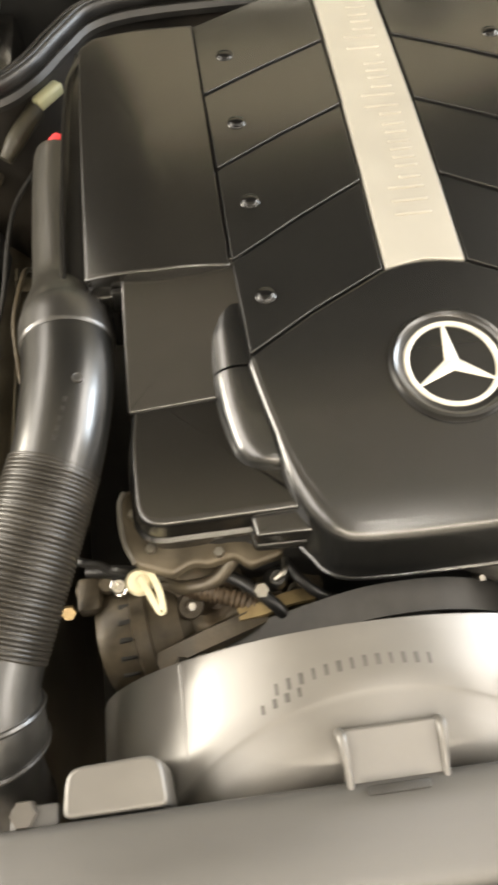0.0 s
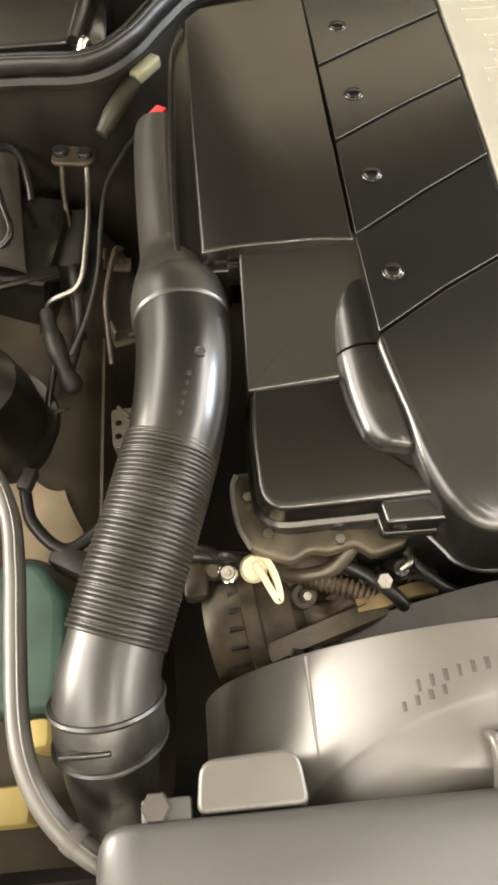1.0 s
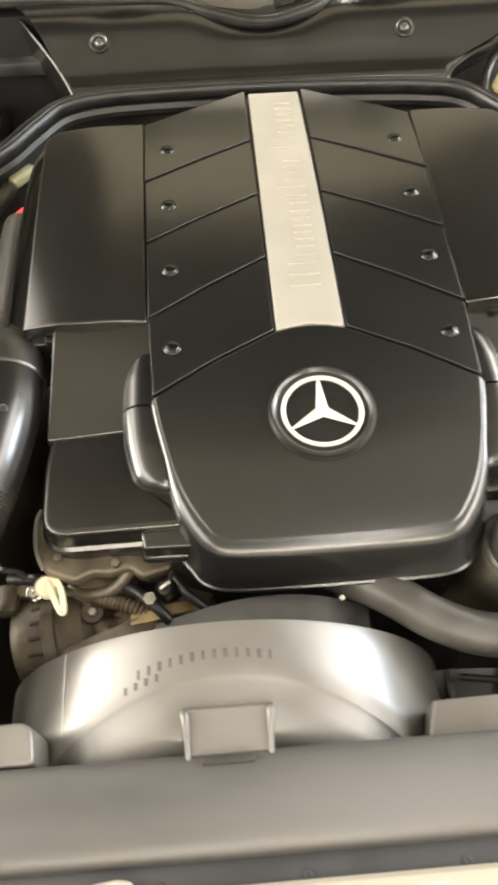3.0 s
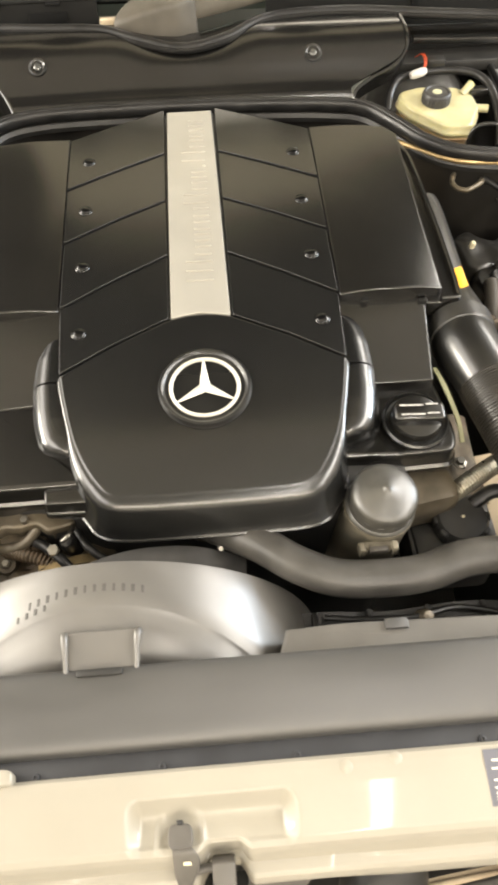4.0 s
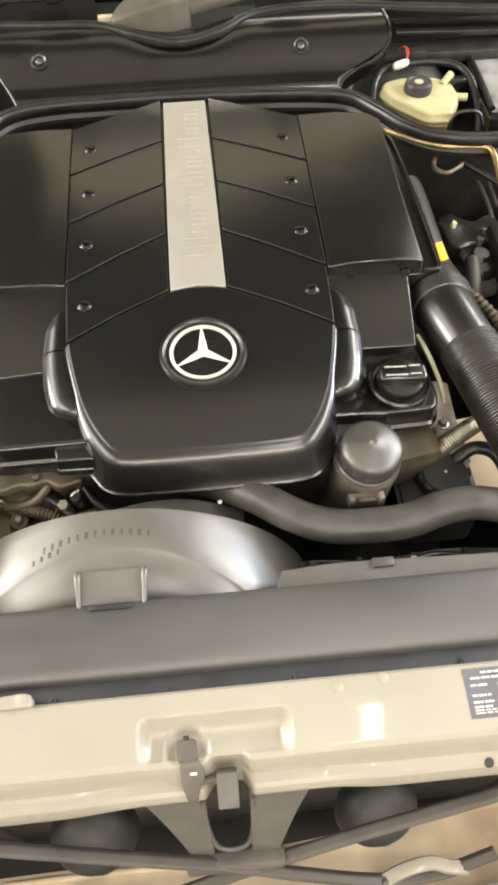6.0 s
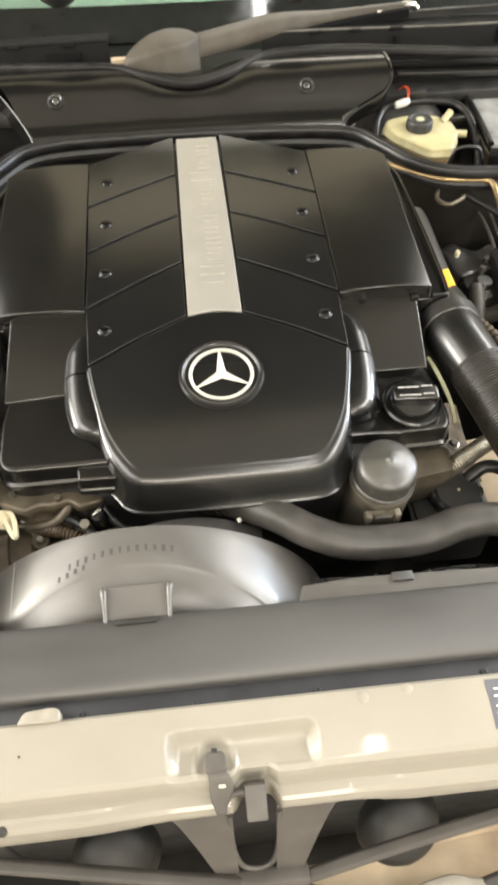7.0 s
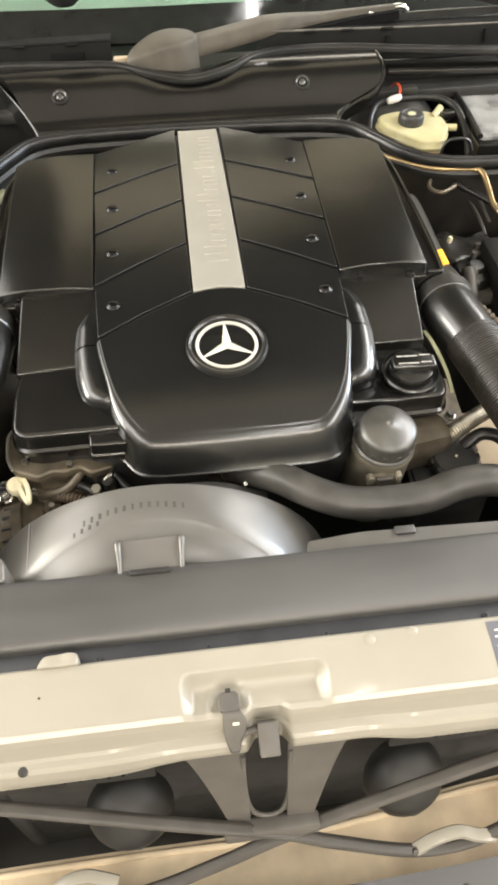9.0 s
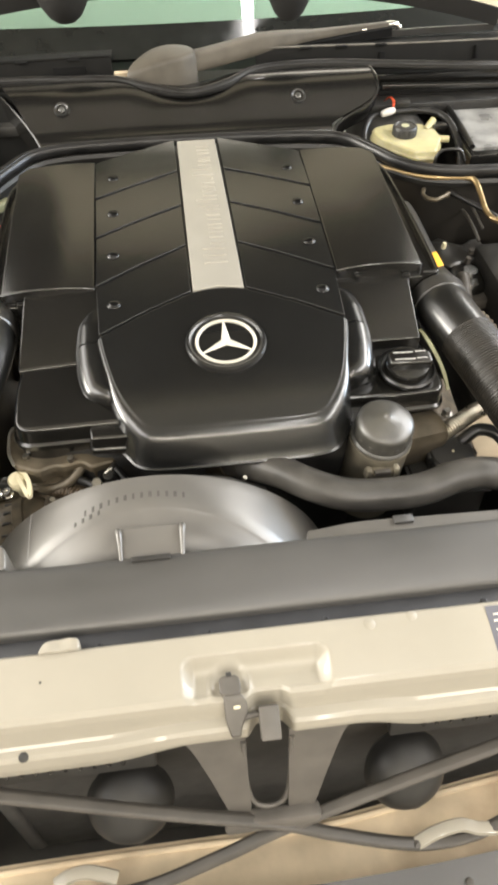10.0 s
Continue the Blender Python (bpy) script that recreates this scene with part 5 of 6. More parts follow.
    for i, (p, (a, b)) in enumerate(zip(path, fr)):
        k = 1 - 0.68 * soft(0, 0.8, i / (len(path) - 1))
        rings.append([tuple(p + a * u * k + b * v * max(k, 0.5)) for u, v in smooth_path(sec, 3, closed=True)])
    part("arm_end", rings_mesh(rings), WIPER, ob, "tapering arm end")
    part("blade_bridge", tube([(0.395, 0.797, 1.088), (0.415, 0.799, 1.088), (0.425, 0.800, 1.080)], 0.006, 10, 4), CHROME, ob, "bright blade clip")
    part("blade_carrier", sweep([(0.215, 0.762, 1.066), (0.28, 0.772, 1.071), (0.35, 0.783, 1.077), (0.405, 0.791, 1.080)], [(-0.011, -0.008), (0.010, -0.008), (0.008, 0.006), (-0.007, 0.007)], 5), SUNK, ob, "dull black blade carrier")
    part("blade_clip", block((0.352, 0.790, 1.078), (0.012, 0.012, 0.018), 0.003), CHROME, ob, "bright blade clip")
    part("blade", sweep([(0.19, 0.768, 1.064), (0.30, 0.781, 1.069), (0.43, 0.796, 1.074), (0.62, 0.806, 1.073)], [(-0.005, -0.006), (0.005, -0.006), (0.003, 0.005), (-0.003, 0.005)], 6), RUBBER, ob, "black rubber blade")
    return ob


wiper()


def windscreen():
    ob = thing("windscreen", (0, 0.85, 1.06), "green tinted windscreen with a black lower band", "windscreen", kind="structure")

    def at(x, s):
        bow = 0.10 * (x / 0.7) ** 2
        return (x, 0.790 + bow * 1.2 + s * 0.86, 1.052 - 0.02 * (x / 0.7) ** 2 + s * 0.50)

    part("glass_band", sheet(lambda u, v: at(-0.68 + 1.36 * u, 0.078 * v), 30, 3, (0, 0.004, -0.006)), FRIT, ob, "black glass band")
    pane = part("pane", sheet(lambda u, v: at(-0.68 + 1.36 * u, 0.078 + 0.62 * v), 30, 10, (0, 0.003, -0.005)), GLASS, ob, "green tinted pane")
    pane.visible_shadow = False
    solo("dashboard", sheet(lambda u, v: (-0.66 + 1.32 * u, 0.90 + 0.5 * v, 1.035 + 0.03 * math.sin(math.pi * v)), 16, 8, (0, 0, -0.05)), DASH, (0, 1.15, 1.0), "pale dashboard top behind the windscreen", "dashboard")


windscreen()


def bonnet():
    """The raised bonnet over the bay, with its felt liner; its unseen underside serves as a reflector."""
    ob = thing("bonnet", (0, 0.80, 1.2), "raised cream bonnet with a black edge band", "bonnet")

    def at(x, s, off=0.0):
        a = radians(71)
        bow = 0.05 * (x / 0.62) ** 2
        return (x, 0.745 - s * math.cos(a) + off * math.sin(a) + bow, 1.172 - 0.247 * x * x + s * math.sin(a) + off * math.cos(a))

    part("skin", sheet(lambda u, v: at(-0.64 + 1.28 * u, 0.02 + 1.32 * v, 0.03), 16, 16, (0, 0.004, 0.002)), CREAM, ob, "cream painted outer skin")
    part("edge_band", sheet(lambda u, v: at(-0.62 + 1.24 * u, 0.034 * v, 0.0), 24, 3, (0, 0.015, 0.004)), LINER, ob, "black edge band")
    # unseen reflector: gives the rear covers their sheen
    part("inner_frame", sheet(lambda u, v: at(-0.62 + 1.24 * u, 0.034 + 0.27 * v, 0.004), 24, 6, (0, 0.012, 0.004)), CREAM_BRIGHTENED, ob, "unseen inner frame, brightened cream for the covers' reflections")
    # the arch limits where the covers mirror the bright frame
    def liner(u, v):
        x = -0.62 + 1.24 * u
        low = 0.085 + soft(-0.31, -0.235, x) * (0.145 * math.exp(-(max(x, 0.0) / 0.27) ** 2) + 0.05 * soft(0.10, 0.35, x))
        return at(x, low + (1.205 - low) * v, 0.0)

    part("liner", sheet(liner, 40, 16, (0, 0.016, 0.004)), LINER, ob, "dark felt liner, its arch added to shape the covers' reflections")
    part("front_frame", sheet(lambda u, v: at(-0.62 + 1.24 * u, 1.200 + 0.13 * v, 0.004), 24, 4, (0, 0.012, 0.004)), CREAM_BRIGHTENED, ob, "unseen front edge in the brightened cream")
    for x, w, low in ((-0.205, 0.046, 1.136), (0.195, 0.044, 1.124)):
        top = Vector(at(x, 0.02))
        h = top.z - low
        part("hinge_pad", lathe([(0.0, h), (w * 0.40, h - 0.001), (w * 0.62, h * 0.80), (w * 0.85, h * 0.45), (w * 1.05, 0.0), (w * 1.05, -0.01)], top, (0, 0.0, -1), 22), LINER, ob, "rounded black hinge pad")
    return ob


bonnet()


def brake_reservoir():
    ob = thing("brake_fluid_reservoir", (0.405, 0.55, 0.90), "yellowed brake fluid reservoir with a black cap", "reservoir")
    o = [(0.332, 0.592), (0.345, 0.560), (0.392, 0.507), (0.432, 0.505), (0.455, 0.555), (0.452, 0.592), (0.430, 0.612), (0.372, 0.618), (0.340, 0.608)]
    part("tank", mound(round_poly(o, 0.008, 3), lambda x, y: 0.972 + 0.04 * (y - 0.55), 0.005, [(0.001, 0.012), (0.0025, 0.0135), (0.0025, 0.0165), (0.0, 0.018), (-0.004, 0.026)], step=0.008), TANK, ob, "yellowed translucent tank")
    part("fluid", mound(round_poly(o, 0.008, 3), lambda x, y: 0.947, 0.001, [(-0.004, 0.001), (-0.014, 0.045)], step=0.01), FLUID, ob, "lower tank with brown fluid")
    c = (0.389, 0.573, 0.972)
    cap = part("cap", lathe([(0.0, 0.0165), (0.016, 0.0165), (0.0175, 0.018), (0.0205, 0.0172), (0.0220, 0.015), (0.0220, 0.0), (0.018, -0.004)], c, (0, 0, 1), 36), DUSTY_BLACK, ob, "ribbed black cap")
    for k in range(24):
        a = 2 * math.pi * k / 24
        b = block((c[0] + 0.0220 * math.cos(a), c[1] + 0.0220 * math.sin(a), c[2] + 0.007), (0.0012, 0.0028, 0.012), 0.0005, (0, 0, math.degrees(a)))
        part("rib", b, DUSTY_BLACK, cap)
    part("cap_mark", lathe([(0.0, 0.0173), (0.007, 0.0173), (0.0075, 0.0164)], c, (0, 0, 1), 16), OLIVE_CONN, cap, "small olive mark")
    for p, q in (((0.447, 0.560, 0.966), (0.470, 0.556, 0.966)), ((0.436, 0.590, 0.972), (0.452, 0.602, 0.984))):
        part("nipple", tube([p, ((p[0] + q[0]) / 2, (p[1] + q[1]) / 2, (p[2] + q[2]) / 2), q], 0.0062, 14, 4), TANK, ob, "yellow hose nipple")
    part("sensor_plug", block((0.462, 0.596, 0.972), (0.030, 0.018, 0.014), 0.003, (0, 0, 10)), BLACK_LID, ob, "black sensor plug")
    hoop = [(0.318, 0.585, 0.955), (0.325, 0.610, 0.975), (0.350, 0.632, 0.985), (0.42, 0.640, 0.987), (0.468, 0.628, 0.984), (0.485, 0.590, 0.975), (0.487, 0.54, 0.955), (0.485, 0.51, 0.93)]
    solo("reservoir_hose", tube(hoop, 0.0062, 14, 8), RUBBER, (0.40, 0.63, 0.97), "thin black hose looped round the reservoir", "hose")
    hook = [(0.425, 0.492, 0.945), (0.430, 0.495, 0.968), (0.445, 0.497, 0.975), (0.470, 0.495, 0.973), (0.480, 0.490, 0.955)]
    solo("wire_hook", tube(hook, 0.003, 10, 6), BLACK_GLOSS, (0.45, 0.495, 0.94), "bent black wire hook in front of the reservoir", "hook")
    solo("brake_booster", lathe([(0.0, 0.03), (0.04, 0.03), (0.06, 0.02), (0.085, -0.01), (0.09, -0.06), (0.09, -0.12)], (0.392, 0.664, 0.930), (0, -0.5, 0.9), 36), BOOSTER, (0.395, 0.69, 0.86), "grey brake booster behind the reservoir", "brake booster")
    plug = thing("wire_plug", (0.372, 0.632, 0.985), "pale grey connector with red wires", "connector")
    part("plug_body", lathe([(0.0, -0.014), (0.005, -0.013), (0.0068, -0.007), (0.0068, 0.007), (0.0045, 0.014), (0.0, 0.015)], (0.368, 0.622, 0.994), (1, 0.25, 0.15), 16), mat("pale_grey_plug", (0.55, 0.53, 0.50), 0.5, var=0.05, bump=0.02), plug)
    for k in range(2):
        part("wire", tube([(0.378 + 0.002 * k, 0.628, 0.996), (0.381 + 0.003 * k, 0.640, 1.005), (0.378 + 0.003 * k, 0.655, 1.008), (0.374, 0.672, 0.995)], 0.0008, 8, 6), WIRE_RED, plug, "red wire")
    part("plug_block", block((0.401, 0.648, 0.998), (0.030, 0.018, 0.014), 0.003), BLACK_DARK, plug, "black connector block")


brake_reservoir()


def beside_reservoir():
    """Boxes and lids beyond the reservoir."""
    box = thing("battery_box", (0.56, 0.60, 0.85), "black box with a grey lid behind the bulkhead", "box")
    part("box_body", block((0.575, 0.60, 0.905), (0.17, 0.22, 0.12), 0.006), BLACK_LID, box)
    # the lid's pale blotches are reflections put into its colour
    part("box_lid", mound(round_poly([(0.498, 0.505), (0.66, 0.505), (0.66, 0.70), (0.505, 0.705)], 0.008, 3), lambda x, y: 0.972, 0.003, [(0, 0.012)], step=0.02), mat("grey_lid_painted_reflections", (0.22, 0.22, 0.215), 0.3, var=0.35, scale=18, bump=0.04, stain=(0.42, 0.42, 0.40)), box, "grey lid with pale reflections painted in its colour")
    part("lid_frame", tube([(0.494, 0.50, 0.975), (0.50, 0.60, 0.977), (0.503, 0.71, 0.977)], 0.005, 10, 4), BLACK_GLOSS, box, "black lid edge")
    solo("side_shelf", sheet(lambda u, v: (0.36 + 0.28 * u, 0.700 + 0.02 * v, 1.03 - 0.12 * v), 8, 4, (0, 0.004, 0)), BLACK_LID, (0.5, 0.70, 0.91), "black inner panel behind the reservoir", "panel")
    solo("inner_ledge", block((0.50, 0.690, 1.010), (0.26, 0.012, 0.010), 0.002, (0, 2, 0)), BLACK_GLOSS, (0.50, 0.690, 1.005), "black ledge behind the reservoir", "trim")


beside_reservoir()


def gold_pipe():
    solo("brake_line", tube([(0.305, 0.484, 0.962), (0.316, 0.4735, 0.965), (0.341, 0.4500, 0.966), (0.368, 0.4300, 0.966), (0.400, 0.4165, 0.966), (0.453, 0.4110, 0.965), (0.467, 0.400, 0.963), (0.468, 0.370, 0.955), (0.464, 0.325, 0.948), (0.474, 0.300, 0.945), (0.52, 0.285, 0.94)], 0.0046, 14, 8), GOLD, (0.40, 0.43, 0.95), "gold passivated metal pipe below the seal", "pipe")


gold_pipe()


# ---- engine bay depths ----
def engine_mass():
    ob = thing("engine_block", (0, 0.15, 0.45), "dark cast engine block beneath the covers", "engine")
    part("block", block((0, 0.18, 0.68), (0.44, 0.56, 0.48), 0.02), BLACK_DARK, ob)
    for sx in (-1, 1):
        part("cylinder_head", block((sx * 0.19, 0.18, 0.82), (0.13, 0.46, 0.12), 0.015), ALU, ob, "dirty alloy cylinder head")
    part("timing_cover", block((-0.02, -0.085, 0.80), (0.36, 0.05, 0.22), 0.02), BLACK_DARK, ob, "grimy timing cover")


engine_mass()


def inner_wing(sx):
    # the right wing's deep shade is put into its colour: black sheet, not cream
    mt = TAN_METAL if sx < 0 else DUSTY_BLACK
    lab = "grimy cream inner wing sheet metal, darkened for shade" if sx < 0 else "inner wing sheet coloured black for the deep shade there"
    prof = smooth_path([(0.60, 0.86), (0.585, 0.84), (0.55, 0.80), (0.50, 0.775), (0.44, 0.755), (0.405, 0.70), (0.395, 0.56), (0.39, 0.44)], 5)

    def fn(u, v):
        y = -0.30 + 0.74 * u
        f = v * (len(prof) - 1)
        i = min(len(prof) - 2, int(f))
        x, z = prof[i] * (1 - f + i) + prof[i + 1] * (f - i)
        return (sx * (x + 0.008 * math.sin(14 * y)), y, z + 0.006 * math.sin(20 * y + 9 * x))

    ob = thing("inner_wing", (sx * 0.48, 0.07, 0.44), lab, "inner wing", "inner wings")
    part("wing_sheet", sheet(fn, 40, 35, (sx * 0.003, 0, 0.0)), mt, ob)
    if sx < 0:
        # paler sheet over the wing, for the part that light reaches
        def lit_area(u, v):
            x, y, z = fn(0.350 + 0.130 * u - 0.02 * v + 0.008 * math.sin(6 * v), 0.42 + 0.17 * v * (1 - 0.25 * u) + 0.012 * math.sin(5 * u))
            return (x + 0.002, y, z + 0.003)
        part("lit_patch", sheet(lit_area, 14, 10, (0, 0, -0.002)), CREAM_DUSTY, ob, "paler cream patch for the lit lower part")
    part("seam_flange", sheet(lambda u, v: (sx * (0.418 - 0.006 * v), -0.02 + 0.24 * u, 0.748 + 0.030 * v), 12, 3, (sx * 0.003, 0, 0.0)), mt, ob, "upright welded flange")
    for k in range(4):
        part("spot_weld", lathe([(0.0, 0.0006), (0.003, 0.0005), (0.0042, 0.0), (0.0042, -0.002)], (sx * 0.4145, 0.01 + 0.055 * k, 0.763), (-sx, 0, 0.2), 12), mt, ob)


inner_wing(-1)
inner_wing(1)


def left_bay():
    """Clutter between the inner wing and the intake pipe."""
    ob = thing("wire_connector", (-0.345, 0.45, 0.93), "pale olive plug on a dull olive cable sleeve", "connector")
    part("plug", block((-0.337, 0.457, 0.945), (0.0155, 0.042, 0.015), 0.0045, (0, 0, -38), 3), OLIVE_CONN, ob, "pale olive plug")
    part("sleeve", tube([(-0.351, 0.440, 0.941), (-0.362, 0.424, 0.936), (-0.374, 0.408, 0.930), (-0.390, 0.388, 0.918)], lambda f: 0.0105 - 0.003 * soft(0.7, 1, f), 16, 5), OLIVE_DARK, ob, "dull olive sleeve")
    # pipe clamp with two lines
    ob = thing("pipe_clamp", (-0.44, 0.42, 0.83), "small steel clamp carrying two thin pipes", "clamp")
    part("clamp_plate", mound(round_poly([(-0.456, 0.392), (-0.408, 0.384), (-0.402, 0.412), (-0.452, 0.424)], 0.010, 4), lambda x, y: 0.884, 0.0015, [(0, 0.004)], step=0.01), ALU, ob, "grey clamp plate")
    for x, y in ((-0.4445, 0.408), (-0.4160, 0.401)):
        part("grommet", lathe([(0.003, 0.004), (0.0075, 0.004), (0.009, 0.002), (0.009, -0.004)], (x, y, 0.886), (0, 0, 1), 20), RUBBER, ob, "black rubber grommet")
    for pts, r, m in (([(-0.4445, 0.405, 0.886), (-0.4450, 0.395, 0.872), (-0.4487, 0.380, 0.845), (-0.447, 0.34, 0.81)], 0.0032, ALU),
                      ([(-0.4160, 0.400, 0.886), (-0.4160, 0.38, 0.870), (-0.416, 0.326, 0.86), (-0.4195, 0.285, 0.852), (-0.4245, 0.258, 0.842), (-0.436, 0.246, 0.832), (-0.4638, 0.2407, 0.822), (-0.4728, 0.236, 0.80)], 0.0034, STEEL),
                      ([(-0.352, 0.447, 0.88), (-0.375, 0.41, 0.874), (-0.393, 0.368, 0.87), (-0.399, 0.308, 0.87), (-0.4034, 0.2375, 0.862), (-0.4166, 0.1864, 0.85), (-0.4338, 0.1513, 0.838)], 0.0027, BLACK_DARK),
                      ([(-0.388, 0.325, 0.81), (-0.393, 0.3015, 0.828), (-0.4012, 0.2356, 0.83), (-0.4003, 0.1958, 0.82), (-0.3997, 0.1649, 0.80)], 0.0030, CAST)):
        solo("thin_pipe", tube(pts, r, 10, 6), m, pts[1], "thin metal line along the inner wing", "pipe", "thin pipes")
    ob = thing("cable_boot", (-0.45, 0.16, 0.80), "black rubber cable boot on the inner wing", "cable")
    part("boot", tube([(-0.466, 0.222, 0.825), (-0.458, 0.190, 0.83), (-0.450, 0.163, 0.828), (-0.442, 0.140, 0.818), (-0.437, 0.128, 0.805)], lambda f: 0.008 + 0.003 * soft(0.2, 0.35, f) - 0.002 * soft(0.5, 0.6, f) + 0.003 * soft(0.7, 0.8, f) - 0.005 * soft(0.9, 1.0, f), 16, 8), BLACK_DARK, ob)
    part("cable", tube([(-0.452, 0.165, 0.822), (-0.460, 0.140, 0.812), (-0.465, 0.121, 0.80), (-0.462, 0.112, 0.79)], 0.0038, 10, 5), RUBBER, ob, "thin black cable")
    part("clip", tube([(-0.466, 0.117, 0.797), (-0.458, 0.110, 0.801), (-0.450, 0.110, 0.801), (-0.445, 0.114, 0.797)], 0.0022, 10, 5), ALU, ob, "dull metal clip")
    ob = thing("wing_tab", (-0.39, 0.086, 0.785), "pale tan sheet tab with two holes", "bracket")
    part("tab", mound(round_poly([(-0.4022, 0.112), (-0.3995, 0.064), (-0.370, 0.064), (-0.372, 0.112)], 0.006, 3), lambda x, y: 0.792, 0.0012, [(0, 0.003), (0, 0.05)], step=0.01), TAN_METAL, ob)
    for hy in (0.094, 0.078):
        part("hole", lathe([(0.0, 0.0008), (0.0030, 0.0006), (0.0034, 0.0)], (-0.394, hy, 0.7925), (0, 0, 1), 14), SUNK, ob, "dark hole")
    # strut housing and black module
    ob = thing("strut_housing", (-0.52, 0.12, 0.78), "round shiny black suspension housing", "suspension")
    part("dome", lathe([(0.0, 0.10), (0.03, 0.098), (0.05, 0.085), (0.058, 0.05), (0.06, -0.02)], (-0.525, 0.10, 0.79), (0, 0, 1), 36), BLACK_GLOSS, ob)
    part("rim", lathe([(0.058, 0.0), (0.070, 0.002), (0.072, -0.004), (0.060, -0.012)], (-0.525, 0.10, 0.80), (0, 0, 1), 36), BLACK_GLOSS, ob)
    ob = thing("control_module", (-0.51, 0.30, 0.78), "black box module under a folded grey cover", "module")
    part("module_body", block((-0.500, 0.325, 0.800), (0.085, 0.140, 0.090), 0.012, (0, 8, -10)), BLACK_LID, ob)
    part("module_cover", sheet(lambda u, v: (-0.560 + 0.055 * u + 0.020 * v * u, 0.435 - 0.17 * v + 0.018 * u * (1 - v), 0.862 + 0.016 * math.sin(math.pi * u) - 0.012 * v), 14, 14, (0, 0, -0.006)), SLATE, ob, "grey curved cover")
    part("cover_rim", tube([(-0.530, 0.440, 0.868), (-0.508, 0.433, 0.880), (-0.490, 0.408, 0.880), (-0.481, 0.370, 0.872), (-0.479, 0.352, 0.866)], 0.0045, 12, 6), BLACK_GLOSS, ob, "glossy rounded rim")
    part("inner_rim", tube([(-0.522, 0.40, 0.882), (-0.513, 0.358, 0.882), (-0.507, 0.335, 0.876), (-0.498, 0.303, 0.870), (-0.510, 0.288, 0.864), (-0.540, 0.285, 0.860)], 0.0042, 12, 6), BLACK_GLOSS, ob, "glossy inner rim")
    part("module_pad", block((-0.446, 0.338, 0.800), (0.040, 0.095, 0.05), 0.008, (0, 0, -6)), BLACK_DARK, ob, "black pad")
    part("module_arm", block((-0.490, 0.262, 0.835), (0.080, 0.016, 0.012), 0.004, (0, 0, 12)), BLACK_LID, ob, "black arm below the module")
    rng = random.Random(5)
    for k in range(4):
        x, y = -0.52 + 0.026 * k + 0.02 * rng.random(), 0.40 - 0.055 * k * rng.random()
        pts = [(x - 0.05 * rng.random(), y + 0.05, 0.79), (x, y + 0.01, 0.815 + 0.015 * rng.random()), (x + 0.03 * rng.random(), y - 0.05, 0.805), (x + 0.04 * rng.random() - 0.02, y - 0.11, 0.77)]
        solo("wing_cable", tube(pts, 0.003 + 0.004 * rng.random(), 10, 5), (BLACK_DARK, RUBBER, BLACK_DARK)[k % 3], pts[1], "dark cable along the grimy inner wing", "cable", "wing cables")
    for k in range(3):
        c = (-0.400 + 0.012 * k, 0.335 - 0.115 * k, 0.775)
        ob = thing("wing_bracket", c, "small folded bracket on the grimy inner wing", "bracket", "wing brackets")
        part("bracket_foot", block(c, (0.034, 0.022, 0.004), 0.0015, (0, 12, 20 * k)), TAN_METAL, ob)
        part("bracket_fold", block((c[0] - 0.014, c[1], c[2] + 0.010), (0.004, 0.020, 0.022), 0.0015, (0, 12, 20 * k)), TAN_METAL, ob)
        part("bracket_screw", lathe([(0.0, 0.003), (0.0035, 0.003), (0.004, 0.0)], (c[0] + 0.006, c[1], c[2] + 0.002), (0, 0, 1), 6), STEEL, ob)
    # sensor plug and its bracket
    ob = thing("sensor", (-0.455, 0.0, 0.80), "small black sensor plug on a bracket", "sensor")
    part("plug", block((-0.474, 0.020, 0.822), (0.014, 0.024, 0.014), 0.004, (0, 0, -20)), BLACK_DARK, ob)
    part("stem", tube([(-0.478, 0.012, 0.815), (-0.470, -0.02, 0.81), (-0.44, -0.045, 0.80), (-0.40, -0.02, 0.80)], 0.006, 12, 5), RUBBER, ob)
    part("mount", block((-0.435, -0.055, 0.79), (0.045, 0.025, 0.03), 0.008, (0, 0, -30)), BLACK_DARK, ob)
    # washer tank, yellow band and hose
    ob = thing("washer_tank", (-0.45, -0.14, 0.72), "green washer tank with a yellow lower band", "tank")
    part("tank", mound(round_poly([(-0.50, -0.055), (-0.462, -0.055), (-0.436, -0.095), (-0.436, -0.190), (-0.50, -0.190)], 0.015, 4)[::-1], lambda x, y: 0.815, 0.01, [(0.002, 0.05), (0.0, 0.10)], step=0.015), GREENISH, ob)
    part("band", block((-0.456, -0.205, 0.775), (0.020, 0.024, 0.07), 0.006), YELLOW, ob, "yellow plastic block")
    part("band", block((-0.482, -0.255, 0.765), (0.04, 0.03, 0.06), 0.006), YELLOW, ob, "yellow plastic block")
    hose = [(-0.60, 0.09, 0.86), (-0.54, 0.045, 0.885), (-0.482, -0.01, 0.908), (-0.455, -0.06, 0.918), (-0.446, -0.11, 0.92), (-0.442, -0.157, 0.92), (-0.436, -0.215, 0.92), (-0.426, -0.250, 0.920), (-0.408, -0.278, 0.918), (-0.382, -0.300, 0.915), (-0.355, -0.312, 0.90)]
    ob = thing("vent_hose", (-0.44, -0.2, 0.90), "thin grey-black hose curving to the radiator", "hose")
    part("hose_body", tube(hose, 0.0080, 16, 8), VENT, ob)
    part("hose_seam", tube([(x + 0.0035, y, z + 0.0069) for x, y, z in hose], 0.0012, 8, 8), VENT, ob, "raised moulding seam")
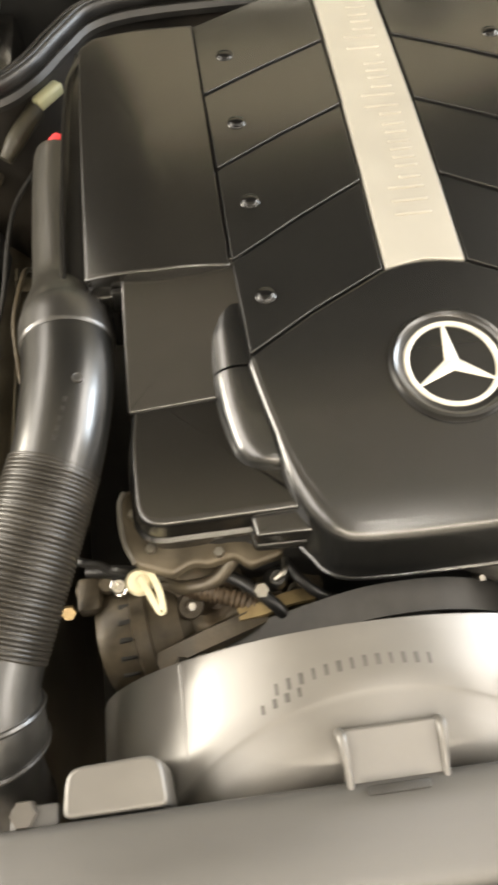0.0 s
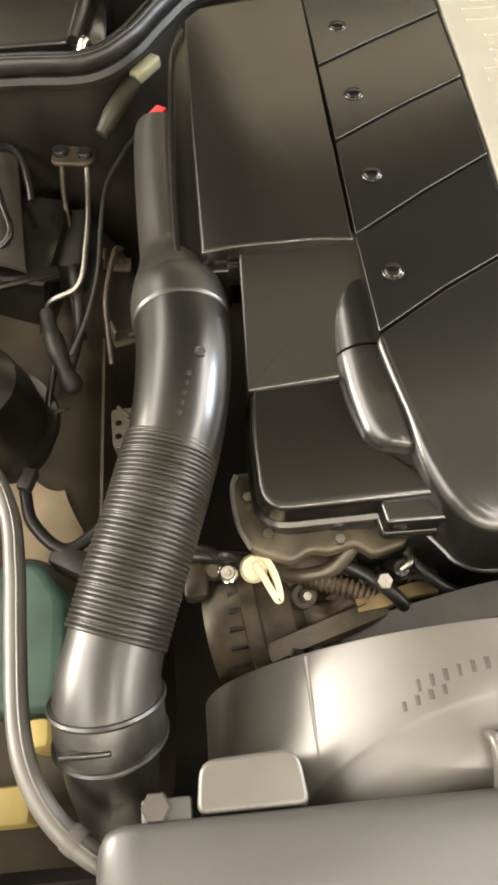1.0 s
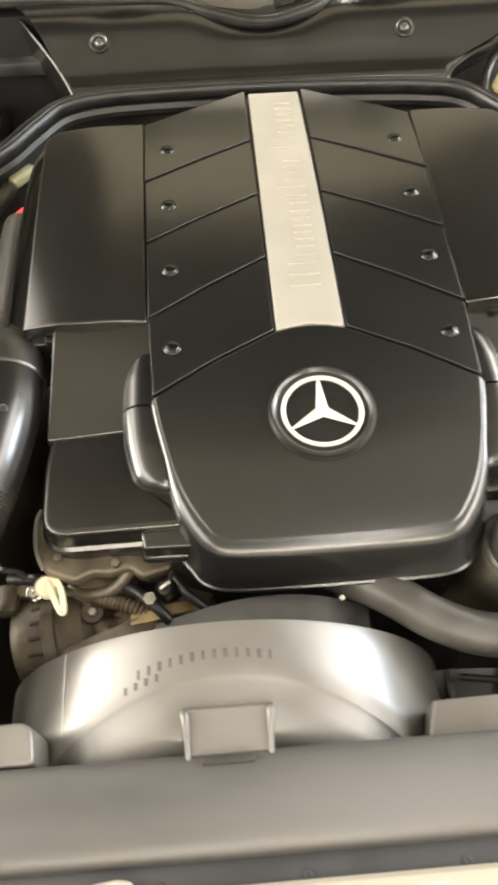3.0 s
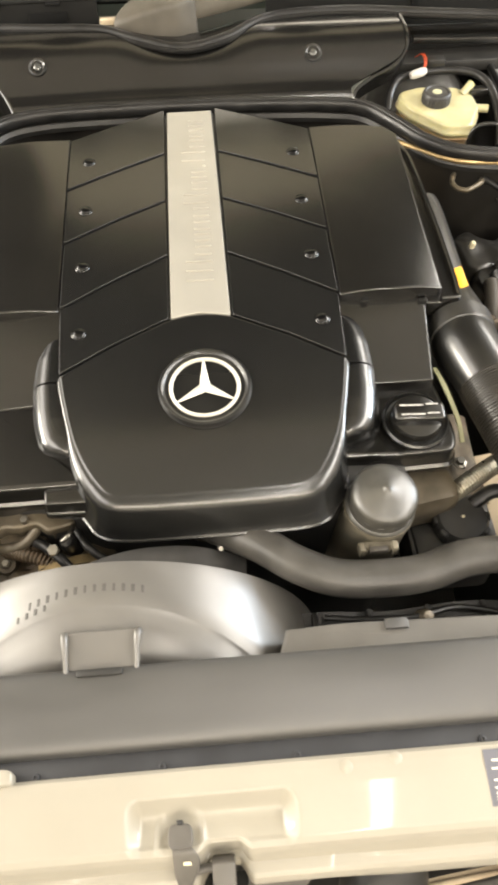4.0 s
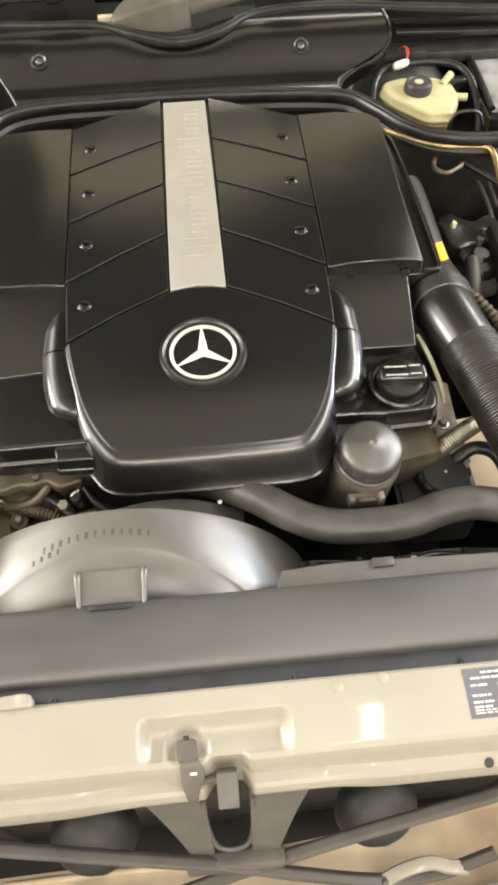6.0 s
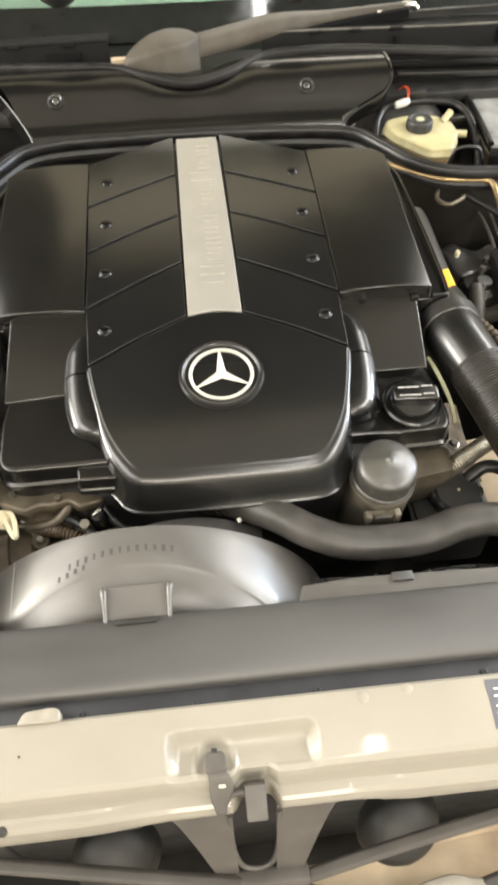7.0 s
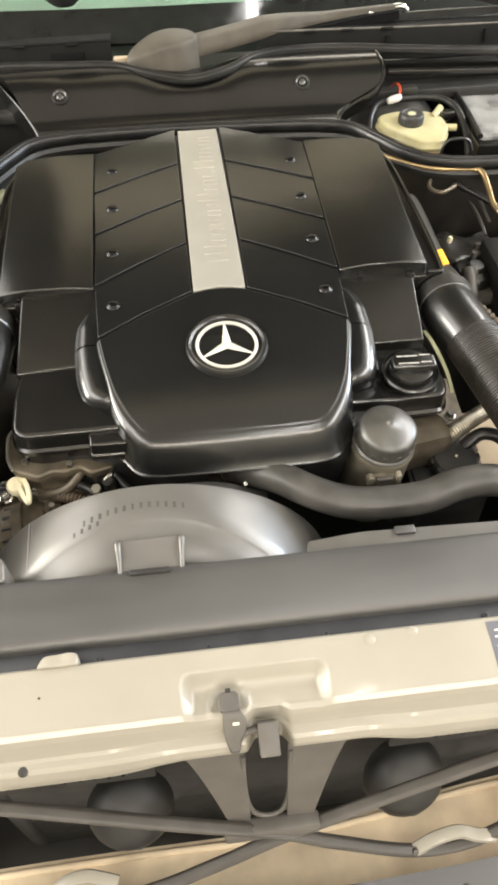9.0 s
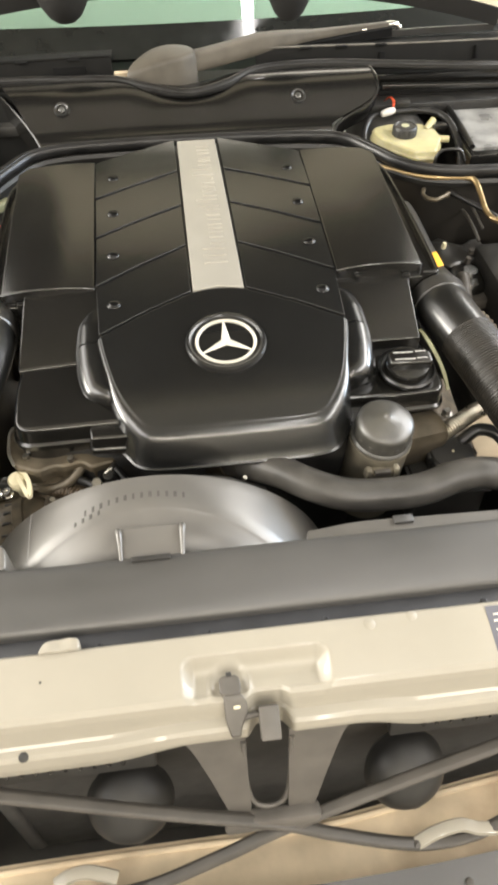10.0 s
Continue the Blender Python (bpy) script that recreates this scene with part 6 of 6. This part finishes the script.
    part("hose_clamp", tube([(-0.400, -0.2855, 0.9172), (-0.393, -0.2915, 0.9164)], 0.0092, 16, 4, False), ZINC, ob, "dull steel clamp")
    solo("lamp_housing", block((-0.47, -0.36, 0.86), (0.16, 0.10, 0.10), 0.012), SLATE, (-0.47, -0.36, 0.81), "dark grey headlamp housing back", "lamp housing")
    # fastener and dipstick lever at the engine's front
    ob = thing("fluid_dipstick", (-0.268, -0.112, 0.80), "ivory plastic dipstick lever", "dipstick")
    part("head", lathe([(0.0, 0.008), (0.0088, 0.008), (0.0110, 0.005), (0.0110, -0.004), (0.006, -0.02), (0.006, -0.06)], (-0.2695, -0.113, 0.888), (0, -0.25, 1), 24), IVORY, ob)
    part("tongue", sweep([(-0.266, -0.106, 0.896), (-0.2585, -0.112, 0.897), (-0.2535, -0.124, 0.896), (-0.2515, -0.138, 0.893), (-0.2535, -0.141, 0.892), (-0.2590, -0.131, 0.895), (-0.2645, -0.119, 0.896), (-0.268, -0.112, 0.896)], [(-0.0030, -0.003), (0.0030, -0.003), (0.0024, 0.0025), (-0.0024, 0.0025)], 5), IVORY, ob, "looped ivory tongue")
    ob = thing("head_bolt", (-0.2907, -0.1035, 0.83), "bright steel socket bolt", "bolt")
    part("bolt_head", lathe([(0.002, 0.002), (0.003, 0.006), (0.0055, 0.006), (0.0062, 0.004), (0.0062, -0.03)], (-0.2907, -0.1035, 0.858), (0, -0.3, 1), 20), CHROME, ob)
    part("bolt_washer", lathe([(0.006, 0.0), (0.0082, -0.001), (0.0082, -0.004)], (-0.2907, -0.1035, 0.858), (0, -0.3, 1), 20), CHROME, ob)


left_bay()


def engine_front():
    """Castings, pipes, belt and pulley that show above the fan shroud."""
    ob = thing("alternator", (-0.28, -0.14, 0.74), "dusty olive-brown alternator housing with vents", "alternator")
    part("case", lathe([(0.0, 0.06), (0.035, 0.06), (0.047, 0.05), (0.05, 0.03), (0.05, -0.012), (0.045, -0.022), (0.0, -0.024)], (-0.285, -0.135, 0.805), (0.95, 0.1, 0.15), 40), ALU, ob)
    for k in range(7):
        an = radians(40 + 17 * k)
        part("vent_slot", block((-0.2860, -0.135 - 0.0496 * math.cos(an), 0.805 + 0.0496 * math.sin(an)), (0.014, 0.0042, 0.0030), 0.0006, (-90 + math.degrees(an), 0, 5)), BLACK_DARK, ob, "dark cooling slot")
    part("clamp_band", lathe([(0.049, -0.008), (0.053, -0.006), (0.053, 0.006), (0.049, 0.008)], (-0.268, -0.133, 0.808), (0.95, 0.1, 0.15), 40), ALU, ob)
    part("mount_ear", block((-0.318, -0.105, 0.845), (0.02, 0.03, 0.02), 0.004), ALU, ob)
    part("brass_nut", lathe([(0.0, 0.008), (0.006, 0.008), (0.007, 0.0)], (-0.338, -0.115, 0.84), (0.2, -0.5, 1), 6), GOLD, ob, "small brass nut")
    rng = random.Random(12)
    part("mount_arm", sweep([(-0.262, -0.168, 0.842), (-0.225, -0.160, 0.858), (-0.190, -0.152, 0.868), (-0.170, -0.146, 0.868)], [(-0.011, -0.006), (0.010, -0.006), (0.008, 0.004), (-0.006, 0.006)], 5), ALU, ob, "tan cast mounting arm")
    for k in range(5):
        part("cast_lug", lathe([(0.0, 0.010), (0.005 + 0.002 * rng.random(), 0.010), (0.009, 0.004), (0.010, -0.012)], (-0.325 + 0.021 * k + 0.004 * rng.random(), -0.104 + 0.010 * rng.random(), 0.838 + 0.012 * rng.random()), (rng.uniform(-0.3, 0.3), -0.4, 1), 12), ALU, ob)
    for k in range(6):
        x, y = -0.330 + 0.030 * k, -0.075 - 0.012 * (k % 3)
        pts = [(x, y, 0.855 + 0.01 * rng.random()), (x + 0.012, y - 0.018 * rng.random(), 0.872 + 0.01 * rng.random()), (x + 0.028, y - 0.012, 0.865), (x + 0.045, y - 0.030 * rng.random(), 0.850)]
        solo("engine_wire", tube(pts, 0.0022 + 0.0018 * rng.random(), 8, 5), (RUBBER, BLACK_DARK, ALU)[k % 3], pts[1], "thin grimy wire at the engine front", "wire", "engine front wires")
    cast = thing("front_casting", (-0.18, -0.12, 0.78), "grimy brown front casting between the hoses", "casting")
    base = round_poly([(-0.262, -0.100), (-0.248, -0.146), (-0.214, -0.152), (-0.196, -0.138), (-0.170, -0.150), (-0.135, -0.146), (-0.112, -0.120), (-0.125, -0.085), (-0.250, -0.082)], 0.010, 3)
    part("casting_body", mound(base, lambda x, y: 0.852 + 0.008 * math.sin(70 * x) * math.cos(60 * y) + 0.004 * math.sin(190 * x + 90 * y), 0.005, [(0.001, 0.02), (0.002, 0.07)], step=0.006), RUST, cast)
    for x, y, r in ((-0.232, -0.128, 0.010), (-0.188, -0.122, 0.012), (-0.142, -0.128, 0.009)):
        boss = part("casting_boss", lathe([(0.0, 0.012), (r * 0.5, 0.012), (r * 0.55, 0.008), (r, 0.008), (r * 1.15, 0.0), (r * 1.3, -0.012)], (x, y, 0.856), (0.15, -0.35, 1), 18), ALU, cast)
        part("boss_bolt", lathe([(0.0, 0.018), (r * 0.36, 0.018), (r * 0.42, 0.012), (r * 0.42, 0.008)], (x, y, 0.856), (0.15, -0.35, 1), 6), STEEL, boss)
    coil = tube([(-0.232, -0.116, 0.866), (-0.214, -0.124, 0.872), (-0.192, -0.132, 0.872), (-0.172, -0.140, 0.866)], lambda f: 0.0072 + 0.0010 * math.cos(2 * math.pi * 16 * f), 18, 34)
    solo("brown_conduit", coil, BROWN_SLEEVE, (-0.205, -0.128, 0.86), "dull brown ribbed conduit at the engine front", "conduit")
    for pts, r in (([(-0.200, -0.112, 0.880), (-0.180, -0.128, 0.886), (-0.160, -0.146, 0.880), (-0.150, -0.158, 0.862)], 0.0055), ([(-0.150, -0.112, 0.892), (-0.138, -0.130, 0.890), (-0.120, -0.142, 0.880), (-0.095, -0.148, 0.872)], 0.0045), ([(-0.236, -0.090, 0.872), (-0.262, -0.098, 0.868), (-0.290, -0.092, 0.862), (-0.318, -0.084, 0.850)], 0.0060)):
        solo("engine_wire", tube(pts, r, 12, 6), RUBBER, pts[1], "black sleeved cable at the engine front", "wire", "engine front wires")
    # cast pipe under the head cover
    ob = thing("coolant_pipe", (-0.21, -0.09, 0.85), "dirty cast coolant pipe below the cover", "pipe")
    part("cast_pipe", tube([(-0.262, -0.086, 0.862), (-0.244, -0.112, 0.868), (-0.222, -0.118, 0.876), (-0.205, -0.116, 0.884), (-0.190, -0.104, 0.895)], 0.006, 18, 6), CAST, ob)
    part("flange", block((-0.215, -0.108, 0.865), (0.060, 0.018, 0.026), 0.006, (0, 0, -12)), RUST, ob, "rusty flange")
    ob = thing("head_flange", (-0.22, -0.05, 0.86), "dirty cast alloy head flange below the black cover", "engine")
    fo = round_poly([(-0.250, -0.035), (-0.2760, -0.036), (-0.2815, -0.050), (-0.2790, -0.084), (-0.2690, -0.106), (-0.2400, -0.117), (-0.2240, -0.108), (-0.2120, -0.112), (-0.1900, -0.108), (-0.1780, -0.118), (-0.150, -0.110), (-0.150, -0.035)], 0.005, 3)
    part("flange_plate", mound(fo, lambda x, y: 0.906 + 0.003 * math.sin(90 * x) * math.cos(70 * y), 0.004, [(0.0, 0.010), (-0.006, 0.014), (-0.008, 0.05)], step=0.006, centre=(-0.21, -0.07)), CAST, ob)
    part("flange_edge", tube([(-0.2765, -0.040, 0.907), (-0.2805, -0.052, 0.907), (-0.2785, -0.082, 0.906), (-0.2700, -0.103, 0.905)], 0.0022, 8, 5), PALE_EDGE, ob, "pale flange edge")
    for x, y in ((-0.2690, -0.062), (-0.2560, -0.094), (-0.2020, -0.104)):
        part("flange_bolt", lathe([(0.0, 0.005), (0.0040, 0.005), (0.0046, 0.0), (0.0046, -0.004)], (x, y, 0.908), (0, -0.1, 1), 6), STEEL, ob)
    ob = thing("bracket", (-0.16, -0.13, 0.84), "gold passivated bracket with a glossy black valve", "bracket")
    part("bracket_plate", sweep([(-0.192, -0.146, 0.872), (-0.17, -0.144, 0.875), (-0.15, -0.139, 0.876), (-0.128, -0.136, 0.872)], [(-0.006, -0.002), (0.006, -0.002), (0.005, 0.002), (-0.006, 0.001)], 4), BRASSY, ob)
    part("valve", lathe([(0.0, 0.022), (0.006, 0.022), (0.009, 0.016), (0.010, -0.02)], (-0.158, -0.122, 0.880), (0, -0.3, 1), 22), BLACK_GLOSS, ob, "glossy black valve")
    part("hex_bolt", lathe([(0.0, 0.007), (0.006, 0.007), (0.0068, 0.0)], (-0.172, -0.134, 0.893), (0, -0.4, 1), 6), STEEL, ob)
    part("lever", tube([(-0.150, -0.115, 0.905), (-0.153, -0.128, 0.912), (-0.160, -0.132, 0.908)], 0.0026, 10, 4), STEEL, ob)
    # belt over the pulleys
    ob = thing("drive_belt", (-0.14, -0.165, 0.84), "black ribbed drive belt over its pulley", "belt")
    part("belt", sweep([(-0.26, -0.172, 0.825), (-0.20, -0.168, 0.855), (-0.15, -0.163, 0.878), (-0.10, -0.158, 0.895), (-0.06, -0.157, 0.900), (-0.02, -0.158, 0.895), (0.03, -0.16, 0.87)], [(-0.013, -0.002), (0.013, -0.002), (0.013, 0.002), (-0.013, 0.002)], 8), BELT, ob)
    part("pulley", lathe([(0.0, 0.012), (0.03, 0.012), (0.05, 0.008), (0.054, 0.012), (0.056, 0.0), (0.054, -0.012), (0.0, -0.012)], (-0.06, -0.165, 0.838), (0, -1, 0), 40), BLACK_GLOSS, ob, "black pulley")
    for k in range(3):
        solo("hex_bolt", lathe([(0.0, 0.006), (0.0055, 0.006), (0.0062, 0.0), (0.0062, -0.01)], (-0.242 + 0.016 * k, -0.172, 0.850 + 0.002 * k), (0.1, -0.6, 1), 6), STEEL, (-0.242 + 0.016 * k, -0.172, 0.845), "small steel bolt on the engine front", "bolt", "engine front bolts")
    for x, y, z in ((-0.038, -0.150, 0.893), (0.005, -0.147, 0.893)):
        solo("hex_bolt", lathe([(0.0, 0.003), (0.0028, 0.003), (0.0032, 0.0), (0.0032, -0.012)], (x, y, z), (0.1, -0.6, 1), 6), STEEL, (x, y, z - 0.01), "small steel bolt on the engine front", "bolt", "engine front bolts")
    solo("thermostat_neck", tube([(-0.03, -0.07, 0.85), (-0.028, -0.09, 0.865), (-0.020, -0.100, 0.878), (-0.008, -0.110, 0.886)], lambda f: 0.022, 20, 5), ALU, (0.0, -0.1, 0.87), "alloy thermostat neck behind the hose", "pipe")


engine_front()


def right_bay():
    ob = thing("expansion_tank", (0.275, -0.125, 0.76), "black coolant expansion tank with a scalloped cap", "coolant tank")
    cap = part("cap", lathe([(0.0, 0.0125), (0.020, 0.0125), (0.027, 0.0110), (0.0305, 0.006), (0.0305, -0.010), (0.026, -0.018)], (0.280, -0.115, 0.856), (0.02, -0.1, 1), 36), DUSTY_BLACK, ob, "matte black scalloped cap")
    for k in range(10):
        a = 2 * math.pi * k / 10
        part("grip_rib", block((0.280 + 0.0300 * math.cos(a), -0.115 + 0.0300 * math.sin(a), 0.857), (0.006, 0.011, 0.015), 0.0030, (0, 0, math.degrees(a)), 3), DUSTY_BLACK, cap)
    part("spot", lathe([(0.0, 0.0137), (0.0016, 0.0137), (0.002, 0.011)], (0.2795, -0.1155, 0.8565), (0.02, -0.1, 1), 12), IVORY, cap, "small white spot")
    part("tank", block((0.272, -0.118, 0.806), (0.096, 0.085, 0.080), 0.010), DUSTY_BLACK, ob, "black tank")
    part("tank_seam", block((0.272, -0.118, 0.838), (0.102, 0.091, 0.004), 0.0015), DUSTY_BLACK, ob, "raised seam round the tank")
    solo("overflow_hose", tube([(0.295, -0.10, 0.865), (0.32, -0.092, 0.878), (0.345, -0.104, 0.875), (0.355, -0.14, 0.86), (0.35, -0.17, 0.84)], 0.0085, 16, 6), RUBBER, (0.33, -0.10, 0.86), "black overflow hose beside the cap", "hose")
    rib = tube([(0.264, -0.096, 0.862), (0.272, -0.089, 0.872), (0.300, -0.073, 0.875), (0.329, -0.056, 0.875), (0.365, -0.036, 0.868)], lambda f: 0.0105 + 0.0012 * math.cos(2 * math.pi * 34 * f), 24, 60)
    solo("foil_conduit", rib, FOIL, (0.315, -0.065, 0.85), "silver ribbed heat conduit below the intake pipe", "conduit")
    rib = tube([(0.385, 0.20, 0.87), (0.40, 0.165, 0.875), (0.415, 0.13, 0.872), (0.425, 0.10, 0.86)], lambda f: 0.0075 + 0.0010 * math.cos(2 * math.pi * 12 * f), 20, 30)
    solo("tan_conduit", rib, RUST, (0.405, 0.15, 0.86), "tan ribbed conduit beside the intake pipe", "conduit")
    solo("cable_strap", sweep([(0.268, 0.040, 0.945), (0.272, 0.020, 0.945), (0.278, -0.002, 0.938), (0.285, -0.024, 0.924), (0.290, -0.040, 0.905)], [(-0.0024, -0.0012), (0.0024, -0.0012), (0.0024, 0.0012), (-0.0024, 0.0012)], 6), OLIVE_CONN, (0.278, 0.0, 0.92), "pale olive strap beside the filler platform", "strap")
    solo("filter_side_casting", block((0.238, -0.088, 0.868), (0.075, 0.05, 0.06), 0.014, (0, 0, 10)), CAST, (0.245, -0.085, 0.84), "pale grimy casting below the platform", "casting")
    solo("inner_wing_pad", block((0.375, -0.062, 0.822), (0.13, 0.12, 0.012), 0.004, (0, 0, 8)), CREAM_DUSTY, (0.375, -0.062, 0.815), "dusty cream inner wing pad", "panel")
    shield = thing("heat_shield", (0.29, -0.02, 0.80), "dull pressed heat shield under the oil filler platform", "heat shield")
    part("shield_sheet", sheet(lambda u, v: (0.245 + 0.085 * u, 0.045 - 0.125 * v, 0.868 - 0.030 * u + 0.004 * math.sin(9 * u + 5 * v) - 0.012 * v), 14, 14, (0, 0, -0.002)), RUST, shield)
    part("shield_rib", tube([(0.262, 0.03, 0.866), (0.272, -0.01, 0.862), (0.280, -0.05, 0.856)], 0.004, 10, 5), RUST, shield, "pressed stiffening rib")
    part("shield_bolt", lathe([(0.0, 0.006), (0.005, 0.006), (0.0058, 0.0), (0.0085, -0.001), (0.0085, -0.003)], (0.300, -0.035, 0.856), (0, -0.1, 1), 6), STEEL, shield, "dull steel bolt")
    # what shows in the gap between the hose and the fan shroud
    ob = thing("fan_carrier", (0.20, -0.225, 0.74), "dusty black fan carrier below the coolant hose", "fan carrier")
    part("carrier_plate", sheet(lambda u, v: (0.06 + 0.36 * u, -0.205 - 0.05 * v, 0.835 + 0.006 * math.sin(14 * u) - 0.02 * v), 20, 4, (0, 0, -0.006)), DUSTY_BLACK, ob)
    for k in range(5):
        part("carrier_rib", block((0.10 + 0.062 * k, -0.228, 0.834), (0.006, 0.046, 0.016), 0.002, (0, 0, 6 * (k % 2))), DUSTY_BLACK, ob)
    part("wire_clip", lathe([(0.0, 0.010), (0.006, 0.009), (0.008, 0.003), (0.008, -0.008)], (0.213, -0.226, 0.858), (0.3, -0.4, 1), 14), CAST, ob, "small pale wire clip")
    part("carrier_wire", tube([(0.11, -0.215, 0.848), (0.15, -0.224, 0.858), (0.205, -0.226, 0.860), (0.25, -0.215, 0.850), (0.30, -0.222, 0.842)], 0.0035, 10, 6), RUBBER, ob, "thin black wire")
    # dark units beyond the intake pipe
    ob = thing("pump_unit", (0.45, 0.28, 0.78), "black hydraulic pump unit in the shade", "pump")
    part("body", lathe([(0.0, 0.035), (0.012, 0.035), (0.016, 0.028), (0.030, 0.026), (0.036, 0.018), (0.038, -0.05)], (0.432, 0.275, 0.84), (0.1, -0.1, 1), 30), BLACK_LID, ob)
    part("body_flange", block((0.432, 0.235, 0.835), (0.085, 0.030, 0.022), 0.006, (0, 0, 14)), SLATE, ob, "cast flange")
    part("cover", block((0.50, 0.25, 0.84), (0.09, 0.16, 0.10), 0.014), BLACK_DARK, ob)
    part("knob", lathe([(0.0, 0.005), (0.003, 0.0045), (0.0042, 0.002), (0.0042, -0.006)], (0.400, 0.318, 0.895), (0, -0.2, 1), 16), IVORY, ob, "small white knob")
    cast = round_poly([(0.3843, 0.3526), (0.396, 0.373), (0.414, 0.3759), (0.4251, 0.360), (0.452, 0.357), (0.486, 0.378), (0.488, 0.325), (0.460, 0.305), (0.408, 0.290), (0.394, 0.303)][::-1], 0.007, 3)
    part("casting", mound(cast, lambda x, y: 0.872 + 0.010 * math.exp(-((x - 0.405) / 0.014) ** 2 - ((y - 0.345) / 0.02) ** 2) + 0.002 * math.sin(150 * x + 90 * y), 0.006, [(0.001, 0.02), (0.003, 0.06)], step=0.006), WORN_BLACK, ob, "dull worn casting")
    for hx, hy in ((0.452, 0.320), (0.4384, 0.2966)):
        part("casting_bolt", lathe([(0.0, 0.006), (0.005, 0.006), (0.0058, 0.0), (0.0058, -0.006)], (hx, hy, 0.876), (0, -0.1, 1), 6), SLATE, ob, "dull hex bolt")
    part("outlet", tube([(0.4188, 0.2636, 0.868), (0.417, 0.250, 0.866), (0.4161, 0.2327, 0.855), (0.420, 0.215, 0.835)], 0.011, 16, 5), SLATE, ob, "grey outlet pipe")
    for pts, r, m in (([(0.386, 0.418, 0.945), (0.3800, 0.405, 0.950), (0.3755, 0.389, 0.950), (0.380, 0.376, 0.950), (0.391, 0.3705, 0.950), (0.404, 0.377, 0.950), (0.4172, 0.387, 0.950), (0.423, 0.398, 0.945)], 0.0036, CAST), ([(0.43, 0.41, 0.94), (0.455, 0.385, 0.935), (0.48, 0.355, 0.93), (0.51, 0.33, 0.92)], 0.005, RUBBER),
                      ([(0.470, 0.442, 0.915), (0.468, 0.405, 0.921), (0.4664, 0.365, 0.92), (0.470, 0.335, 0.91)], 0.0026, SLATE), ([(0.4627, 0.425, 0.90), (0.4625, 0.39, 0.904), (0.463, 0.350, 0.90), (0.466, 0.33, 0.89)], 0.0030, SLATE), ([(0.46, 0.20, 0.88), (0.475, 0.15, 0.89), (0.48, 0.10, 0.88)], 0.008, RUBBER)):
        solo("pipe_loop", tube(pts, r, 12, 6), m, pts[1], "bent pipe among dark units", "pipe", "bent pipes")
    ob = thing("grey_clamp", (0.347, 0.49, 0.915), "small grey pipe clamp below the gold pipe", "clamp")
    part("clamp_body", block((0.3477, 0.488, 0.925), (0.016, 0.022, 0.014), 0.004, (0, 20, 30)), ALU, ob)
    part("clamp_screw", lathe([(0.0, 0.005), (0.0045, 0.005), (0.005, 0.0), (0.005, -0.006)], (0.338, 0.505, 0.930), (-0.2, -0.3, 1), 12), STEEL, ob, "steel screw")
    ob = thing("pipe_union", (0.442, 0.4356, 0.92), "dull round pipe union beside the bent pipe", "pipe")
    part("nut", lathe([(0.0, 0.010), (0.006, 0.010), (0.010, 0.006), (0.011, -0.006), (0.008, -0.014), (0.0, -0.016)], (0.442, 0.4356, 0.930), (0.3, -0.5, 0.8), 10), ALU, ob)
    part("sleeve", tube([(0.440, 0.430, 0.928), (0.430, 0.415, 0.935), (0.4222, 0.4005, 0.94)], 0.0045, 12, 4), CAST, ob)


right_bay()


def rear_left_box():
    """The dark box and glossy trim beyond the seal."""
    ob = thing("fuse_box", (-0.47, 0.56, 0.88), "black fuse box with a glossy lid behind the seal", "box")
    part("body", block((-0.47, 0.56, 0.905), (0.18, 0.16, 0.08), 0.008), BLACK_LID, ob)
    part("lid", mound(round_poly([(-0.56, 0.50), (-0.42, 0.50), (-0.40, 0.64), (-0.56, 0.64)], 0.01, 3), lambda x, y: 0.958 + 0.05 * (y - 0.5), 0.004, [(0, 0.012)], step=0.02), BLACK_GLOSS, ob, "glossy black lid")
    part("lid_edge", tube([(-0.415, 0.498, 0.96), (-0.403, 0.56, 0.964), (-0.395, 0.64, 0.968)], 0.006, 10, 4), BLACK_GLOSS, ob, "glossy lid edge")
    solo("side_shelf", sheet(lambda u, v: (-0.64 + 0.345 * u, 0.705 - 0.10 * v, 1.035 - 0.17 * soft(0, 0.6, v)), 8, 8, (0, 0.004, 0)), COWL_BLACK, (-0.5, 0.70, 0.91), "black inner panel behind the fuse box", "panel")
    part("clip", tube([(-0.408, 0.468, 0.94), (-0.404, 0.486, 0.958), (-0.398, 0.492, 0.962)], 0.007, 12, 4), CHROME, ob, "bright clip")


rear_left_box()
